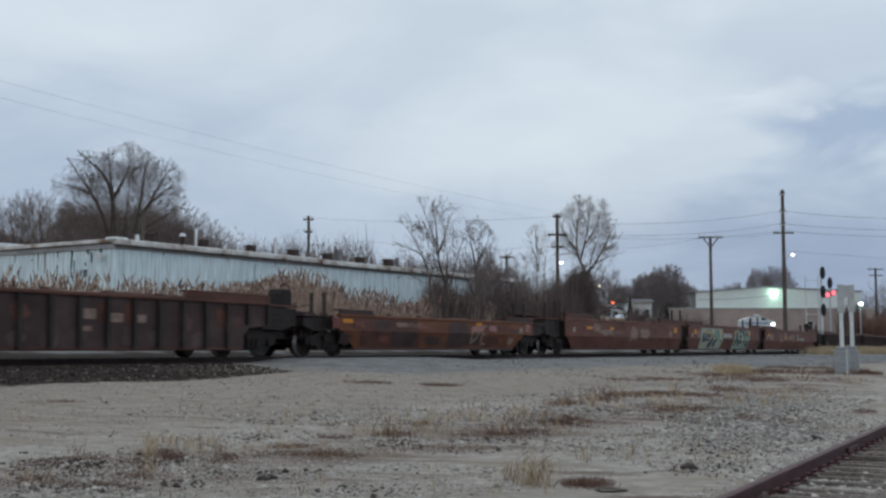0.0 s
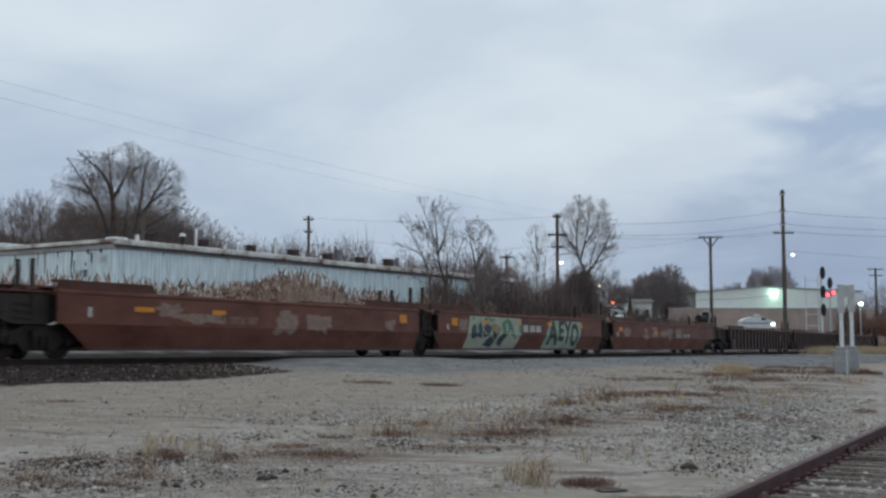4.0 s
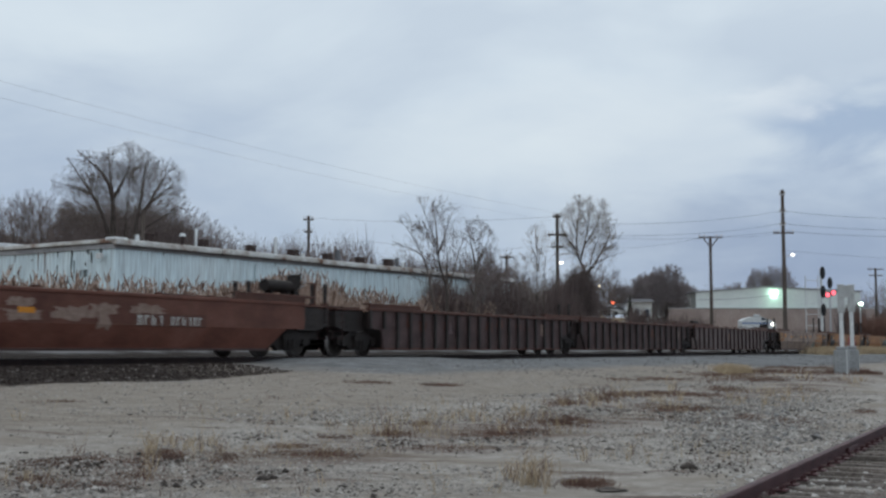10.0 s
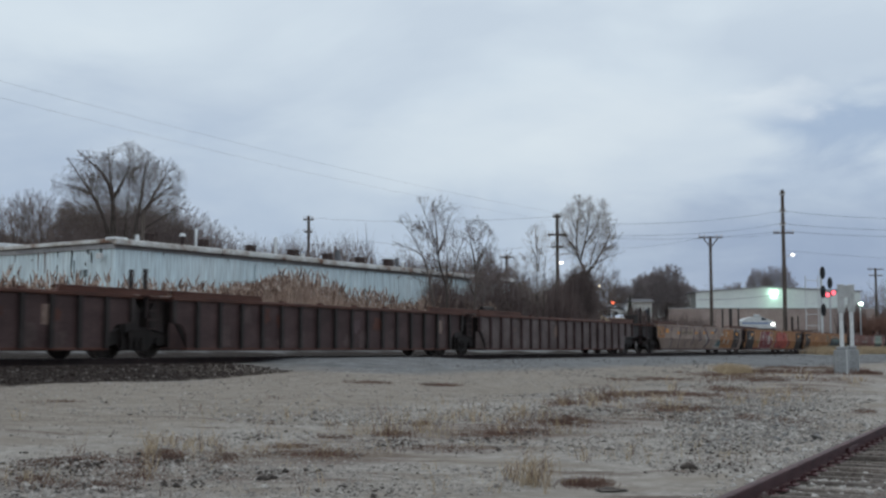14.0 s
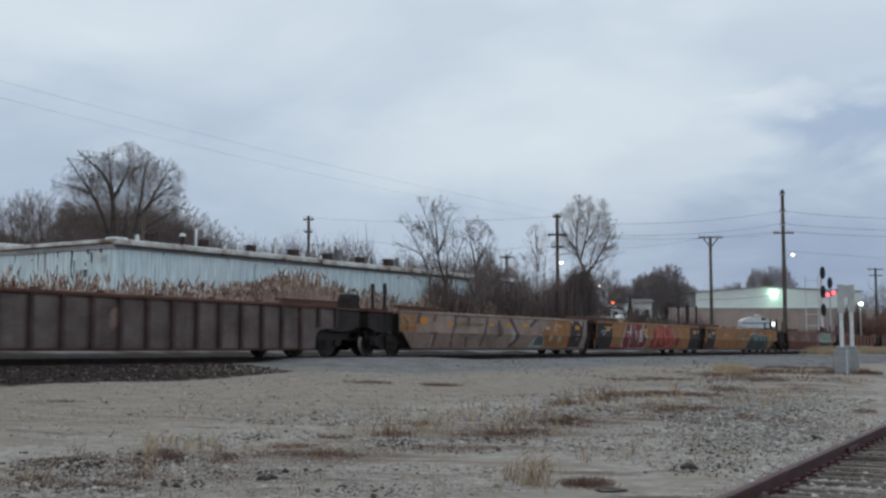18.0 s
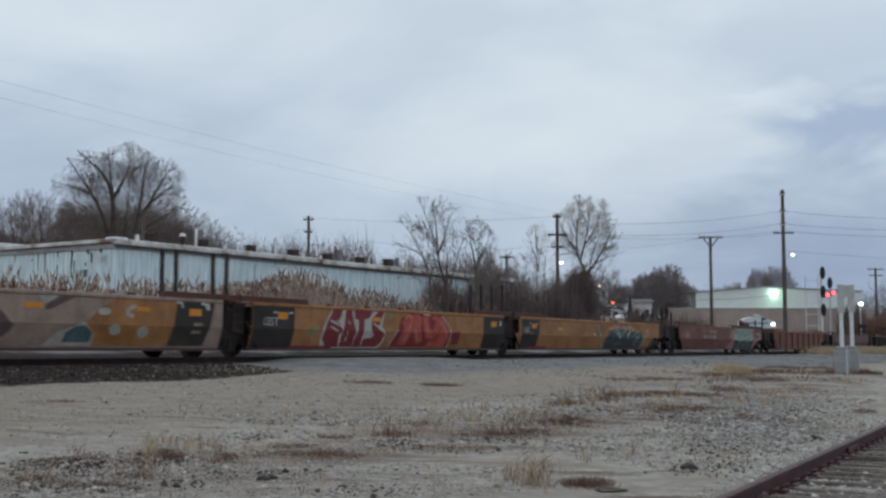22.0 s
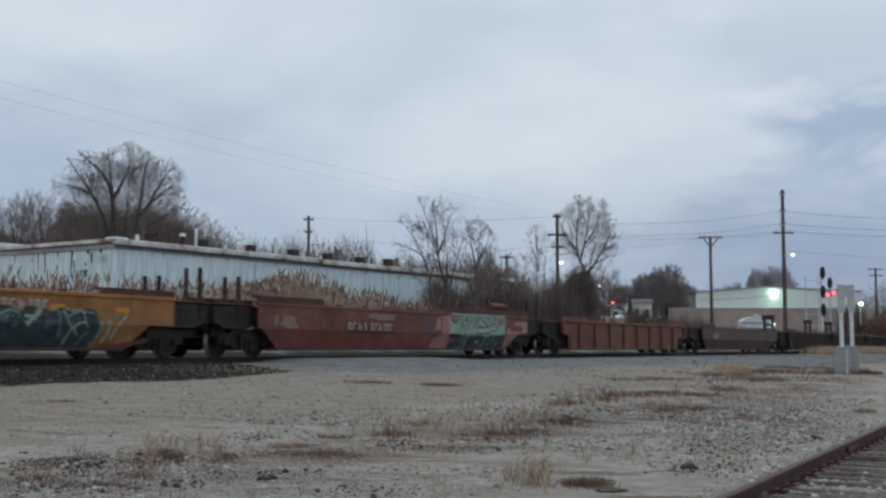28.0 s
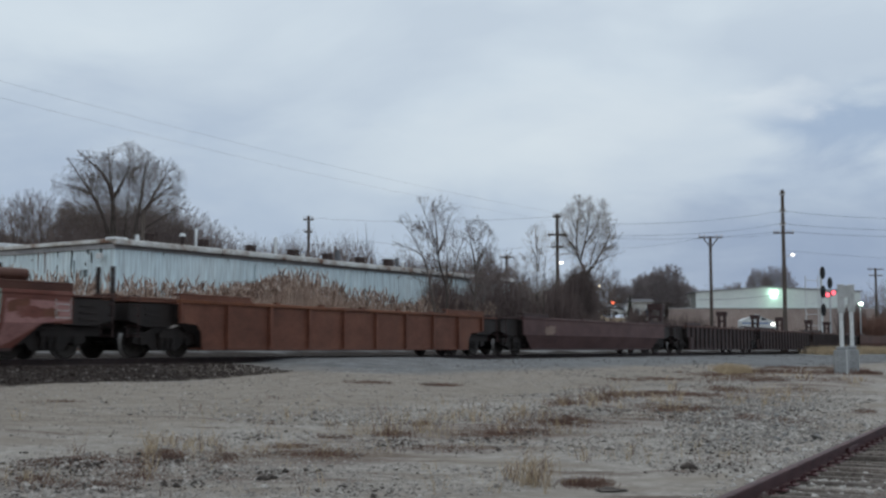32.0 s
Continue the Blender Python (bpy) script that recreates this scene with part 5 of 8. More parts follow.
    stroke(c9, [(9.92, 1.41), (10.09, 1.05), (10.3, 0.85)], 0.1, "g_salmon", 0.021)
    stroke(c9, [(11.19, 1.32), (11.58, 0.99), (11.7, 0.7)], 0.1, "g_salmon", 0.021)
    stroke(c9, [(9.77, 1.45), (9.78, 1.04), (10.0, 0.58)], 0.06, "g_red", 0.021)
    stroke(c9, [(10.76, 1.4), (10.93, 0.98)], 0.06, "g_red", 0.021)
    stroke(c9, [(8.75, 0.94), (8.28, 0.42)], 0.05, "g_red", 0.021)
    stroke(c9, [(9.84, 1.58), (10.1, 1.55), (10.39, 1.55)], 0.09, "g_white", 0.021)
    stroke(c9, [(11.3, 1.53), (11.8, 1.22), (12.06, 0.77), (11.93, 0.35)], 0.07, "g_white", 0.021)
    stroke(c9, [(7.55, 0.33), (7.77, 0.69), (8.04, 0.94)], 0.08, "g_white", 0.021)
    stroke(c9, [(10.51, 0.55), (11.04, 0.61)], 0.08, "g_red", 0.021)
    patch(c9, "paint_patch", [(12.12, 0.88), (12.78, 0.96), (12.79, 0.45), (12.27, 0.43)], "g_red", 0.008)
    placard(c9, 6.3, 1.22, 0.5, 0.15)
    smudges(c9, ((7.2, 7.6, 1.35, 1.55, 46), (2.4, 3.1, 0.7, 1.0, 47)), "g_olive")
    block(c9, 1.75, 4.0, 0.28, 0.36, "g_red", 0.007)
    c10 = well_car(102.0, 120.1, "yellow", "ochre yellow well car with teal graffiti at its rear end", 0, 1.60, (J, K), 2.6, dark_ends=None, plate="brown", trim=(-0.2, 0.2), posts=((18.0, 2.28), (19.7, 2.60)))
    block(c10, 0.01, 1.86, 0.88, 1.56, "navy", 0.005, "end_paint")
    block(c10, 0.02, 1.75, 0.28, 0.88, "navy", 0.005, "end_paint")
    letters(c10, "125T", 0.05, 0.98, 0.36, "white_tag", 1.0, 0.0, 0.022)
    placard(c10, 1.05, 1.18, 0.5, 0.20)
    tag(c10, 0.8, 1.36, 0.22, 0.05)
    tag(c10, 1.5, 1.36, 0.22, 0.05)
    tag(c10, 0.85, 0.95, 0.3, 0.06, "faded_tag")
    block(c10, 0.9, 2.9, 0.28, 0.37, "g_red", 0.010)
    tag(c10, 8.45, 0.92, 0.18, 0.12)
    stroke(c10, [(8.75, 1.56), (9.1, 1.1), (9.6, 0.6), (9.75, 0.3)], 0.20, "g_green", 0.010)
    stroke(c10, [(8.95, 1.5), (9.3, 1.05), (9.8, 0.3)], 0.07, "g_pale", 0.014)
    patch(c10, "graffiti_field", [(9.95, 0.28), (10.0, 0.62), (10.3, 0.95), (10.9, 1.05), (11.5, 1.12), (12.4, 1.05), (13.2, 1.14), (13.9, 1.05), (14.6, 1.20), (15.4, 1.18), (15.6, 0.7), (15.3, 0.28)], "g_night", 0.006, "dark blue-grey spray paint")
    scribble(c10, 10.1, 15.4, 0.75, 1.12, 34, ("g_teal", "g_blue", "g_teal", "g_night", "g_mint"), 91, (0.08, 0.20), 0.009, 0.8)
    scribble(c10, 10.1, 15.4, 0.36, 0.8, 34, ("g_blue", "g_night", "g_teal", "g_night", "g_blue"), 92, (0.08, 0.24), 0.009, 0.6)
    scribble(c10, 10.2, 15.6, 0.45, 1.15, 12, ("g_mint", "g_pale"), 93, (0.03, 0.05), 0.022, 0.9)
    stroke(c10, [(11.3, 1.0), (10.7, 1.02), (10.4, 0.7), (10.6, 0.42), (11.2, 0.40)], 0.26, "g_night", 0.024)
    stroke(c10, [(14.4, 1.02), (14.8, 1.22), (15.3, 1.16)], 0.04, "g_pale", 0.024)
    for pts, w, mt in (([(15.3, 0.35), (15.7, 0.8), (15.75, 1.0), (16.3, 1.2)], 0.13, "g_olive"), ([(15.7, 0.4), (15.9, 0.75), (15.85, 1.0)], 0.10, "g_pale"), ([(16.0, 0.5), (16.15, 0.85), (16.5, 1.15)], 0.08, "g_pale"), ([(15.5, 0.5), (15.6, 0.95)], 0.08, "g_mint")):
        stroke(c10, pts, w, mt, 0.016)
    bars(c10, 11.1, 1.20, 1.0, 0.28, 4, "g_white")
    bars(c10, 12.4, 1.20, 1.5, 0.26, 6, "g_white")
    for x, z in ((10.5, 1.22), (13.85, 1.2), (16.05, 1.18)):
        placard(c10, x, z, 0.5, 0.16)
    smudges(c10, ((3.9, 4.6, 1.12, 1.26, 71),), "placard", 0.15)
    stroke(c10, [(15.6, 0.3), (16.6, 0.34), (17.4, 0.5)], 0.16, "rust", 0.008)

    c11 = well_car(124.2, 143.6, "pink", "dark red well car with pink patches and green graffiti", 0, 1.60, (K, K), 3.4, plate="brown", brake=False, trim=(-0.15, -0.35), plate_high=0.19, posts=((-0.75, 2.43), (20.7, 2.43)), raised_rear=8.0)
    bars(c11, 4.75, 0.90, 1.25, 0.26, 4, "g_bone")
    bars(c11, 6.2, 0.90, 1.5, 0.26, 6, "g_bone")
    smudges(c11, ((6.2, 7.8, 1.28, 1.5, 72), (1.0, 1.8, 0.9, 1.3, 73)))
    tag(c11, 0.65, 1.02, 0.16, 0.3, "faded_tag")
    smudges(c11, ((17.1, 17.7, 1.1, 1.45, 80), (18.0, 18.6, 1.0, 1.25, 81), (8.4, 9.3, 0.95, 1.3, 82), (2.2, 3.6, 0.95, 1.4, 83), (3.4, 4.6, 0.35, 0.75, 84)), "rust", 0.35)
    patch(c11, "graffiti_field", [(11.9, 0.86), (11.88, 1.54), (14.17, 1.57), (16.85, 1.55), (16.78, 0.83), (15.34, 0.76), (13.49, 0.78)], "g_mint", 0.006, "mint spray paint")
    patch(c11, "graffiti_field", [(11.92, 0.28), (11.95, 0.47), (12.99, 0.67), (14.17, 0.78), (15.34, 0.76), (16.68, 0.67), (16.75, 0.28)], "g_night", 0.007, "dark teal spray paint")
    scribble(c11, 12.0, 16.7, 0.34, 0.66, 26, ("g_teal", "g_teal", "g_night", "g_green"), 95, (0.08, 0.2), 0.009, 0.5)
    stroke(c11, [(13.49, 0.71), (13.18, 1.2), (12.97, 1.52)], 0.4, "g_dark", 0.012)
    stroke(c11, [(12.97, 1.55), (13.27, 1.58), (13.63, 1.54), (13.38, 1.27)], 0.36, "g_dark", 0.012)
    stroke(c11, [(14.3, 1.58), (13.99, 1.42), (14.05, 1.12)], 0.4, "g_dark", 0.012)
    stroke(c11, [(14.73, 1.58), (15.06, 1.41), (15.51, 1.15)], 0.4, "g_dark", 0.012)
    stroke(c11, [(16.59, 1.58), (15.84, 1.51), (16.19, 1.16)], 0.42, "g_dark", 0.012)
    stroke(c11, [(14.21, 1.02), (15.01, 1.0), (15.85, 1.16)], 0.4, "g_dark", 0.012)
    stroke(c11, [(13.49, 0.74), (13.18, 1.2), (12.97, 1.52)], 0.26, "g_mint", 0.016)
    stroke(c11, [(12.97, 1.55), (13.27, 1.58), (13.63, 1.54), (13.38, 1.27)], 0.22, "g_mint", 0.016)
    stroke(c11, [(14.3, 1.58), (13.99, 1.42), (14.05, 1.12)], 0.26, "g_mint", 0.016)
    stroke(c11, [(14.73, 1.58), (15.06, 1.41), (15.51, 1.15)], 0.26, "g_mint", 0.016)
    stroke(c11, [(16.59, 1.58), (15.84, 1.51), (16.19, 1.16)], 0.28, "g_mint", 0.016)
    stroke(c11, [(14.21, 1.02), (15.01, 1.0), (15.85, 1.16)], 0.24, "g_pale", 0.016)
    patch(c11, "paint_patch", [(11.27, 1.51), (11.87, 1.58), (11.97, 0.28), (10.51, 0.28), (10.67, 0.65), (11.27, 0.78)], "g_pink", 0.006, "faded pink paint")
    patch(c11, "paint_patch", [(9.87, 1.51), (10.43, 1.58), (10.87, 1.45), (10.7, 1.05), (10.36, 0.83), (9.97, 1.12)], "g_mauve", 0.007)
    patch(c11, "paint_patch", [(10.87, 1.36), (11.11, 1.52), (11.22, 1.0), (10.75, 0.96)], "g_pink", 0.008)
    block(c11, 4.6, 7.79, 0.79, 1.17, "redbrown", 0.0055, "stencil_board")
    patch(c11, "paint_patch", [(11.92, 0.85), (11.97, 0.67), (12.91, 0.67), (12.82, 0.84)], "dark", 0.016)
    patch(c11, "paint_patch", [(15.84, 0.8), (15.93, 0.67), (16.7, 0.69), (16.73, 0.85)], "dark", 0.016)
    patch(c11, "paint_spot", [(12.05, 1.54), (12.12, 1.38), (12.34, 1.28), (12.55, 1.38), (12.62, 1.54)], "g_pink", 0.017)
    stroke(c11, [(12.03, 1.53), (12.1, 1.37), (12.34, 1.26), (12.57, 1.37), (12.64, 1.53)], 0.07, "g_dark", 0.019)
    patch(c11, "paint_spot", [(16.08, 1.54), (16.15, 1.38), (16.36, 1.28), (16.58, 1.38), (16.65, 1.54)], "g_pink", 0.017)
    stroke(c11, [(16.06, 1.53), (16.13, 1.37), (16.36, 1.26), (16.6, 1.37), (16.67, 1.53)], 0.07, "g_dark", 0.019)
    for pts, w, mt in (([(13.41, 0.82), (13.31, 0.3)], 0.05, "g_pale"), ([(14.0, 0.73), (14.5, 0.78), (15.0, 0.67)], 0.12, "g_dark"), ([(14.84, 0.32), (15.02, 0.73)], 0.05, "g_pale"), ([(14.17, 0.54), (14.42, 0.55)], 0.07, "g_pale"), ([(16.01, 0.47), (16.18, 0.5)], 0.05, "g_pale"), ([(12.99, 0.73), (13.24, 0.63)], 0.1, "g_dark"), ([(15.34, 0.8), (15.68, 0.73), (16.09, 0.78)], 0.07, "g_dark"), ([(12.91, 1.4), (12.86, 1.09)], 0.14, "g_green"), ([(14.67, 1.52), (14.17, 1.52)], 0.08, "g_olive")):
        stroke(c11, pts, w, mt, 0.021)
    block(c11, 12.0, 16.8, 1.575, 1.672, "g_mint", 0.036, "graffiti_field")
    part("air_tank", rod_bm((16.75, -0.75, 2.08), (18.2, -0.75, 2.08), 0.16, n=14), M["brown"], c11, "grimy brown air tank")
    for x in (17.1, 17.6):
        part("post", box_bm(x - 0.05, x + 0.05, -0.55, -0.45, 1.66, 2.36), M["truck"], c11)
    for x in (18.5, 18.97):
        stroke(c11, [(x, 1.0), (x, 1.50)], 0.03, "white_tag", 0.016, "grab_iron")
    patch(c11, "paint_patch", [(16.85, 0.3), (17.0, 1.45), (19.0, 1.42), (19.0, 0.98), (18.1, 0.88), (17.2, 0.4)], "g_pink", 0.006)
    smudges(c11, ((17.3, 18.1, 1.0, 1.3, 76), (17.9, 18.4, 1.1, 1.35, 77)), "pink", 0.25)
    for z in (1.02, 1.2, 1.36):
        stroke(c11, [(18.5, z), (18.98, z)], 0.03, "white_tag", 0.016, "grab_iron")

    well_car(147.4, 165.5, "rust", "orange-brown well car with widely spaced ribs", 1.85, 1.56, (K, K), 3.0, chord="orange", plate="rust", trim=(-0.2, 0.1))
    c13 = well_car(169.5, 188.5, "plum", "dull plum-brown smooth-sided empty well car", 0, 1.60, (K, K), 2.8, plate="dark")
    stake_frame(c13, 19.5, 1.60, 0.8, 1.3)
    smudges(c13, ((2.2, 3.4, 0.9, 1.3, 95),))
    for a, b, en in ((192.8, 209.3, (K, J)), (211.1, 227.5, (J, J)), (229.3, 246.5, (J, K))):
        c = well_car(a, b, "dark", "dark brown ribbed empty well car with steel stake frames", 0.93, 1.62, en, 3.0, chord="brown", plate="dark", trim=(0.0 if en[0] == K else -0.8, 0.1 if en[1] == K else -0.5))
        for x in ((0.0, 7.6) if a > 200 else (9.5,)):
            stake_frame(c, x, 1.70)
    well_car(251.0, 269.0, "brown", "brown smooth-sided empty well car", 0, 1.62, (K, K), 3.0, plate="dark")
    well_car(273.5, 291.0, "redbrown", "red-brown smooth-sided empty well car", 0, 1.62, (K, K), 3.0, plate="dark")


build_train()


def motions():
    for car, front in moving:
        rows = []
        for t in range(33):
            w = line(front - travel(t) - ZERO, MID, RAIL)
            rows.append((float(t), pose(w.x, w.y, w.z, 0, 0, 90 - math.degrees(TURN))))
        walk(car, rows)
    # the wheels roll on the rails
    for ob, wx in wheels:
        walk(ob, [(k / 15.0, pose(wx, 0, 0.46, 0, -math.degrees(travel(k / 15.0) / 0.46), 0)) for k in range(481)])


# ---- trees and brush ----
class Twigs:
    def __init__(self):
        self.v, self.f = [], []

    def seg(self, a, b, r0, r1, n=3):
        d = b - a
        if d.length < 1e-5:
            return
        q = d.to_track_quat("Z", "Y")
        base = len(self.v)
        for p, r in ((a, r0), (b, r1)):
            for k in range(n):
                w = 2 * math.pi * k / n
                self.v.append(p + q @ Vector((r * math.cos(w), r * math.sin(w), 0)))
        for k in range(n):
            j = (k + 1) % n
            self.f.append((base + k, base + j, base + n + j, base + n + k))

    def mesh(self, name, mat):
        return mesh_of(name, self.v, self.f, mat)


def tree_meshes(seed, high, trunk, first, r, depth, forks, angle, rx, rz, mid, rise=0.10, stems=2, lean=0.3, side=0.7, fine=0.008, twigs="twig", bumpy=0.22):
    """A bare tree: limbs that fork and fork again, kept within an egg-shaped crown, wood and twigs apart."""
    rng = random.Random(seed)
    woods, twig = [], Twigs()
    centre = Vector((0, 0, mid))

    def inside(p):
        v = p - centre
        bump = 0.92 + bumpy * noise.noise(v.normalized() * 1.6 + Vector((seed, 0, 0)))
        return (v.x / rx) ** 2 + (v.y / rx) ** 2 + (v.z / rz) ** 2 < bump * bump

    def tilt(d, a):
        side = d.orthogonal().normalized()
        side.rotate(Matrix.Rotation(rng.uniform(0, 6.283), 3, d))
        return (d * math.cos(a) + side * math.sin(a)).normalized()

    def limb(p, d, length, r0, level):
        n = 3 if level > 1 else 2
        r1 = r0 * 0.78
        q = p
        for k in range(n):
            d = (d + Vector((rng.uniform(-1, 1), rng.uniform(-1, 1), rng.uniform(-1, 1))) * 0.10 + Vector((0, 0, rise * 0.5))).normalized()
            e = q + d * (length / n)
            ra, rb = r0 + (r1 - r0) * k / n, r0 + (r1 - r0) * (k + 1) / n
            (woods[-1] if r0 > 0.05 else twig).seg(q, e, ra, rb, 5 if r0 > 0.05 else 3)
            if (e.z > mid - rz * 0.6 and not inside(e)) or math.hypot(e.x, e.y) > rx:
                for j in range(3):
                    twig.seg(e, e + tilt(d, radians(rng.uniform(5, 40))) * 0.5, min(rb, 0.012), 0.004)
                return
            if level > 0 and k < n - 1 and level < depth - 1 and rng.random() < side:
                limb(e, tilt(d, radians(rng.uniform(35, 60))), length * rng.uniform(0.45, 0.65), max(fine, r0 * 0.42), level - 1)
            q = e
        if level > 0:
            lead = rng.randint(*forks)
            for k in range(lead):
                a = radians(rng.uniform(6, 18) if k == 0 else rng.uniform(angle * 0.7, angle * 1.3))
                limb(q, tilt(d, a), length * rng.uniform(0.72, 0.92), max(fine, r1 * (0.80 if k == 0 else 0.62)), level - 1)

    for s in range(stems):
        woods.append(Twigs())
        a = 2 * math.pi * s / stems + rng.uniform(-0.4, 0.4)
        d = Vector((lean * math.cos(a), lean * math.sin(a), 1)).normalized()
        p = Vector((0.2 * math.cos(a), 0.2 * math.sin(a), -0.3))
        e = p + d * trunk
        woods[-1].seg(p, e, r * 1.25, r, 7)
        for k in range(2):
            limb(e, tilt(d, radians(rng.uniform(8, angle))), first * rng.uniform(0.85, 1.1), r * 0.72, depth)
    return [("trunk", w.mesh("trunk", M["bark"])) for w in woods] + [("crown", twig.mesh("crown", M[twigs]))], high


def limbed_tree(seed, high, stems, centre, spread, step=0.55, reach=1.5, depth=3, fine=0.007, twigs="twig", wood_over=0.045, first=0.25, angle=48, forks=(2, 3), fill=0):
    """A bare tree drawn from its main limbs: each a thickness and bends in x and z; finer limbs and twigs grow along them, within a crown."""
    rng = random.Random(seed)
    woods, twig = [], Twigs()
    mid, (rx, rz) = Vector((centre[0], 0, centre[1])), spread

    def inside(p):
        v = p - mid
        bump = 1.0 + 0.16 * noise.noise(v * 0.55 + Vector((seed, 0, 0)))
        return (v.x / rx) ** 2 + (v.y / rx) ** 2 + (v.z / rz) ** 2 < bump * bump

    def tilt(d, a):
        side = d.orthogonal().normalized()
        side.rotate(Matrix.Rotation(rng.uniform(0, 6.283), 3, d))
        return (d * math.cos(a) + side * math.sin(a)).normalized()

    def sprig(p, d, length, r, level):
        q = p
        for k in range(2):
            d = (d + Vector((rng.uniform(-1, 1), rng.uniform(-1, 1), rng.uniform(-0.7, 1.2))) * 0.20).normalized()
            e = q + d * length * 0.5
            (woods[-1] if r > wood_over else twig).seg(q, e, r * (1 - 0.18 * k), r * (0.82 - 0.18 * k), 4 if r > wood_over else 3)
            q = e
            if not inside(e):
                return
            if level > 0 and k == 0:
                sprig(e, tilt(d, radians(rng.uniform(30, angle + 14))), length * rng.uniform(0.5, 0.75), max(fine, r * 0.55), level - 1)
        if level > 0:
            for k in range(rng.randint(*forks)):
                sprig(q, tilt(d, radians(rng.uniform(12, angle))), length * rng.uniform(0.6, 0.9), max(fine, r * 0.62), level - 1)

    placed = []
    for n, (r0, bends) in enumerate(stems):
        # few limbs: each a part of its own; many: one mesh
        if n == 0 or len(stems) < 14:
            woods.append(Twigs())
        sway = rng.uniform(-0.9, 0.9)
        if n == 0 or bends[0][1] < 1.0:
            sway *= 0.2
        # a limb leaves its parent where the parent stands
        y0 = min(placed, key=lambda v: (v.x - bends[0][0]) ** 2 + (v.z - bends[0][1]) ** 2).y if placed and bends[0][1] > 1.0 else 0.0
        P = [Vector((x, y0 + sway * k * 0.8, z)) for k, (x, z) in enumerate(bends)]
        for turn in range(2):
            Q = [P[0]]
            for a, b in zip(P, P[1:]):
                Q += [a.lerp(b, 0.25), a.lerp(b, 0.75)]
            P = Q + [P[-1]]
        placed += P
        whole = sum((b - a).length for a, b in zip(P, P[1:]))
        done, due = 0.0, whole * first
        for a, b in zip(P, P[1:]):
            d = (b - a).normalized()
            l = (b - a).length
            ra, rb = (r0 * (1 - 0.94 * (v / whole) ** 0.8) for v in (done, done + l))
            woods[-1].seg(a, b, max(fine, ra), max(fine, rb), 6)
            while due < done + l:
                p = a + d * (due - done)
                k = due / whole
                sprig(p, tilt(d, radians(rng.uniform(28, angle + 12))), reach * rng.uniform(0.6, 1.1) * (1 - 0.35 * k), max(fine, min(r0, 0.16) * (0.27 - 0.18 * k)), depth)
                due += step * rng.uniform(0.6, 1.4)
            done += l
        for k in range(4):
            sprig(P[-1], tilt(d, radians(rng.uniform(5, 40))), reach * 0.5, max(fine, r0 * 0.08), depth - 1)
    # the outer twigs, thickest towards the rim of the crown
    for k in range(fill):
        v = Vector((rng.gauss(0, 1), rng.gauss(0, 1), rng.gauss(0, 1))).normalized()
        if v.z < -0.55:
            continue
        f = rng.uniform(0.35, 1.0) ** 0.5 * (0.94 + 0.12 * noise.noise(v * 1.8 + Vector((seed, 0, 0))))
        p = mid + Vector((v.x * rx, v.y * rx, v.z * rz)) * f * 0.93
        out = Vector((v.x, v.y, v.z * 0.6 + 0.45)).normalized()
        for n in range(2):
            d = tilt(out, radians(rng.uniform(5, 40)))
            q = p - d * reach * rng.uniform(0.35, 0.6)
            e = p + tilt(d, radians(rng.uniform(5, 25))) * reach * rng.uniform(0.1, 0.4)
            twig.seg(q, p, fine * 0.9, fine * 0.7)
            twig.seg(p, e, fine * 0.7, fine * 0.4)
    return [("limb" if n else "trunk", w.mesh("limb" if n else "trunk", M["bark"])) for n, w in enumerate(woods)] + [("crown", twig.mesh("crown", M[twigs]))], high


def crown_limbs(seed, count, foot, centre, spread, r):
    """Limbs that fan out from a short trunk and bend up to fill a rounded crown."""
    rng = random.Random(seed)
    rows = [(r * 1.6, [(0, -0.3), (0.05, foot * 0.6), (0, foot)])]
    for k in range(count):
        a = math.pi * (-0.12 + 1.24 * (k + rng.uniform(0.2, 0.8)) / count)
        f = rng.uniform(0.75, 0.95)
        x, z = centre[0] + spread[0] * f * math.cos(a), centre[1] + spread[1] * f * math.sin(a)
        rows.append((r * rng.uniform(0.6, 1.0), [(0, foot * rng.uniform(0.75, 1.0)), (x * 0.45, foot + (z - foot) * 0.35), (x * 0.8, foot + (z - foot) * 0.68), (x, z)]))
    return rows


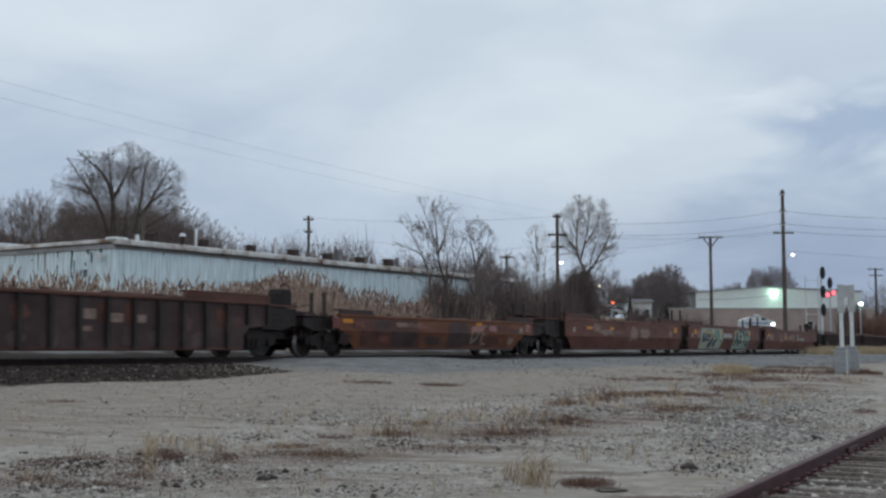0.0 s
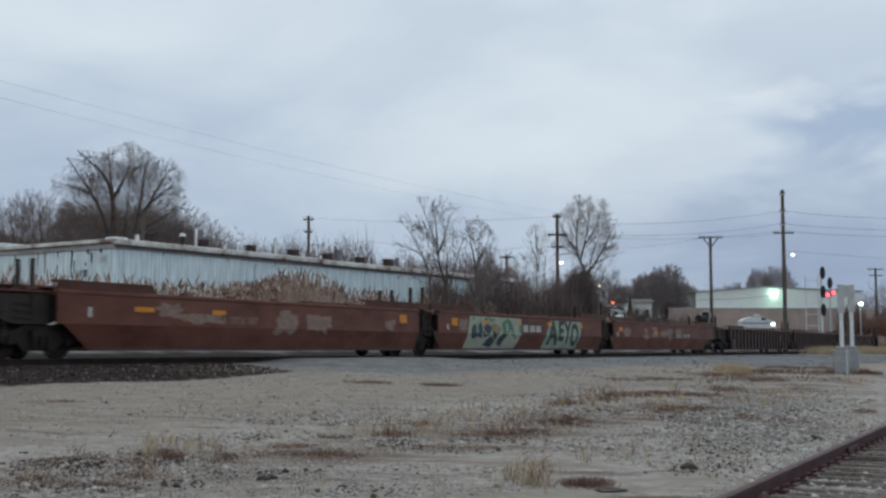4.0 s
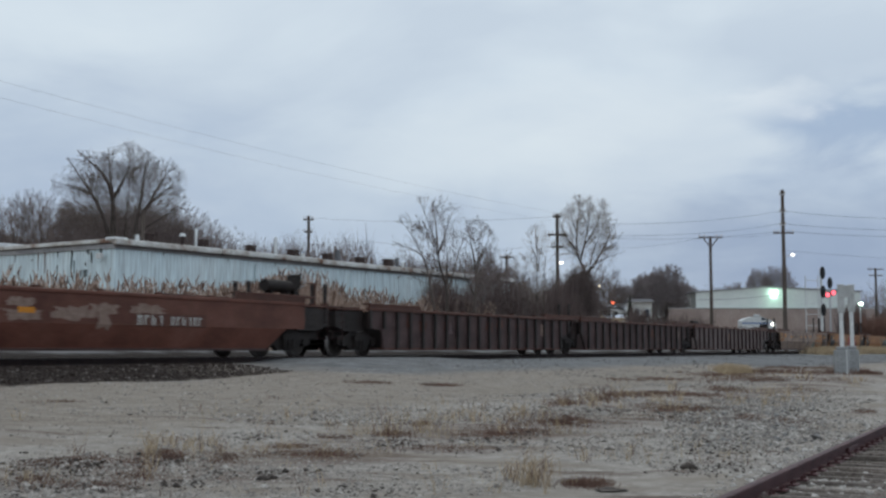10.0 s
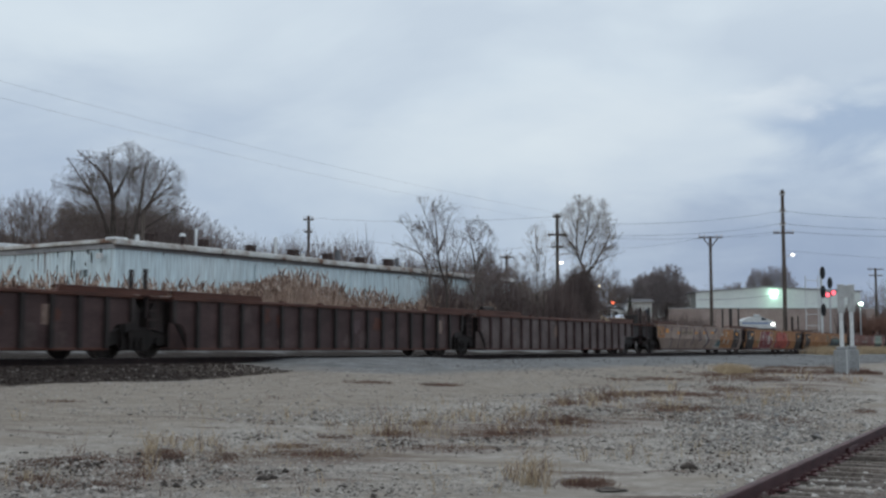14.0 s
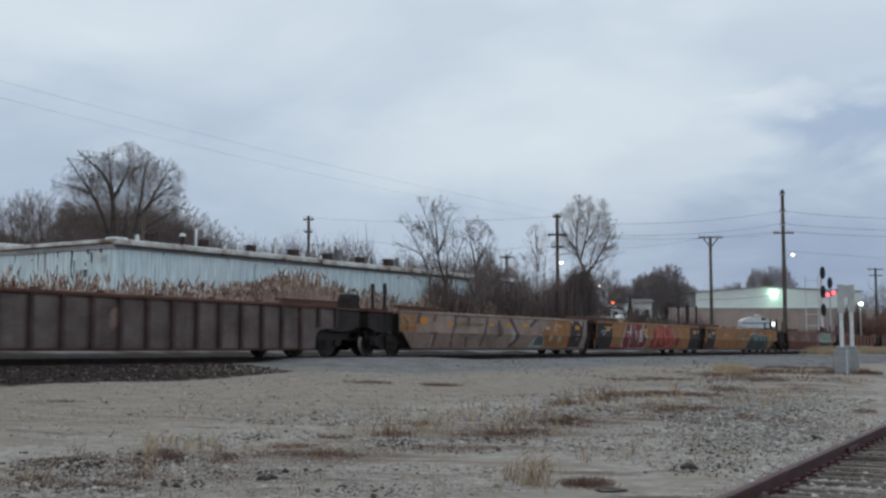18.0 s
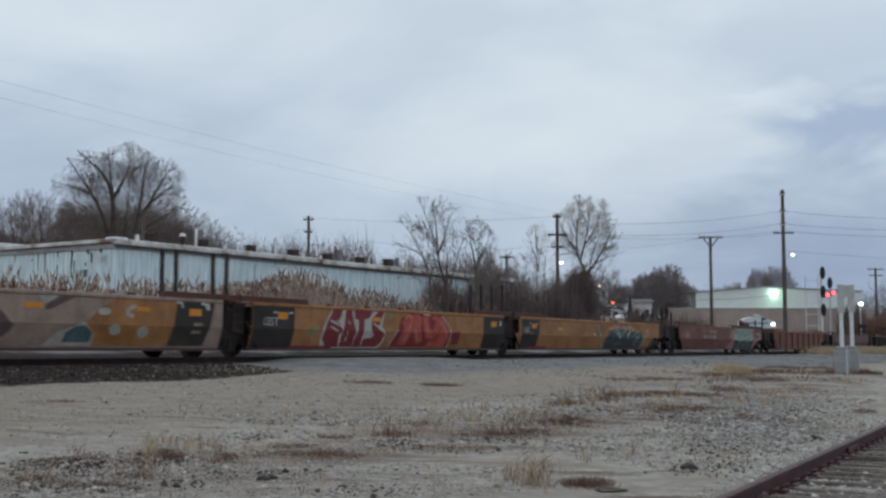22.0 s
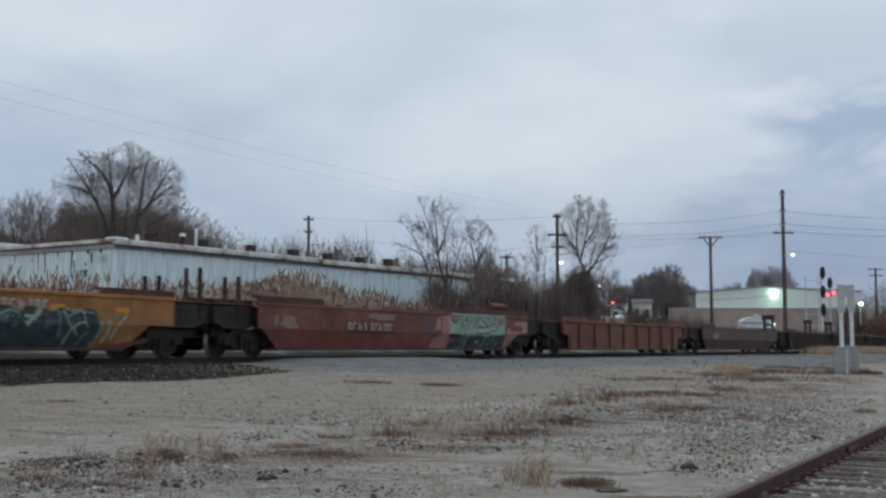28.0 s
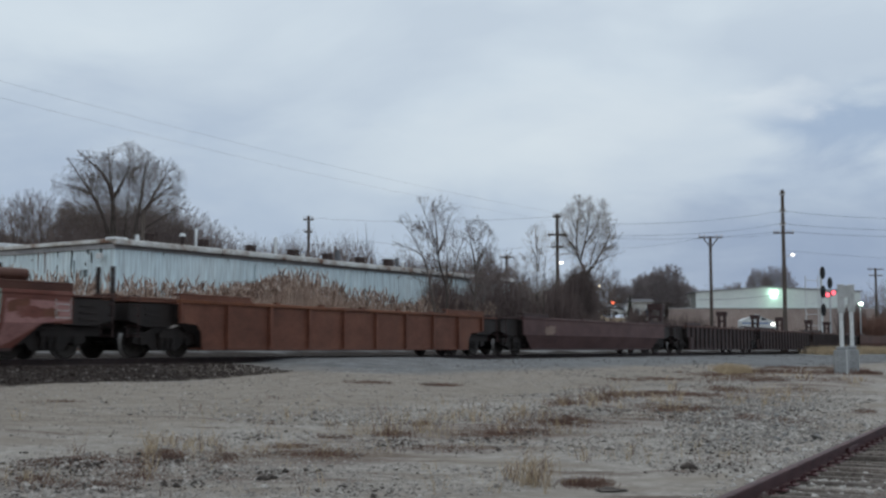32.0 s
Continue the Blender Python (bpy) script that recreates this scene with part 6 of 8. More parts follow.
KINDS = {}
KINDS["spread"] = limbed_tree(5, 17.0, (
    (0.46, ((-0.9, -0.3), (-0.9, 9.3), (-1.5, 11.4), (-2.2, 12.8), (-3.3, 14.3), (-4.0, 15.4), (-4.4, 15.9))),
    (0.12, ((-2.6, 13.2), (-3.6, 13.6), (-4.6, 13.9), (-4.9, 13.8))),
    (0.40, ((-0.7, 7.0), (-0.6, 9.6), (-0.45, 12.8), (-1.1, 14.6), (-2.1, 15.5), (-2.8, 16.1))),
    (0.15, ((-0.5, 12.6), (-0.9, 14.1), (-1.3, 16.0), (-1.5, 17.0))),
    (0.17, ((-0.45, 12.8), (0.2, 14.1), (0.7, 15.5), (0.85, 16.6))),
    (0.46, ((1.0, -0.3), (1.05, 9.6), (1.3, 11.6), (1.6, 13.1), (1.7, 14.6), (2.0, 16.3))),
    (0.19, ((1.5, 11.3), (2.1, 12.4), (2.9, 14.1), (3.9, 15.6))),
    (0.14, ((1.75, 11.9), (2.7, 12.9), (3.9, 13.8), (4.9, 13.5))),
    (0.20, ((0.4, 8.0), (0.4, 10.1), (0.6, 12.8), (0.8, 13.9))),
    (0.12, ((1.2, 9.8), (2.1, 10.6), (3.3, 11.3), (4.3, 12.1), (4.9, 12.8)))), (0.0, 12.4), (5.5, 4.65), 0.23, 1.4, 3, 0.0075, "dark_twig", 0.05, 0.45, fill=2600)
KINDS["fan"] = limbed_tree(8, 9.0, (
    (0.12, ((-0.2, -0.3), (-0.35, 2.3), (-0.65, 4.1), (-0.9, 5.1), (-1.4, 6.1), (-1.9, 7.0), (-2.2, 7.3))),
    (0.06, ((-0.8, 4.7), (-1.0, 5.4), (-1.7, 5.8), (-2.5, 6.0))),
    (0.14, ((0.3, -0.3), (0.35, 2.3), (0.4, 3.5), (-0.1, 5.0), (-0.25, 6.1), (-0.6, 7.1), (-0.95, 7.9), (-1.15, 8.5))),
    (0.07, ((-0.2, 6.0), (-0.25, 7.1), (-0.35, 7.9), (-0.5, 8.6))),
    (0.07, ((-0.2, 5.5), (0.2, 6.4), (0.4, 7.2), (0.6, 7.7))),
    (0.08, ((0.35, 3.8), (0.4, 5.3), (0.3, 6.1))),
    (0.08, ((0.4, 3.3), (0.95, 5.3), (1.15, 6.0), (1.4, 6.8)))), (-0.4, 5.7), (2.6, 3.2), 0.30, 1.0, 3, 0.005, "dark_twig", 0.022, 0.45, 40)
KINDS["leaning"] = limbed_tree(19, 7.4, (
    (0.12, ((0.0, -0.3), (-0.05, 2.3), (0.05, 3.8), (0.2, 5.3), (0.3, 6.3), (0.4, 7.0))),
    (0.07, ((0.05, 4.4), (-0.1, 5.4), (-0.3, 6.4), (-0.4, 7.0))),
    (0.07, ((0.15, 4.8), (0.55, 5.7), (0.8, 6.3))),
    (0.06, ((0.05, 3.8), (0.5, 4.8), (1.0, 5.3))),
    (0.06, ((0.0, 3.0), (-0.6, 4.2), (-0.9, 5.4)))), (0.0, 4.9), (1.5, 2.4), 0.24, 0.8, 3, 0.005, "dark_twig", 0.022, 0.35, 44)
KINDS["oval"] = limbed_tree(27, 14.2, (
    (0.240, ((0.05, -0.3), (0.0, 4.5), (0.0, 7.4), (-0.6, 8.4), (-0.9, 9.6), (-0.78, 11.0), (-0.6, 12.8), (-0.5, 13.8))),
    (0.064, ((-0.85, 9.3), (-1.8, 10.4), (-2.35, 11.5), (-2.5, 12.4))),
    (0.056, ((-0.8, 10.8), (-1.3, 12.1), (-1.55, 13.2))),
    (0.096, ((-0.5, 8.5), (0.0, 10.4), (0.3, 12.2), (0.4, 13.8))),
    (0.072, ((-0.1, 9.8), (0.8, 11.2), (1.25, 12.7), (1.3, 13.5))),
    (0.112, ((0.0, 7.3), (0.6, 8.0), (1.1, 9.0), (1.7, 10.2), (2.3, 11.6))),
    (0.072, ((0.2, 7.8), (0.6, 9.2), (1.5, 11.2), (1.9, 12.5))),
    (0.056, ((0.7, 8.1), (1.8, 8.7), (2.9, 9.0))),
    (0.056, ((1.1, 9.0), (2.3, 9.8), (2.75, 10.5))),
    (0.056, ((-0.7, 8.8), (-1.6, 9.3), (-2.2, 10.2))),
    (0.048, ((0.2, 11.0), (-0.2, 12.3), (-0.1, 13.6)))), (0.15, 10.7), (2.9, 3.5), 0.18, 0.85, 3, 0.0052, "pale_twig", 0.04, 0.12, 44, fill=420)
KINDS["round"] = tree_meshes(22, 10.0, 2.2, 2.3, 0.20, 5, (2, 3), 42, 4.6, 4.6, 5.9, 0.05, 2, 0.3)
KINDS["dome"] = limbed_tree(41, 12.6, crown_limbs(41, 21, 3.6, (0, 7.4), (3.5, 4.5), 0.13), (0, 7.4), (3.9, 4.9), 0.34, 0.9, 3, 0.016, "hazed_twig", 0.06, 0.25, 50, fill=3000)
KINDS["shrub"] = limbed_tree(42, 6.0, crown_limbs(42, 19, 1.0, (0, 3.4), (1.4, 2.3), 0.05), (0, 3.4), (1.6, 2.6), 0.22, 0.6, 3, 0.010, "under", 0.03, 0.15, 50, fill=2600)
KINDS["broad"] = limbed_tree(43, 15.0, crown_limbs(43, 15, 5.0, (0, 9.6), (4.7, 4.3), 0.18), (0, 9.6), (5.1, 4.7), 0.5, 1.4, 3, 0.015, "hazed_twig", 0.07, 0.3, 50, fill=1800)
KINDS["pair"] = limbed_tree(47, 8.4, (
    (0.09, ((-0.1, -0.3), (-0.15, 3.7), (-0.15, 5.2), (-0.15, 6.5), (-0.25, 7.7))),
    (0.05, ((-0.1, 5.3), (0.15, 6.6), (0.55, 7.5))),
    (0.07, ((0.25, -0.3), (0.3, 3.7), (0.35, 5.5), (0.55, 6.8))),
    (0.04, ((-0.15, 6.0), (-0.5, 6.9), (-0.65, 7.5)))), (0.0, 5.4), (1.3, 3.0), 0.34, 0.8, 3, 0.005, "pale_twig", 0.03, 0.4, 36)
KINDS["thin"] = tree_meshes(34, 8.0, 1.6, 1.8, 0.10, 5, (2, 3), 26, 2.0, 3.6, 4.9, 0.12, 3, 0.18)
KINDS["grove"] = tree_meshes(51, 14.0, 6.0, 2.3, 0.15, 4, (2, 3), 32, 2.4, 4.6, 9.6, 0.12, 2, 0.10, fine=0.012, side=0.55, twigs="under", bumpy=0.4)
KINDS["grove_b"] = tree_meshes(58, 14.0, 7.0, 2.0, 0.14, 4, (2, 3), 36, 2.2, 4.2, 9.9, 0.10, 2, 0.08, fine=0.012, side=0.55, twigs="under", bumpy=0.4)


def tree(kind, x, y, high, wide=1.0, turn=0.0, label="bare grey winter tree with fine twigs", group="", z=None):
    meshes, top = KINDS[kind]
    t = hold("tree", x, y, height(x, y) if z is None else z, turn)
    s = high / top
    for nm, me in meshes:
        part(nm, me, None, t, at=Matrix.Diagonal((s * wide, s * wide, s, 1)))
    tagged(t, label, "tree", group)
    return t


def by(b, y):
    """A place from its bearing (sideways metres for each metre ahead) and its distance ahead."""
    return b * y, y


def build_trees():
    x, y = by(-0.2723, 95)
    tree("spread", x, y, 17.0, 1.0, 0, "large spreading bare tree behind the metal building")
    rng = random.Random(3)
    wood = "bare tree in a brown winter wood"
    # the wood behind the building: bearing, height
    for i in range(22):
        x, y = by(-0.390 + 0.0078 * i + rng.uniform(-.004, .004), rng.uniform(104, 124))
        tree(("grove", "grove_b", "grove")[i % 3], x, y, (15.9 + (1.0 if 4 < i < 10 else 0.0)) * rng.uniform(0.80, 0.97) * y / 114, 0.95, rng.uniform(0, 360), wood, "winter wood")
    for b, h in ((-0.222, 14.0), (-0.213, 13.4), (-0.204, 12.4), (-0.196, 11.6), (-0.186, 10.6)):
        x, y = by(b, rng.uniform(104, 114))
        tree("grove", x, y, h, 1.15, rng.uniform(0, 360), wood, "winter wood")
    for i in range(15):
        g = -0.176 + 0.0155 * i + rng.uniform(-.004, .004)
        x, y = by(g, rng.uniform(106, 124))
        h = rng.uniform(10.2, 11.4) if g < -0.10 else rng.uniform(8.8, 9.8)
        if -0.07 < g < -0.045:
            h = 7.2
        tree(("round", "grove_b", "round")[i % 3], x, y, h, 0.95, rng.uniform(0, 360), wood, "winter wood")
    # beside the end of the metal building
    for b, d, h, k, w, turn in ((-0.0019, 64, 8.4, "fan", 1.0, 0), (0.0270, 66, 7.4, "leaning", 1.0, 0), (0.0812, 79, 8.4, "pair", 1.0, 0), (0.066, 82, 7.0, "pair", 0.9, 130)):
        x, y = by(b, d)
        tree(k, x, y, h, w, turn, "slender bare tree with a few upright limbs")
    x, y = by(0.1214, 100)
    tree("oval", x, y, 13.9, 1.0, 0, "oval bare tree with fine twigs beside a utility pole")
    for i in range(13):
        x, y = by(0.040 + 0.0078 * i + rng.uniform(-.004, .004), rng.uniform(112, 150))
        tree(("round", "thin")[i % 2], x, y, rng.uniform(6.5, 8.6), 1.1, rng.uniform(0, 360), "bare tree in a brown thicket", "winter thicket")
    for b, d, h, w, turn in ((0.1880, 172, 13.6, 0.86, 0), (0.1675, 176, 9.1, 0.9, 140), (0.1770, 186, 8.0, 1.2, 60), (0.1985, 184, 11.7, 0.8, 200), (0.2070, 200, 7.2, 1.1, 250), (0.1500, 190, 5.6, 1.3, 20)):
        x, y = by(b, d)
        tree("dome", x, y, h, w, turn, "dense rounded bare tree", "rounded trees")
    for b, d, h, w in ((0.350, 205, 9.4, 1.0), (0.362, 218, 11.5, 1.0), (0.374, 232, 12.8, 1.1), (0.386, 255, 14.5, 1.0), (0.225, 290, 9.6, 1.6), (0.24, 290, 9.6, 1.6), (0.132, 205, 8.2, 1.0), (0.142, 210, 7.8, 1.0)):
        x, y = by(b, d)
        tree("round", x, y, h, w, 70 * d, "bare tree behind a long pale building" if b > 0.2 else "bare tree beyond the street", "trees behind the building" if b > 0.2 else "street trees")
    for b, d, h, w in ((0.2665, 250, 12.6, 0.75), (0.283, 250, 15.4, 0.85), (0.297, 258, 12.8, 0.7), (0.248, 255, 9.8, 0.6), (0.240, 255, 9.2, 0.6), (0.309, 255, 10.4, 0.6)):
        x, y = by(b, d)
        tree("broad", x, y, h, w, 30 * d, "bare tree behind a long pale building", "trees behind the building")
    # brush along the far side of the line: many thin shoots
    tw = Twigs()

    def shoot(w, hgt, thick, spread=0.5, twigs=3):
        q = w + Vector((rng.uniform(-spread, spread), rng.uniform(-spread, spread), hgt * 0.6))
        tw.seg(w, q, thick, thick * 0.7)
        for k in range(twigs):
            tw.seg(q, q + Vector((rng.uniform(-spread, spread), rng.uniform(-spread, spread), hgt * rng.uniform(0.2, 0.45))), thick * 0.65, thick * 0.25)

    def thicket(count, b0, b1, d0, d1, h0, h1, thick=0.026, clear=34.5):
        for i in range(count):
            x, y = by(rng.uniform(b0, b1), rng.uniform(d0, d1))
            if across(x, y) < clear:
                continue
            k = 0.8 + 0.35 * noise.noise(Vector((x * 0.25, y * 0.12, 3)))
            shoot(Vector((x, y, height(x, y) - 0.05)), rng.uniform(h0, h1) * k, thick)

    thicket(4200, -0.012, 0.080, 66, 76, 2.8, 6.0)
    thicket(3600, 0.010, 0.112, 76, 104, 3.2, 6.6)
    thicket(1500, 0.020, 0.112, 84, 108, 3.6, 7.6, 0.02)
    thicket(1500, 0.100, 0.130, 84, 104, 2.2, 4.6)
    thicket(1100, 0.125, 0.192, 120, 150, 1.2, 2.4)
    thicket(900, 0.156, 0.192, 138, 152, 5.0, 6.6, 0.035)
    thicket(420, 0.196, 0.232, 120, 150, 2.0, 3.2, 0.035)
    thicket(500, 0.334, 0.353, 150, 167, 4.0, 7.0, 0.04, 28.0)
    thicket(500, 0.235, 0.345, 120, 150, 1.0, 2.0, 0.035)
    thicket(420, -0.392, -0.353, 48, 51, 2.8, 4.6, 0.008)
    thicket(130, -0.215, -0.185, 48, 51, 2.2, 3.6, 0.007)
    thicket(150, -0.100, -0.070, 52, 56, 2.6, 4.2, 0.007)
    thicket(2600, 0.345, 0.400, 198, 250, 5.0, 10.0, 0.05)
    for i in range(7000):
        c = rng.uniform(60, 122)
        w = line(c, rng.uniform(35.5, 46))
        w.z = height(w.x, w.y) - 0.05
        shoot(w, rng.uniform(2.0, 4.6) * (0.75 + 0.25 * smooth(60, 72, c)) * (0.45 if 0.112 < w.x / w.y < 0.195 else 1.0), 0.022)
    under = Twigs()
    # the brown twiggy mass low in the wood
    for i in range(13000):
        b = rng.uniform(-0.392, -0.185)
        x, y = by(b, rng.uniform(106, 118))
        top = 11.6 + 3.2 * smooth(-0.335, -0.318, b) - 1.4 * smooth(-0.25, -0.222, b) - 3.6 * smooth(-0.225, -0.185, b)
        top *= 0.93 + 0.12 * noise.noise(Vector((x * 0.35, 0, 4)))
        w = Vector((x, y, height(x, y) + 6.0 + (top - 6.6) * rng.random()))
        for k in range(4):
            under.seg(w, w + Vector((rng.uniform(-.8, .8), rng.uniform(-.8, .8), rng.uniform(-0.2, 0.9))), 0.020, 0.007)
    for i in range(6000):
        # twigs of the undergrowth in the wood
        b = rng.uniform(-0.40, 0.03)
        x, y = by(b, rng.uniform(98, 120))
        top = 10.0 if b < -0.19 else (9.2 if b < -0.06 else 7.4)
        w = Vector((x, y, height(x, y) + 3.0 + (top - 3.0) * rng.random() ** 1.5))
        for k in range(4):
            under.seg(w, w + Vector((rng.uniform(-.9, .9), rng.uniform(-.9, .9), rng.uniform(0.6, 2.2))), 0.022, 0.006)
        if i % 6 == 0:
            under.seg(Vector((x, y, height(x, y))), w, 0.07, 0.03)
    # the grey-brown thicket between the metal building and the street
    for i in range(7500):
        b = rng.uniform(0.0, 0.128)
        x, y = by(b, rng.uniform(106, 124))
        top = (7.6 - 1.6 * smooth(0.045, 0.10, b)) * (0.9 + 0.3 * noise.noise(Vector((x * 0.4, 0, 6))))
        w = Vector((x, y, height(x, y) + 0.4 + top * rng.random()))
        for k in range(4):
            under.seg(w, w + Vector((rng.uniform(-.8, .8), rng.uniform(-.8, .8), rng.uniform(-0.2, 0.9))), 0.022, 0.008)
    for i in range(4200):
        b = rng.uniform(-0.010, 0.072)
        x, y = by(b, rng.uniform(34.6, 37.6) / (NY + b * NX))
        top = (4.5 + 1.1 * smooth(0.0, 0.03, b)) * (0.85 + 0.35 * noise.noise(Vector((x * 0.5, 0, 9))))
        w = Vector((x, y, height(x, y) + 0.2 + top * rng.random()))
        for k in range(4):
            under.seg(w, w + Vector((rng.uniform(-.5, .5), rng.uniform(-.5, .5), rng.uniform(-0.1, 0.9))), 0.012, 0.005)
    for i in range(2600):
        w = line(rng.uniform(70, 190), rng.uniform(29.5, 34))
        w.z = height(w.x, w.y) - 0.05
        shoot(w, rng.uniform(0.8, 2.4), 0.03)
    # russet shrubs before the long pale building and beside the crossing
    russet = Twigs()
    for b0, b1, d0, d1, count, h0, h1 in ((0.192, 0.236, 138, 150, 700, 2.6, 4.4), (0.340, 0.420, 150, 166, 2200, 3.6, 6.2)):
        for i in range(count):
            x, y = by(rng.uniform(b0, b1), rng.uniform(d0, d1))
            w = Vector((x, y, height(x, y) - 0.05))
            h = rng.uniform(h0, h1) * (0.8 + 0.35 * noise.noise(Vector((x * 0.2, y * 0.2, 8))))
            q = w + Vector((rng.uniform(-.4, .4), rng.uniform(-.4, .4), h * 0.6))
            russet.seg(w, q, 0.04, 0.03)
            for k in range(4):
                russet.seg(q, q + Vector((rng.uniform(-.6, .6), rng.uniform(-.6, .6), h * rng.uniform(0.0, 0.45))), 0.03, 0.012)
    tagged(new("russet_shrubs", russet.mesh("russet_shrubs", M["russet"])), "russet brown leafless shrubs before a long pale building", "bushes", kind="stuff")
    tagged(new("undergrowth", under.mesh("undergrowth", M["under"])), "brown-grey undergrowth of the winter wood", "bushes", kind="stuff")
    tagged(new("brush", tw.mesh("brush", M["brush"])), "brown leafless brush beyond the railway line", "bushes", kind="stuff")


build_trees()


def build_reeds():
    rng = random.Random(11)
    stems, plumes = Twigs(), Twigs()
    for i in range(15000):
        c = 27 + 42 * rng.random()
        p = rng.uniform(34.5, 39.5)
        clump = smooth(43.5, 47.0, c) * (1 - 0.6 * smooth(48.5, 56, c))
        if rng.random() > 0.36 + 0.64 * clump + 0.28 * smooth(46, 42, c):
            continue
        w = line(c, p)
        w.z = height(w.x, w.y) - 0.05
        tall = 2.6 + 0.35 * smooth(46, 42, c) + 0.5 * noise.noise(Vector((c * 0.3, p * 0.3, 1))) + rng.uniform(-0.55, 0.45) + 1.45 * clump
        lean = Vector((rng.uniform(-.25, .25), rng.uniform(-.25, .25), tall))
        stems.seg(w, w + lean * 0.86, 0.016, 0.010)
        for k in range(2):
            a = w + lean * rng.uniform(0.25, 0.75)
            stems.seg(a, a + Vector((rng.uniform(-.45, .45), rng.uniform(-.45, .45), rng.uniform(0.05, 0.4))), 0.016, 0.003)
        if rng.random() < 0.6:
            a = w + lean * 0.85
            b = a + Vector((rng.uniform(-.10, .10), rng.uniform(-.10, .10), 0.20))
            plumes.seg(a, b, 0.014, 0.042, 5)
            plumes.seg(b, b + Vector((rng.uniform(-.16, .16), rng.uniform(-.16, .16), rng.uniform(0.22, 0.34))), 0.042, 0.006, 5)
    bed = hold("reed_bed")
    tagged(bed, "tall dry tan reeds with brown plumes below the metal building", "reeds", kind="stuff")
    part("stems", stems.mesh("stems", M["reed"]), None, bed)
    part("plumes", plumes.mesh("plumes", M["plume"]), None, bed)


build_reeds()


# ---- the metal building ----
BX, BY, BTURN = -15.4, 55.5, 90 - 33.2      # its near corner and the turn of its long wall


def build_metal_building():
    g = 0.5
    b = hold("metal_building", BX, BY, g, BTURN)
    tagged(b, "long low metal building with blue-grey cladding and rusted eaves", "building")
    wall_top = 5.75
    rib = bmesh.new()
    box(rib, 0.004, 0.996, 0.0, 0.03, 0.0, 1.0)
    for k in range(4):
        x = 0.02 + 0.25 * k
        box(rib, x, x + 0.05, -0.012, 0.0, 0.0, 1.0)
    me = bpy.data.meshes.new("cladding_panel")
    rib.to_mesh(me)
    rib.free()
    me.materials.append(M["siding"])
    for i in range(37):
        h = wall_top - 0.02
        part("cladding_panel", me, None, b, at=pose(i, random.uniform(-.006, .006), 0) @ Matrix.Diagonal((1, 1, h, 1)))
    for i in range(24):
        part("cladding_panel", me, None, b, at=pose(0, i + 1, 0, 0, 0, -90) @ Matrix.Diagonal((1, 1, wall_top, 1)))
    part("core", box_bm(0.06, 36.95, 0.06, 23.9, 0.0, wall_top - 0.3), M["roofing"], b)
    part("roof", box_bm(-0.1, 15.0, -0.1, 24.1, wall_top - 0.28, wall_top + 0.08), M["roofing"], b)
    part("roof", box_bm(15.0, 37.1, -0.1, 24.1, wall_top - 0.28, wall_top + 0.05), M["roofing"], b)
    for x0, x1, z in ((-0.15, 6.9, 0), (6.94, 15.1, 0.01), (15.14, 22.9, -0.03), (22.94, 30, -0.02), (30.04, 37.2, -0.04)):
        part("eave_trim", box_bm(x0, x1, -0.26, 0.05, wall_top + z - 0.11, wall_top + z + 0.17, bevel=0.04), M["trimrust"], b)
        # the overhang's shadow line, built as a thin dark strip
        part("drip_edge", box_bm(x0 + 0.03, x1 - 0.03, -0.22, -0.03, wall_top + z - 0.185, wall_top + z - 0.112), M["eave_shade"], b, "dark strip for the shade under the eave")
    for y0, y1 in ((0.0, 8.0), (8.04, 16.0), (16.04, 24.1)):
        part("eave_trim", box_bm(-0.20, 0.04, y0, y1, wall_top - 0.02, wall_top + 0.17, bevel=0.03), M["trimrust"], b)
        part("drip_edge", box_bm(-0.15, -0.03, y0 + 0.03, y1 - 0.03, wall_top - 0.065, wall_top - 0.022), M["eave_shade"], b)
    part("corner_cap", box_bm(-0.24, 0.6, -0.24, 0.45, wall_top + 0.09, wall_top + 0.24, bevel=0.05), M["whitepaint"], b)
    part("flood_light", box_bm(-0.34, -0.17, 0.55, 0.95, wall_top - 0.75, wall_top - 0.50, bevel=0.03), M["whitepaint"], b)
    for x in (9.6, 18.0, 26.0, 33.0):
        part("downpipe", box_bm(x, x + 0.09, -0.13, -0.045, 0.0, wall_top - 0.5), M["siding"], b)
    rs = random.Random(9)
    for y, wdt, top, l, mt in ((0.75, 0.34, 0.06, 0.54, "stain"), (1.50, 0.16, 0.40, 0.52, "stain"), (1.62, 0.44, 0.05, 0.42, "stain"), (1.90, 0.18, 0.88, 0.17, "stain"), (1.80, 0.40, 1.22, 0.36, "stain"), (2.25, 0.12, 1.25, 0.30, "stain"), (2.74, 0.12, 0.76, 0.78, "stain"), (2.90, 0.20, 0.06, 1.45, "stain"), (3.95, 0.15, 0.05, 0.50, "stain"), (3.98, 0.12, 0.94, 0.62, "stain"), (4.93, 0.09, 0.12, 1.15, "rust"), (5.44, 0.09, 0.15, 1.05, "rust"), (5.86, 0.17, 0.56, 0.12, "stain"), (7.2, 0.12, 0.1, 0.6, "stain"), (8.9, 0.12, 0.1, 0.6, "stain"), (11.0, 0.12, 0.1, 0.9, "stain")):
        n = 7
        edge = [(-y - wdt * (0.5 - rs.uniform(0.3, 0.55) * (1 - 0.6 * k / n)), wall_top - top - l * k / n) for k in range(n + 1)]
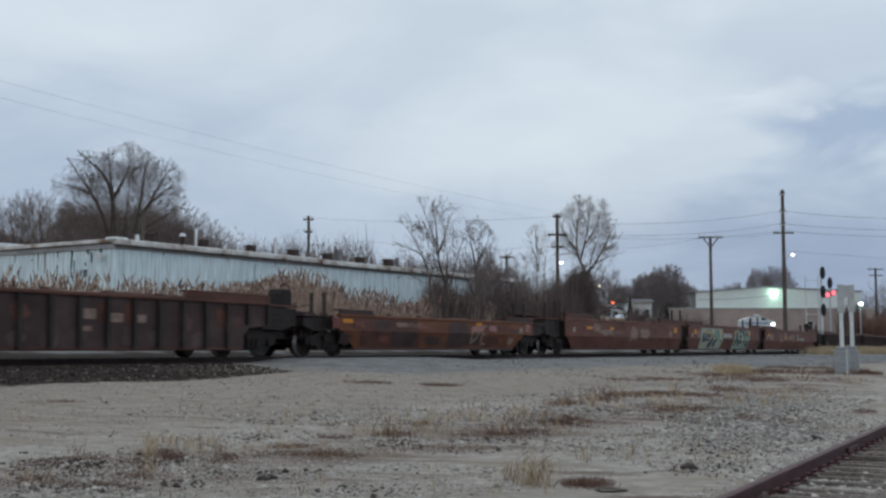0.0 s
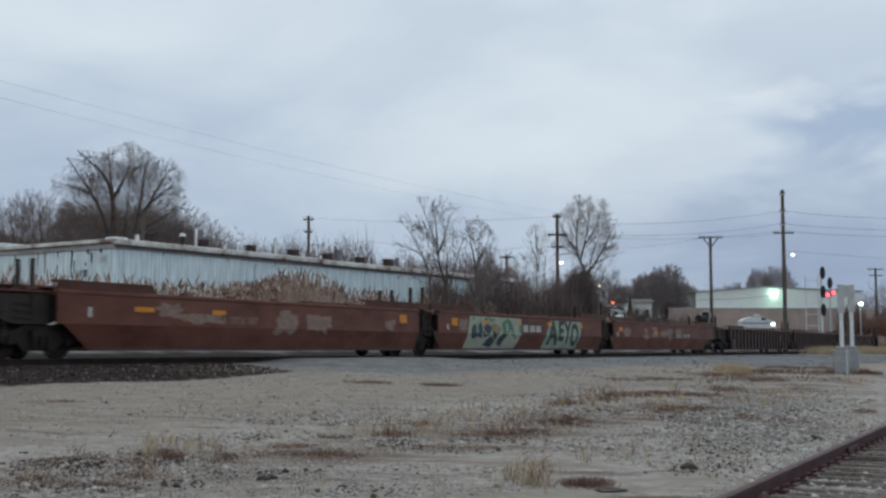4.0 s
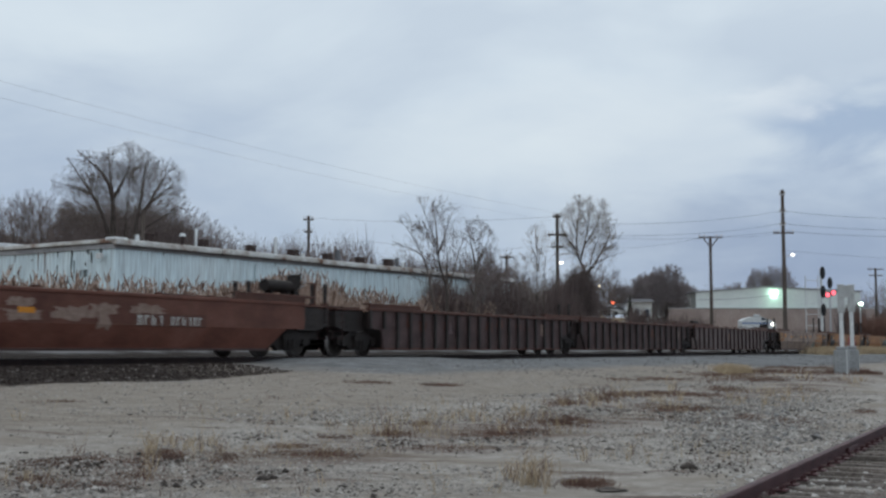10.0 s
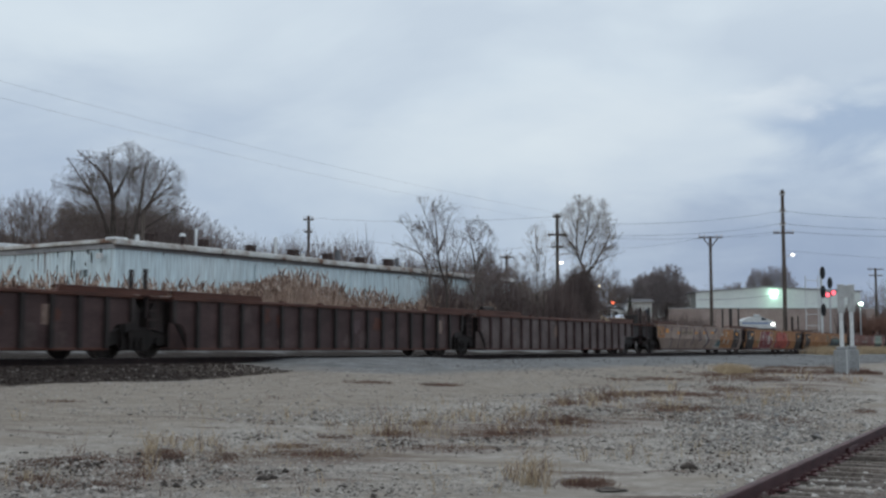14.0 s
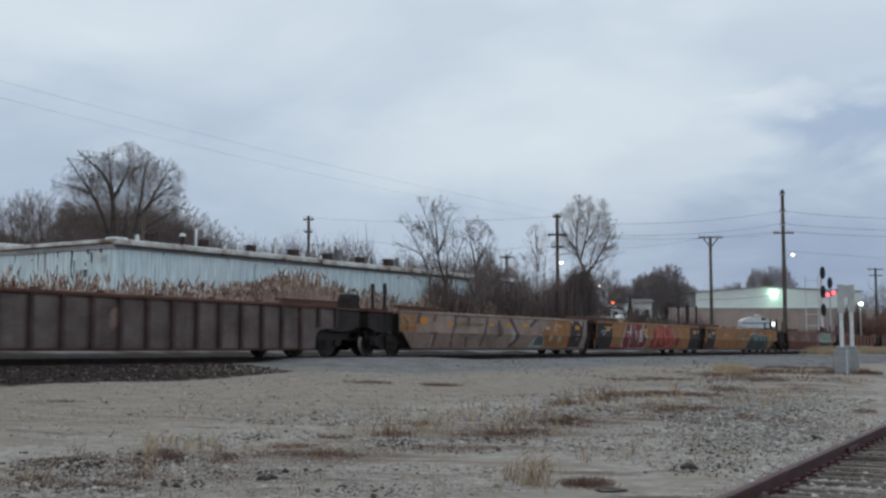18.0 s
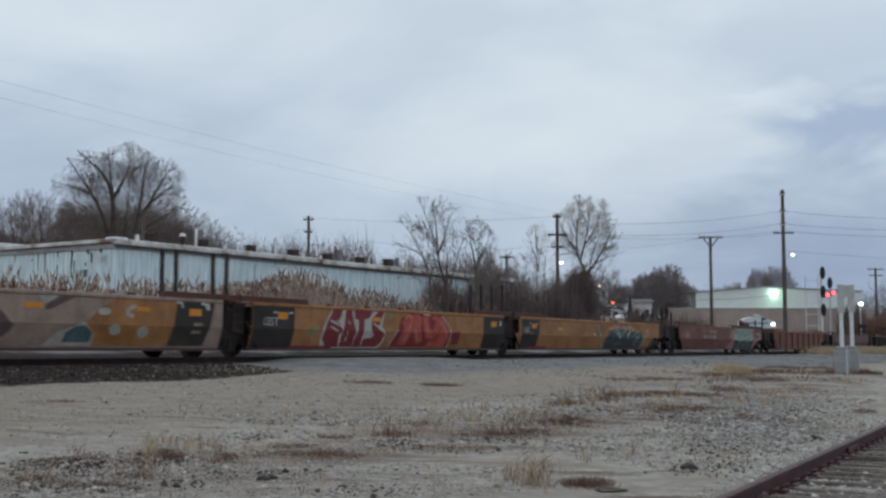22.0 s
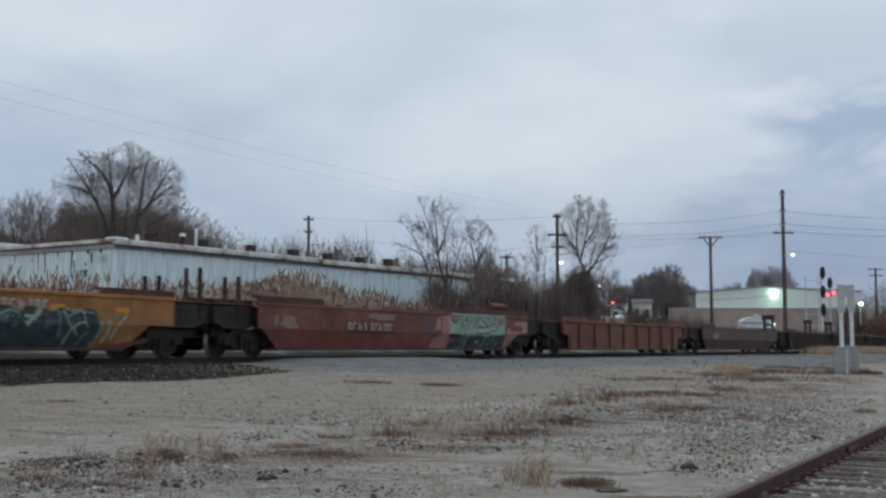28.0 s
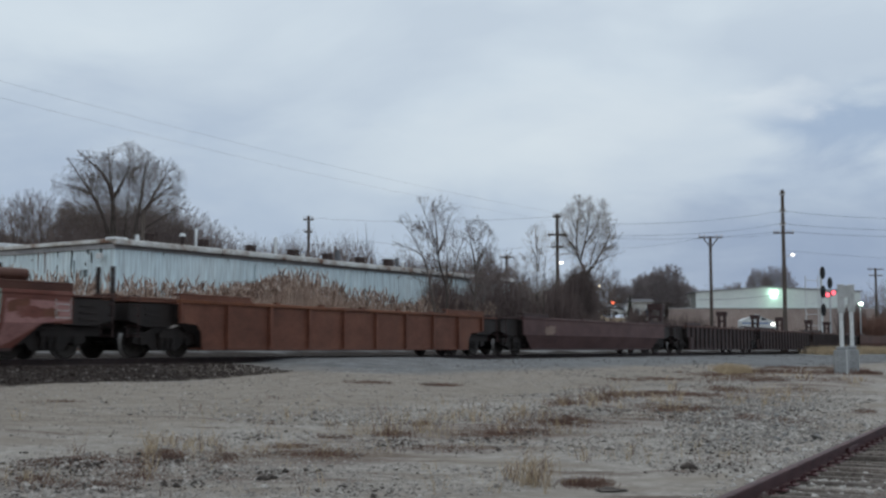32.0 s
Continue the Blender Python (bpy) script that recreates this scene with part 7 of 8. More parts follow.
        edge += [(-y - wdt * (0.5 + rs.uniform(0.3, 0.55) * (1 - 0.6 * k / n)), wall_top - top - l * k / n) for k in range(n, -1, -1)]
        part("rust_streak", slab(edge, -0.042, -0.039), M[mt], b, at=pose(0, 0, 0, 0, 0, -90))
    for x, l in ((3.0, 0.25), (7.5, 0.25), (11.2, 0.3), (19.5, 0.3)):
        part("rust_streak", slab([(x, wall_top - 0.17), (x + 0.10, wall_top - 0.17), (x + 0.07, wall_top - 0.2 - l), (x + 0.04, wall_top - 0.24 - l)], -0.042, -0.039), M["stain"], b)
    # roof gear: fan housings and stacks
    for x, w, h in ((4.75, 0.5, 0.98), (8.75, 0.5, 0.97), (12.6, 0.5, 0.94), (16.2, 0.7, 0.95), (19.5, 0.6, 0.93), (22.9, 0.6, 0.93), (25.9, 0.8, 0.99)):
        unit = part("roof_unit", box_bm(x, x + w, 3.0, 3.4, wall_top - 0.1, wall_top + h - 0.10, bevel=0.04), M["unit"], b)
        part("unit_lid", box_bm(x - 0.04, x + w + 0.04, 2.96, 3.44, wall_top + h - 0.10, wall_top + h, bevel=0.03), M["unit"], unit)
    for x, h, r, cap, mt in ((4.45, 1.9, 0.09, 0, "pole"), (4.08, 0.84, 0.11, 0, "whitepaint"), (3.3, 0.6, 0.05, 0, "trimrust"), (7.25, 1.0, 0.09, 0.2, "unit"), (8.25, 1.51, 0.07, 0, "whitepaint"), (14.75, 1.4, 0.09, 0.12, "whitepaint"), (17.2, 0.73, 0.12, 0, "whitepaint"), (20.6, 1.18, 0.17, 0, "shingle"), (27.05, 1.13, 0.12, 0, "shingle"), (27.75, 0.9, 0.09, 0, "whitepaint")):
        stack = part("vent_stack", rod_bm((x, 3.0, wall_top - 0.1), (x, 3.0, wall_top + h), r), M[mt], b)
        if cap:
            part("stack_cap", rod_bm((x, 3.0, wall_top + h), (x, 3.0, wall_top + h + 0.17), cap, cap * 0.6, 10), M["whitepaint"], stack)
    n = hold("metal_building", -33, 78, 0.6, BTURN)
    tagged(n, "second low metal building with a white roof edge", "building")
    part("wall", box_bm(0, 7.3, 0, 10, 0, 7.6), M["siding"], n)
    part("roof", box_bm(-0.3, 7.6, -0.3, 10.3, 7.6, 7.95, bevel=0.05), M["whitepaint"], n)


build_metal_building()


# ---- poles, wires, signals ----
def utility_pole(b, d, top, arms, label, r=0.16, brace=False, lamp=None, base=None):
    x, y = by(b, d)
    g = height(x, y) if base is None else base
    p = hold("utility_pole", x, y, g)
    tagged(p, label, "utility pole", "utility poles")
    part("pole", rod_bm((0, 0, -0.3), (0, 0, top - g), r * 1.15, r * 0.8, 10), M["pole"], p)
    for z, half in arms:
        part("crossarm", box_bm(-half, half, -0.2, -0.08, z - g - 0.07, z - g + 0.07, bevel=0.01), M["pole"], p)
        for k in (-0.92, -0.5, 0.5, 0.92):
            part("insulator", rod_bm((half * k, -0.14, z - g + 0.07), (half * k, -0.14, z - g + 0.32), 0.06, 0.04, 6), M["galv"], p)
        if brace:
            for s in (-1, 1):
                part("arm_brace", rod_bm((s * half * 0.62, -0.14, z - g - 0.05), (0, -0.14, z - g - 0.95), 0.06, n=5), M["pole"], p)
    if lamp:
        dx, z = lamp
        part("lamp_arm", rod_bm((0, 0, z - g - 0.25), (dx, -0.1, z - g + 0.1), 0.04, n=6), M["galv"], p)
        head = bmesh.new()
        bmesh.ops.create_uvsphere(head, u_segments=12, v_segments=8, radius=0.12, matrix=Matrix.Translation((dx, -0.1, z - g)) @ Matrix.Diagonal((1.2, 1, 0.8, 1)))
        part("lamp_head", head, M["lamp"], p, "lit white street lamp")
    return Vector((x, y, 0))


def wire_between(a, b, sag, r=0.022, n=26):
    """One sagging cable: a tube of three sides from end to end."""
    a, b = Vector(a), Vector(b)
    pts = [a.lerp(b, i / n) - Vector((0, 0, sag * 4 * (i / n) * (1 - i / n))) for i in range(n + 1)]
    side = (b - a).cross(Vector((0, 0, 1))).normalized()
    ring = [Vector((0, 0, r)), side * r * 0.87 - Vector((0, 0, r * 0.5)), side * -r * 0.87 - Vector((0, 0, r * 0.5))]
    v = [p + q for p in pts for q in ring]
    f = [(3 * i + k, 3 * i + (k + 1) % 3, 3 * i + 3 + (k + 1) % 3, 3 * i + 3 + k) for i in range(n) for k in range(3)]
    f += [(2, 1, 0), (3 * n, 3 * n + 1, 3 * n + 2)]
    return tagged(new("overhead_wire", mesh_of("overhead_wire", v, f, M["wire"])), "thin dark overhead wire between utility poles", "wire", "overhead wires")


def build_poles():
    p1 = utility_pole(0.2881, 116, 16.9, [(12.6, 1.0)], "tall wooden utility pole with one crossarm and a lit street lamp", 0.19, lamp=(0.85, 10.45))
    for z in (16.4, 14.7, 13.4):
        x, y = by(0.2881, 115.7)
        bm = bmesh.new()
        for s in (-0.22, 0.22):
            rod(bm, (x + s, y, z), (x + s, y, z + 0.3), 0.07, 0.05, 6)
        box(bm, x - 0.26, x + 0.26, y - 0.04, y + 0.3, z - 0.06, z + 0.02)
        tagged(part("insulator_bracket", bm, M["galv"]), "insulator bracket on a tall utility pole", "insulator")
    utility_pole(0.2262, 110, 11.7, [(11.6, 1.12)], "wooden utility pole with a braced crossarm", 0.15, True)
    utility_pole(0.0967, 95, 12.1, [(11.85, 0.35), (10.4, 0.75), (9.4, 0.45)], "wooden utility pole with three short crossarms and a lit lamp", 0.15, lamp=(0.30, 8.15))
    utility_pole(-0.1138, 115, 14.2, [(13.8, 0.5), (12.6, 0.4)], "distant wooden utility pole with two short crossarms", 0.16)
    utility_pole(0.0538, 130, 11.6, [(11.3, 0.7)], "distant wooden utility pole with a crossarm", 0.16)
    utility_pole(0.3652, 190, 14.2, [(14.0, 1.3), (13.0, 1.1)], "distant dark utility pole with two crossarms", 0.2)
    # wires
    wire_between((-22.2, 42, 12.6), (9.1, 95, 12.2), 0.5, 0.005)
    wire_between((-22.2, 42, 11.9), (9.1, 95, 11.5), 0.5, 0.005)
    for z1, z0 in ((14.75, 11.4), (13.5, 10.5), (12.8, 10.4)):
        wire_between((9.2, 95, z0), (33.2, 116, z1), 0.55, 0.016)
        wire_between((33.6, 116, z1), (66, 140, z1 + 2.4), 0.6, 0.020)
    wire_between((33.4, 116, 12.6), (24.8, 110, 11.7), 0.2, 0.014)
    wire_between((24.8, 110, 11.7), (9.2, 95, 9.4), 0.5, 0.012)
    wire_between((33.6, 116, 10.9), (80, 150, 12.5), 0.6, 0.014)
    wire_between((35.6, 165, 8.1), (47.0, 165, 8.9), 0.25, 0.035)
    wire_between((9.0, 95, 9.45), (-6, 92, 9.6), 0.3, 0.012)
    wire_between((9.0, 95, 11.9), (-12.9, 115, 14.0), 0.4, 0.012)


build_poles()


def build_signals():
    x, y = by(0.3190, 131)
    g = height(x, y)
    s = hold("railway_signal", x, y, g)
    tagged(s, "railway signal mast with black heads and a pale ladder", "railway signal")
    part("mast", rod_bm((0, 0, 0), (0, 0, 10.2 - g), 0.16, 0.14, 8), M["whitepaint"], s, "pale painted mast")
    for z in (9.65, 7.55, 5.55):
        bm = bmesh.new()
        bmesh.ops.create_uvsphere(bm, u_segments=16, v_segments=8, radius=1.0, matrix=Matrix.Translation((0.12, -0.25, z - g)) @ Matrix.Diagonal((0.30, 0.14, 0.72, 1)))
        part("signal_head", bm, M["black"], s)
    lad = bmesh.new()
    for dx in (-1.75, -0.35):
        rod(lad, (dx, 0, 0), (dx, 0, 9.3 - g), 0.06, n=5)
    for k in range(6):
        rod(lad, (-1.75, 0, 1.6 + k * 1.25), (-0.35, 0, 1.6 + k * 1.25), 0.03, n=5)
    part("ladder", lad, M["whitepaint"], s)
    part("platform", box_bm(-1.8, -0.2, -0.4, 0.4, 2.3, 2.36), M["pole"], s)
    # the road crossing's flashing lamps
    x, y = by(0.3262, 127)
    g = height(x, y)
    f = hold("crossing_signal", x, y, g)
    tagged(f, "level crossing signal with two lit red lamps", "crossing signal")
    part("mast", rod_bm((0, 0, 0), (0, 0, 7.6 - g), 0.09, n=8), M["galv"], f)
    bm = bmesh.new()
    rod(bm, (-0.75, -0.1, 7.0 - g), (0.75, -0.1, 7.35 - g), 0.05, n=6)
    part("lamp_bar", bm, M["black"], f)
    for dx, z in ((-0.30, 7.02), (0.32, 7.24)):
        part("lamp_hood", rod_bm((dx, 0.05, z - g), (dx, -0.18, z - g), 0.30, 0.28, 14), M["black"], f)
        part("red_lamp", rod_bm((dx, -0.19, z - g), (dx, -0.25, z - g), 0.24, 0.20, 14), M["lampred"], f, "lit red lamp")
    hood = bmesh.new()
    bmesh.ops.create_uvsphere(hood, u_segments=14, v_segments=8, radius=1.0, matrix=Matrix.Translation((0.0, -0.1, 8.3 - g)) @ Matrix.Diagonal((0.28, 0.2, 0.62, 1)))
    part("signal_head", hood, M["black"], f)
    # two white posts on concrete footings
    for b, d, w, zt in ((0.3345, 46, 0.46, 3.75), (0.3432, 48, 0.44, 3.85)):
        x, y = by(b, d)
        g = height(x, y)
        t = hold("white_post", x, y, g)
        tagged(t, "white steel post with a pale sign on a tall concrete footing", "post", "white posts")
        foot = bmesh.new()
        box(foot, -w / 2, w / 2, -0.25, 0.25, -0.1, 1.0, bevel=0.03)
        box(foot, -w / 2 * 0.7, w / 2 * 0.7, -0.18, 0.18, 1.0, 1.14, bevel=0.03)
        part("footing", foot, M["footing"], t)
        part("post", rod_bm((0.03, 0, 1.1), (0.03, 0, zt - g), 0.078, n=10), M["whitepaint"], t)
        part("sleeve", box_bm(-0.08, 0.15, -0.11, 0.08, zt - g - 1.1, zt - g, bevel=0.02), M["concrete"], t)
        if b < 0.34:
            part("sign", box_bm(0.16, 0.52, -0.02, 0.01, zt - g - 0.5, zt - g - 0.04, bevel=0.008), M["concrete"], t, "pale blank sign plate")
    x, y = by(0.3390, 45)
    g = height(x, y)
    tagged(part("marker_stake", rod_bm((x, y, g - 0.05), (x, y, g + 0.95), 0.018, n=5), M["whitepaint"]), "thin white marker stake in the gravel", "stake")


build_signals()


# ---- the far side of the line ----
def build_far():
    d = 170.0
    x0, x1 = 0.2133 * d, 0.352 * d
    b = hold("industrial_building", x0, d, 1.0)
    tagged(b, "long pale metal building above a tan block wall, floodlit", "building")
    W = x1 - x0
    g = 1.0
    part("upper_wall", slab([(0, 5.9), (0, 8.35), (W * 0.42, 9.05), (W, 8.4)][::1] + [(W, 5.9)], 0, 0.25), M["palewall"], b)
    part("lower_wall", box_bm(-4.0, W + 1.8, -0.35, -0.05, -0.5, 6.0), M["tanwall"], b)
    part("side_wall", box_bm(0, 0.25, 0.25, 40, 0, 8.3), M["palewall"], b)
    part("side_wall", box_bm(W - 0.25, W, 0.25, 40, 0, 8.3), M["palewall"], b)
    part("roof", slab([(-0.3, 8.34), (W * 0.42, 9.06), (W + 0.3, 8.42), (W + 0.3, 8.58), (W * 0.42, 9.24), (-0.3, 8.5)], -0.2, 40), M["roofing"], b)
    part("wall_coping", box_bm(-4.1, W + 1.9, -0.45, -0.02, 6.0, 6.12), M["concrete"], b)
    for bx, z, r, mt in ((0.2790 * d - x0, 8.2, 0.42, "lampgreen"),):
        part("flood_light", box_bm(bx - 0.34, bx + 0.34, -0.34, -0.02, z - 0.2, z + 0.24, bevel=0.1), M[mt], b, "lit greenish floodlight")
    spill = new("flood_lamp", bpy.data.lights.new("flood_lamp", "POINT"))
    spill.data.energy = 55
    spill.data.color = (0.55, 1.0, 0.72)
    spill.data.shadow_soft_size = 0.25
    spill.matrix_world = pose(0.2790 * d, d - 0.9, 9.0)
    x, y = by(0.3515, 150)
    f = hold("flood_light_mast", x, y, height(x, y))
    tagged(f, "mast with a lit greenish-white floodlight", "flood light")
    part("mast", rod_bm((0, 0, 0), (0, 0, 6.2), 0.08, n=6), M["galv"], f)
    part("lamp_head", box_bm(-0.18, 0.18, -0.5, -0.1, 5.92, 6.16, bevel=0.08), M["lampgreen"], f)
    # white vehicle beyond the line
    x, y = by(0.2640, 140)
    g = height(x, y)
    v = hold("van", x, y, g, 0)
    tagged(v, "white van with a blue stripe and a lit headlamp", "van")
    roof = 5.15 - g
    body = slab([(-1.95, roof - 1.5), (-1.98, roof - 0.62), (-1.75, roof - 0.40), (-0.8, roof - 0.12), (0.3, roof - 0.10), (1.0, roof - 0.42), (1.75, roof - 0.62), (1.98, roof - 0.85), (2.0, roof - 1.5)], -0.95, 0.95)
    part("body", body, M["whitepaint"], v)
    part("chassis", box_bm(-1.9, 1.9, -0.9, 0.9, 0.35, roof - 1.5), M["dark"], v)
    part("roof_lamp_bar", box_bm(-0.25, 0.25, -0.5, 0.5, roof - 0.10, roof + 0.16, bevel=0.05), M["galv"], v)
    part("side_window", slab([(0.3, roof - 0.55), (0.3, roof - 0.2), (0.42, roof - 0.2), (0.9, roof - 0.46), (0.9, roof - 0.55)], -0.962, -0.95), M["glass"], v)
    part("stripe", slab([(-1.93, roof - 0.98), (-1.93, roof - 0.80), (1.2, roof - 0.80), (1.2, roof - 0.98)], -0.962, -0.951), M["blue"], v, "blue stripe")
    for wx in (-1.25, 1.3):
        for wy in (-0.9, 0.9):
            part("wheel", rod_bm((wx, wy - 0.12, 0.38), (wx, wy + 0.12, 0.38), 0.38, n=14), M["black"], v)
    part("headlamp", box_bm(1.45, 1.85, -1.0, -0.88, roof - 1.15, roof - 0.85, bevel=0.05), M["lamp"], v, "lit headlamp")
    # houses and street beyond the brush
    for b2, d2, w, h, mt, lab in ((0.1680, 165, 2.7, 7.75 - height(0.1680 * 165, 165), "house", "small pale house with a low grey roof"), (0.112, 190, 6.0, 3.6, "house", "grey-white house behind bare brush")):
        x, y = by(b2, d2)
        g = 3.0
        hs = hold("house", x, y, height(x, y))
        tagged(hs, lab, "house")
        part("wall", box_bm(-w / 2, w / 2, 0, 6, -0.5, h), M[mt], hs)
        v = [(-w / 2 - 0.3, -0.4, h), (w / 2 + 0.3, -0.4, h), (w / 2 + 0.3, 6.4, h), (-w / 2 - 0.3, 6.4, h), (-w / 2 - 0.3, 3, h + 0.55), (w / 2 + 0.3, 3, h + 0.55)]
        part("roof", mesh_of("roof", v, [(0, 1, 5, 4), (2, 3, 4, 5), (0, 4, 3), (1, 2, 5), (0, 3, 2, 1)], M["shingle"]), None, hs)
        for wx in (-w * 0.28, w * 0.22):
            win = part("window", box_bm(wx - 0.45, wx + 0.45, -0.05, 0.02, h - 2.2, h - 0.9), M["whitepaint"], hs)
            part("pane", box_bm(wx - 0.36, wx + 0.36, -0.08, -0.055, h - 2.1, h - 1.0), M["glass"], win)
    x, y = by(0.1576, 158)
    ev = hold("evergreen_tree", x, y, height(x, y))
    tagged(ev, "dark narrow evergreen beside a white house", "tree")
    tw = Twigs()
    rng = random.Random(5)
    for i in range(900):
        z = rng.uniform(0.4, 7.4)
        rr = (1.0 - z / 7.8) * 1.3
        a = rng.uniform(0, 6.28)
        c0 = Vector((0, 0, z))
        tw.seg(c0, c0 + Vector((rr * math.cos(a), rr * math.sin(a), rng.uniform(0.0, 0.5))), 0.10, 0.02)
    part("crown", tw.mesh("crown", M["evergreen"]), None, ev)
    part("trunk", rod_bm((0, 0, 0), (0, 0, 7.4), 0.16, 0.03, 6), M["bark"], ev)
    for b2, d2, h2 in ((0.1105, 98.5, 7.4), (0.1185, 98.0, 7.6)):
        x, y = by(b2, d2)
        tree("shrub", x, y, h2, 0.75, 50 * d2, "dense brown shrub at the foot of a bare tree", "dense shrubs")
    # traffic signal and parked cars on the street
    x, y = by(0.1429, 178)
    tl = hold("traffic_light", x, y, height(x, y))
    tagged(tl, "traffic light showing red on a dark pole", "traffic light")
    lz = EYE + 0.0386 * 178 - height(x, y)
    part("pole", rod_bm((0, 0, 0), (0, 0, lz + 0.3), 0.08, n=6), M["black"], tl)
    part("housing", box_bm(-0.22, 0.22, -0.3, 0.0, lz - 1.2, lz + 0.35, bevel=0.04), M["black"], tl)
    part("red_lamp", rod_bm((0, -0.31, lz), (0, -0.36, lz), 0.22, n=12), M["lampstop"], tl, "lit red lamp")
    for b2, d2, mt, lab in ((0.128, 172, "galv", "parked silver car on the street"), (0.1372, 172, "whitepaint", "parked white car on the street"), (0.1465, 173, "galv", "parked silver car on the street"), (0.1555, 171, "whitepaint", "parked white car on the street")):
        x, y = by(b2, d2)
        cr = hold("parked_car", x, y, height(x, y))
        car_parts(cr, mt)
        tagged(cr, lab, "car", "parked cars")
    for b2, e, d2 in ((0.1314, 0.0533, 160), (0.1157, 0.0395, 190)):
        x, y = by(b2, d2)
        g = height(x, y)
        z = EYE + e * d2
        sl = hold("street_lamp", x, y, g)
        tagged(sl, "distant lit street lamp on a thin pole", "street lamp", "street lamps")
        part("pole", rod_bm((0, 0, 0), (0, 0, z - g), 0.07, n=6), M["galv"], sl)
        bm = bmesh.new()
        bmesh.ops.create_uvsphere(bm, u_segments=10, v_segments=6, radius=0.17, matrix=Matrix.Translation((0, -0.1, z - g)))
        part("lamp_head", bm, M["lampwarm"], sl)


def car_parts(cr, mt):
    part("body", slab([(-2.1, 0.3), (-2.1, 0.85), (-1.3, 0.95), (-0.8, 1.42), (0.7, 1.42), (1.25, 0.95), (2.1, 0.85), (2.15, 0.3)], -0.85, 0.85), M[mt], cr)
    part("side_window", slab([(-1.15, 0.95), (-0.72, 1.35), (0.62, 1.35), (1.05, 0.95)], -0.862, -0.85), M["glass"], cr)
    for wx in (-1.3, 1.3):
        for wy in (-0.78, 0.78):
            part("wheel", rod_bm((wx, wy - 0.1, 0.32), (wx, wy + 0.1, 0.32), 0.32, n=12), M["black"], cr)


build_far()


# ---- small growth and stones in the yard ----
def build_yard():
    rng = random.Random(77)
    straw, weed = Twigs(), Twigs()

    def tuft(x, y, blades, tall, wide, store, thick=0.0026):
        g = height(x, y)
        for i in range(blades):
            a, rr = rng.uniform(0, 6.28), wide * math.sqrt(rng.random())
            p = Vector((x + rr * math.cos(a), y + rr * math.sin(a), g - 0.02))
            h = tall * rng.uniform(0.5, 1.1)
            q = p + Vector((rng.uniform(-.25, .25) * h, rng.uniform(-.25, .25) * h, h * 0.6))
            store.seg(p, q, thick, thick * 0.8)
            store.seg(q, q + Vector((rng.uniform(-.4, .4) * h, rng.uniform(-.4, .4) * h, h * rng.uniform(0.1, 0.45))), thick * 0.8, thick * 0.2)

    def spot(b, dip):
        """Where a sight line of this bearing and dip meets the ground."""
        y = 8.0
        while EYE - dip * y > height(b * y, y) and y < 90:
            y += 0.1
        return b * y, y

    # a broken string of reddish weeds: bearing, dip, half length, half depth, how many
    def mats(rows):
        for b, dip, w, dp, n in rows:
            for k in range(int(n * 2.3)):
                x, y = spot(b + rng.gauss(0, w * 0.6), dip + rng.gauss(0, dp * 0.6))
                far = y / 14.0
                tuft(x, y, rng.randint(6, 15), rng.uniform(0.018, 0.075) * far ** 0.5, rng.uniform(0.08, 0.26) * far ** 0.7, weed, 0.0026 * far)

    mats(((-0.3337, 0.0971, 0.019, 0.0029, 60), (-0.2985, 0.0924, 0.0286, 0.0019, 40), (-0.3404, 0.1096, 0.0086, 0.0038, 50), (-0.2909, 0.1142, 0.0357, 0.0024, 110), (-0.2608, 0.0947, 0.019, 0.0029, 40), (-0.2351, 0.0878, 0.0133, 0.0029, 60), (-0.2232, 0.091, 0.0086, 0.0019, 40), (-0.2582, 0.1064, 0.0143, 0.0024, 30), (-0.1832, 0.091, 0.0071, 0.0038, 30), (-0.1244, 0.0817, 0.0119, 0.0014, 30),))
    mats(((-0.1055, 0.0878, 0.0286, 0.0029, 90), (-0.0915, 0.0738, 0.0119, 0.0014, 20), (-0.0443, 0.0714, 0.0095, 0.0019, 40), (-0.0208, 0.063, 0.0048, 0.0024, 20), (-0.0019, 0.0831, 0.0286, 0.0019, 30), (0.0453, 0.0714, 0.0167, 0.0024, 50), (0.0689, 0.0691, 0.0143, 0.0019, 30), (0.0949, 0.0621, 0.0119, 0.0019, 60), (0.1067, 0.0597, 0.0119, 0.0038, 60), (0.1021, 0.0457, 0.0119, 0.0024, 40),))
    mats(((0.1329, 0.0424, 0.0057, 0.0024, 25), (0.1495, 0.0386, 0.0286, 0.0019, 60), (0.1826, 0.0372, 0.019, 0.0019, 50), (0.211, 0.0386, 0.019, 0.0019, 40), (0.1871, 0.0504, 0.0119, 0.0024, 60), (0.2108, 0.0504, 0.0143, 0.0019, 40), (0.1733, 0.0255, 0.0286, 0.0014, 40), (0.2347, 0.0339, 0.0143, 0.0019, 30), (0.2633, 0.0255, 0.0286, 0.0019, 60), (0.3155, 0.0198, 0.0286, 0.0019, 50),))
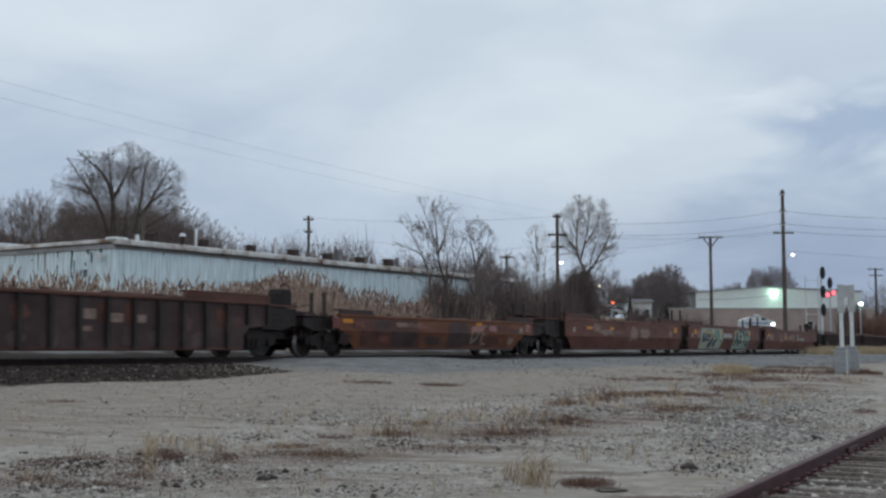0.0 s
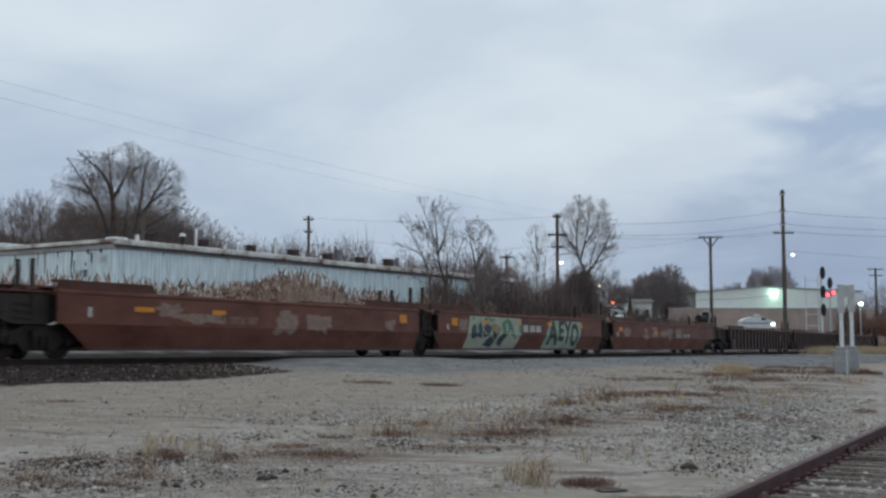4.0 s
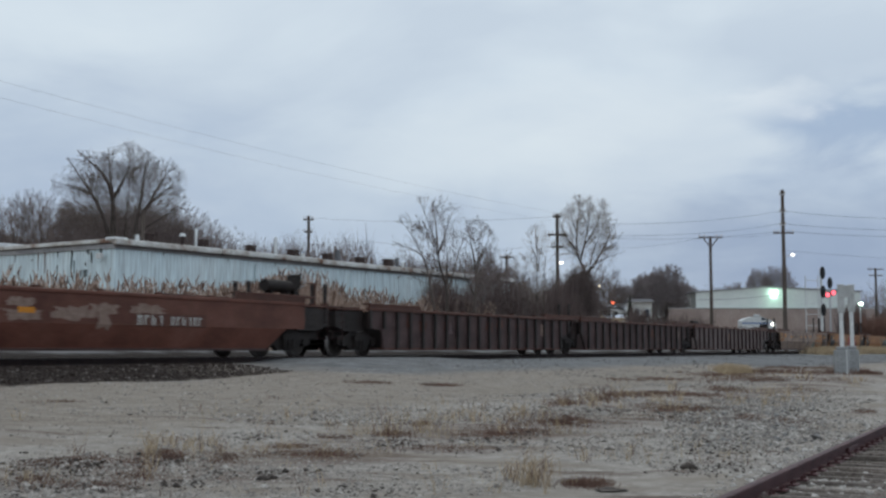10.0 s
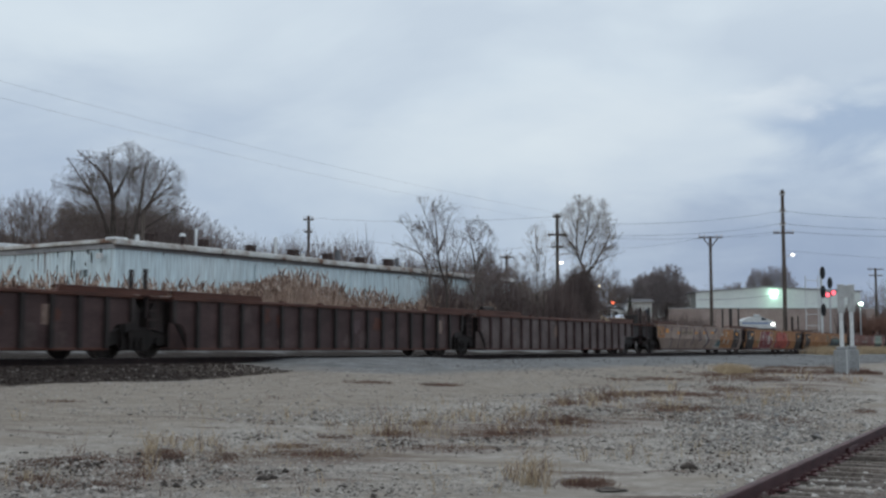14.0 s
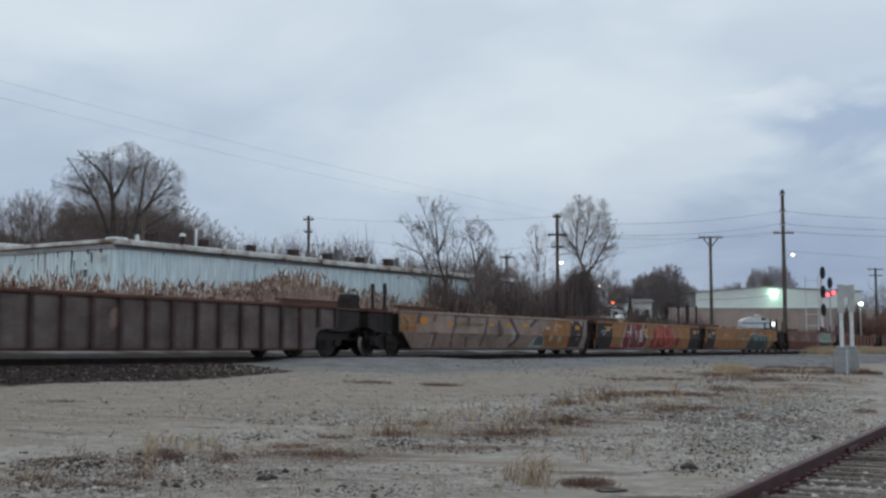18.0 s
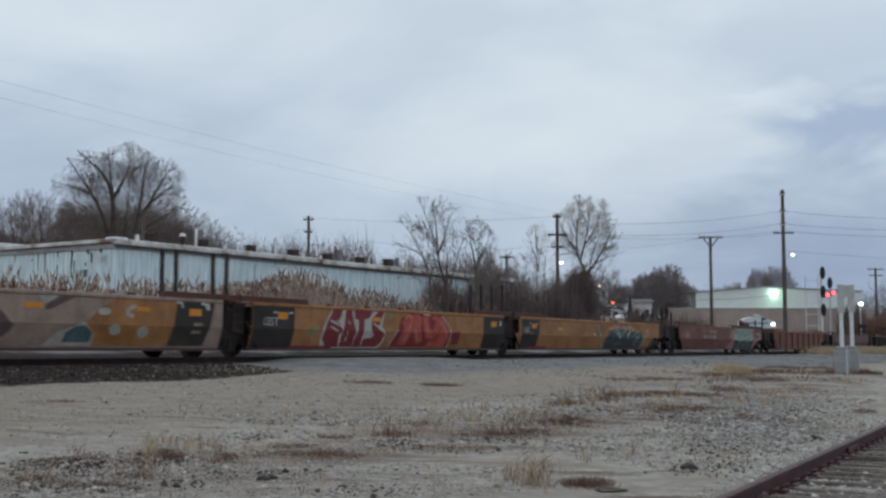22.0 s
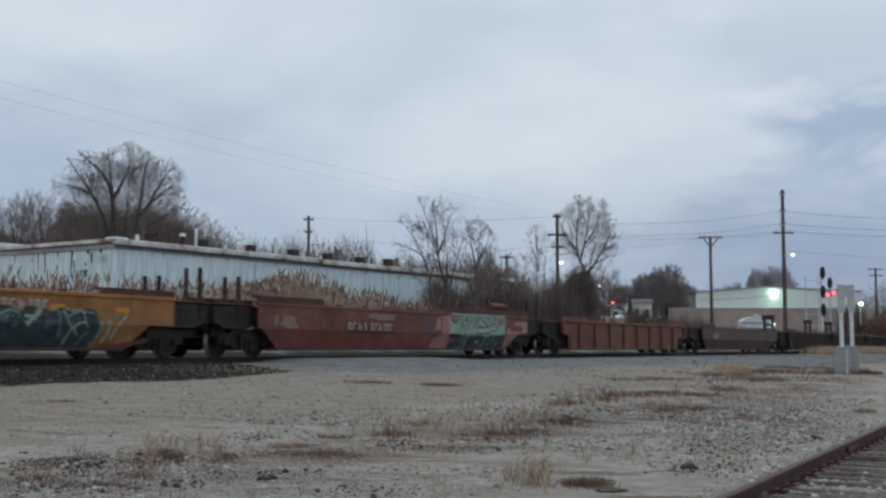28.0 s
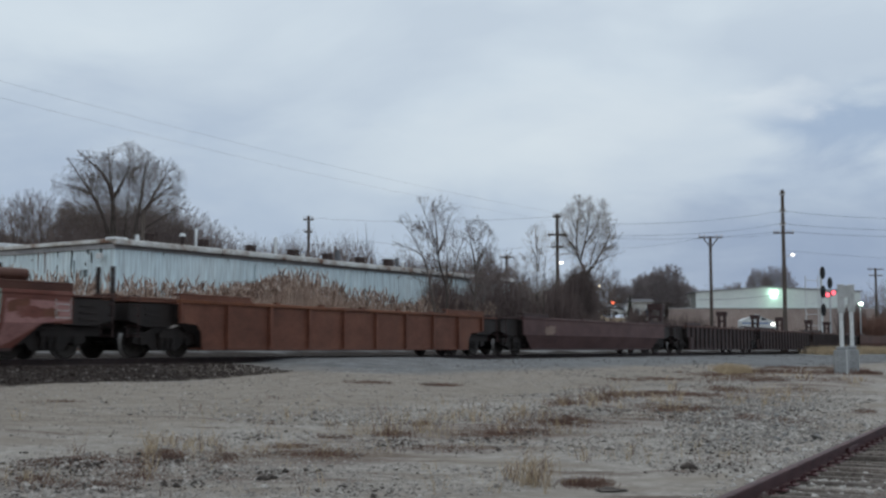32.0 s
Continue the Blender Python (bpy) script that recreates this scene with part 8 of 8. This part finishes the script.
    mats(((-0.0019, 0.0306, 0.0143, 0.0007, 24), (-0.0587, 0.0283, 0.0143, 0.0007, 16), (-0.3234, 0.0443, 0.019, 0.0005, 12), (0.119, 0.1124, 0.014, 0.0029, 190), (0.2531, 0.0574, 0.0095, 0.0029, 40), (0.2909, 0.0597, 0.0119, 0.0024, 40), (0.3525, 0.0527, 0.0029, 0.0019, 12), (0.344, 0.0198, 0.0095, 0.0014, 30), (0.27, 0.0190, 0.032, 0.0016, 70), (0.30, 0.0158, 0.03, 0.0010, 40), (0.235, 0.0215, 0.03, 0.0015, 40),))

    # growth along the soil strip
    for k in range(520):
        w = line(rng.uniform(3, 36), rng.gauss(7.2, 0.75))
        if w.y > 8.0 and noise.noise(Vector((w.x * 0.6, w.y * 0.6, 15))) > -0.12:
            st = weed if rng.random() < 0.8 else straw
            tuft(w.x, w.y, rng.randint(4, 14), rng.uniform(0.03, 0.12) if st is weed else rng.uniform(0.12, 0.34), rng.uniform(0.05, 0.30), st, 0.0018 * w.y / 10)

    # upright straw: bearing, dip of the foot, height against distance, stalks
    def stalks(rows):
        for b, dip, tall, n in rows:
            for k in range(n):
                x, y = spot(b + rng.gauss(0, 0.0035), dip + rng.gauss(0, 0.0015))
                tuft(x, y, 2, tall * y * rng.uniform(0.55, 1.0), 0.03, straw if rng.random() < 0.7 else weed, 0.0024 * y / 10)

    stalks(((-0.0476, 0.0724, 0.043, 8), (-0.042, 0.0714, 0.024, 14), (-0.017, 0.0691, 0.026, 10), (-0.0113, 0.0677, 0.024, 6), (-0.2442, 0.0994, 0.038, 10), (-0.2422, 0.0854, 0.024, 14), (-0.2281, 0.0808, 0.019, 16), (-0.2163, 0.0831, 0.017, 14), (-0.2021, 0.0854, 0.021, 8), (-0.1942, 0.0808, 0.019, 8), (-0.1866, 0.0854, 0.024, 10), (-0.1146, 0.1226, 0.029, 5),))
    stalks(((0.0663, 0.1142, 0.043, 14), (0.0733, 0.1133, 0.038, 22), (0.0827, 0.1142, 0.048, 12), (0.0569, 0.1087, 0.024, 14), (0.0875, 0.1064, 0.029, 8), (0.05, 0.0714, 0.019, 12), (0.0831, 0.0597, 0.024, 8), (0.0642, 0.0574, 0.019, 10), (0.1257, 0.048, 0.024, 8), (0.1021, 0.048, 0.019, 8), (0.1494, 0.041, 0.019, 8), (0.1535, 0.0924, 0.024, 5),))
    stalks(((0.1182, 0.0924, 0.019, 12), (-0.1668, 0.0854, 0.014, 8), (-0.1479, 0.0854, 0.014, 8), (0.0264, 0.0597, 0.019, 10), (0.0076, 0.0597, 0.019, 10), (0.1921, 0.0339, 0.014, 10), (0.2487, 0.0457, 0.014, 8), (0.2102, 0.0808, 0.012, 4), (-0.127, 0.0597, 0.019, 4), (-0.0915, 0.0667, 0.014, 6), (-0.3451, 0.1087, 0.019, 8), (-0.331, 0.1087, 0.019, 8),))
    stalks(((-0.2487, 0.1087, 0.024, 8),))
    for k in range(90):
        x, y = spot(rng.uniform(-0.36, 0.30), rng.uniform(0.045, 0.105))
        if noise.noise(Vector((x * 0.4, y * 0.4, 21))) > -0.1:
            tuft(x, y, rng.randint(1, 3), rng.uniform(0.2, 0.5), 0.04, straw if rng.random() < 0.6 else weed, 0.0020 * y / 14)
    # the pale yellow patch below the posts
    for k in range(45):
        x, y = spot(0.244 + rng.gauss(0, 0.007), 0.0195 + rng.gauss(0, 0.0012))
        tuft(x, y, 26, rng.uniform(0.16, 0.46), 0.3, straw, 0.008)
    for i in range(170):
        b = rng.uniform(-0.40, 0.30)
        d = rng.uniform(9.2, 21.0)
        x, y = by(b, d)
        p = across(x, y)
        if p < 3.0 or p > 13.4:
            continue
        k = noise.noise(Vector((along(x, y) * 0.22, p * 0.5, 7)))
        if k < -0.05:
            continue
        st = straw if rng.random() < 0.55 else weed
        tuft(x, y, rng.randint(3, 12) if st is straw else rng.randint(8, 26), rng.uniform(0.10, 0.36) if st is straw else rng.uniform(0.04, 0.13), rng.uniform(0.04, 0.16) if st is straw else rng.uniform(0.15, 0.45), st, 0.0024)
    for i in range(110):
        # a brown band of weeds running up to the white posts
        k = rng.random()
        x, y = by(0.05 + 0.29 * k + rng.uniform(-.03, .03), 17 + 32 * k + rng.uniform(-2.5, 2.5))
        if noise.noise(Vector((x * 0.5, y * 0.5, 9))) > -0.05:
            tuft(x, y, rng.randint(8, 22), rng.uniform(0.06, 0.26), rng.uniform(0.15, 0.55), weed if rng.random() < 0.75 else straw, 0.005)
    for i in range(60):
        x, y = by(rng.uniform(0.325, 0.362), rng.uniform(46, 50))
        tuft(x, y, 20, rng.uniform(0.15, 0.35), 0.35, weed, 0.009)
    for i in range(150):
        # pale grass bank before the line, far along
        w = line(rng.uniform(98, 150), rng.uniform(19.5, 22.2))
        tuft(w.x, w.y, 40, rng.uniform(0.5, 0.9), 0.9, straw, 0.02)
    g = hold("dry_grass")
    tagged(g, "dry straw-coloured grass tufts scattered over the gravel", "grass", kind="stuff")
    part("blades", straw.mesh("blades", M["straw"]), None, g)
    g = hold("brown_weeds")
    tagged(g, "low rusty brown dead weeds scattered over the gravel", "weeds", kind="stuff")
    part("stalks", weed.mesh("stalks", M["weed"]), None, g)

    def stones(count, place, size, mat, name, label):
        v, f = [], []
        for i in range(count):
            x, y = place()
            s = size * rng.uniform(0.5, 1.0) * (2.2 if rng.random() < 0.05 else 1)
            z = height(x, y) + s * 0.15
            m = Euler((rng.uniform(-.5, .5), rng.uniform(-.5, .5), rng.uniform(0, 6.28))).to_matrix()
            base = len(v)
            for q in ((1, 0, 0), (0, 1, 0), (-1, 0, 0), (0, -1, 0), (0.2, 0.1, 0.75), (-0.1, 0.2, -0.6)):
                o = m @ Vector((q[0] * s * rng.uniform(.7, 1.2), q[1] * s * rng.uniform(.6, 1.1), q[2] * s * rng.uniform(.6, 1.0)))
                v.append((x + o.x, y + o.y, z + o.z))
            for a, b in ((0, 1), (1, 2), (2, 3), (3, 0)):
                f.append((base + a, base + b, base + 4))
                f.append((base + b, base + a, base + 5))
        tagged(new(name, mesh_of(name, v, f, mat)), label, "stones", kind="stuff")

    def near_yard():
        while True:
            d = 8.6 + 14 * rng.random() ** 1.6
            x, y = by(rng.uniform(-0.41, 0.40), d)
            if 2.5 < across(x, y) < 13 and noise.noise(Vector((x * 0.35, y * 0.35, 2))) > 0.0:
                return x, y

    def bank():
        w = line(rng.uniform(12, 27), rng.uniform(19.8, 22.6))
        return w.x, w.y

    def between():
        a, q = rng.uniform(6, 30), rng.uniform(0.2, 2.6)
        return a * SX + q * SNX, a * SY + q * SNY

    def mound():
        while True:
            w = line(rng.uniform(12, 34), rng.uniform(4.5, 11.0))
            if noise.noise(Vector((w.x * 0.3, w.y * 0.3, 5))) > 0.05:
                return w.x, w.y

    def stony():
        x, y = spot(0.265 + rng.gauss(0, 0.035), 0.0585 + rng.gauss(0, 0.010))
        return x, y

    # strewn rubble: bearing, dip, half length, half depth, how many
    strewn = []
    strewn.extend(((-0.1552, 0.0738, 0.019, 0.0029, 60), (-0.1877, 0.104, 0.019, 0.0038, 60), (-0.143, 0.104, 0.0143, 0.0029, 40), (-0.2134, 0.1124, 0.0143, 0.0024, 40), (-0.0396, 0.0784, 0.0238, 0.0048, 160), (0.0358, 0.0761, 0.0238, 0.0038, 140), (-0.068, 0.0597, 0.0095, 0.0019, 16), (0.0689, 0.0714, 0.019, 0.0024, 50),))
    strewn.extend(((0.1304, 0.0527, 0.0286, 0.0038, 220), (0.1965, 0.055, 0.0333, 0.0057, 300), (0.2577, 0.0644, 0.0381, 0.0076, 520), (0.2338, 0.0808, 0.0429, 0.0067, 300), (0.2193, 0.0994, 0.0381, 0.0057, 120), (0.017, 0.0854, 0.0286, 0.0024, 30), (-0.1054, 0.104, 0.0143, 0.0029, 16), (-0.063, 0.118, 0.0381, 0.0038, 40), (-0.315, 0.098, 0.045, 0.008, 260), (-0.24, 0.094, 0.035, 0.007, 160), (-0.30, 0.116, 0.05, 0.005, 140),))

    weights = [row[4] for row in strewn]

    def rubble():
        b, dip, w, dp, n = rng.choices(strewn, weights)[0]
        return spot(b + rng.gauss(0, w * 0.6), dip + rng.gauss(0, dp * 0.6))

    def far_yard():
        while True:
            w = line(rng.uniform(33, 112), rng.uniform(13.0, 22.4))
            if noise.noise(Vector((w.x * 0.2, w.y * 0.2, 12))) > -0.2:
                return w.x, w.y

    stones(4500, far_yard, 0.036, M["midstone"], "grey_rubble", "grey stones and rubble sloping up to the main line")
    stones(900, far_yard, 0.035, M["darkstone"], "dark_rubble", "dark stones scattered below the main line")
    def packed_road():
        w = line(rng.uniform(4, 40), rng.uniform(8.5, 19.6))
        return w.x, w.y

    stones(12000, packed_road, 0.020, M["stone"], "pebbles", "small pebbles pressed into the packed gravel road")
    stones(500, packed_road, 0.024, M["darkstone"], "dark_pebbles", "small dark pebbles on the packed gravel road")
    stones(6500, near_yard, 0.022, M["stone"], "gravel", "loose pale and dark gravel stones over the yard")
    stones(5000, mound, 0.034, M["stone"], "gravel_heap", "loose grey stones on a low mound beside the siding")
    stones(600, stony, 0.045, M["midstone"], "stone_litter", "coarse grey and dark stones littered beside the siding")
    stones(3400, stony, 0.040, M["stone"], "pale_litter", "pale and dark stones littered beside the siding")
    stones(2000, rubble, 0.024, M["clod"], "dark_clods", "dark clods and stones strewn among the weeds")
    stones(2600, rubble, 0.026, M["stone"], "strewn_stones", "grey stones strewn among the weeds")
    stones(11000, bank, 0.038, M["darkstone"], "ballast", "dark ballast stones with pale flecks beside the main line")
    stones(7500, between, 0.031, M["palestone"], "siding_gravel", "grey gravel lying between the siding's ties")
    for b, d, s, flat in ((0.2038, 11.4, 0.06, 0.6), (0.1400, 9.75, 0.11, 0.16), (-0.15, 10.2, 0.05, 0.5), (0.355, 15.5, 0.06, 0.55), (-0.142, 10.3, 0.04, 0.5)):
        x, y = by(b, d)
        bm = bmesh.new()
        bmesh.ops.create_icosphere(bm, subdivisions=2, radius=s, matrix=Matrix.Translation((x, y, height(x, y) + s * 0.45 * flat)) @ Matrix.Diagonal((1.3, 1.0, flat, 1)))
        for v in bm.verts:
            v.co += Vector((rng.uniform(-1, 1), rng.uniform(-1, 1), rng.uniform(-1, 1))) * s * 0.10
        tagged(part("rock", bm, M["clod"]), "dark rock lying on the gravel", "rock", "rocks")


build_yard()

motions()
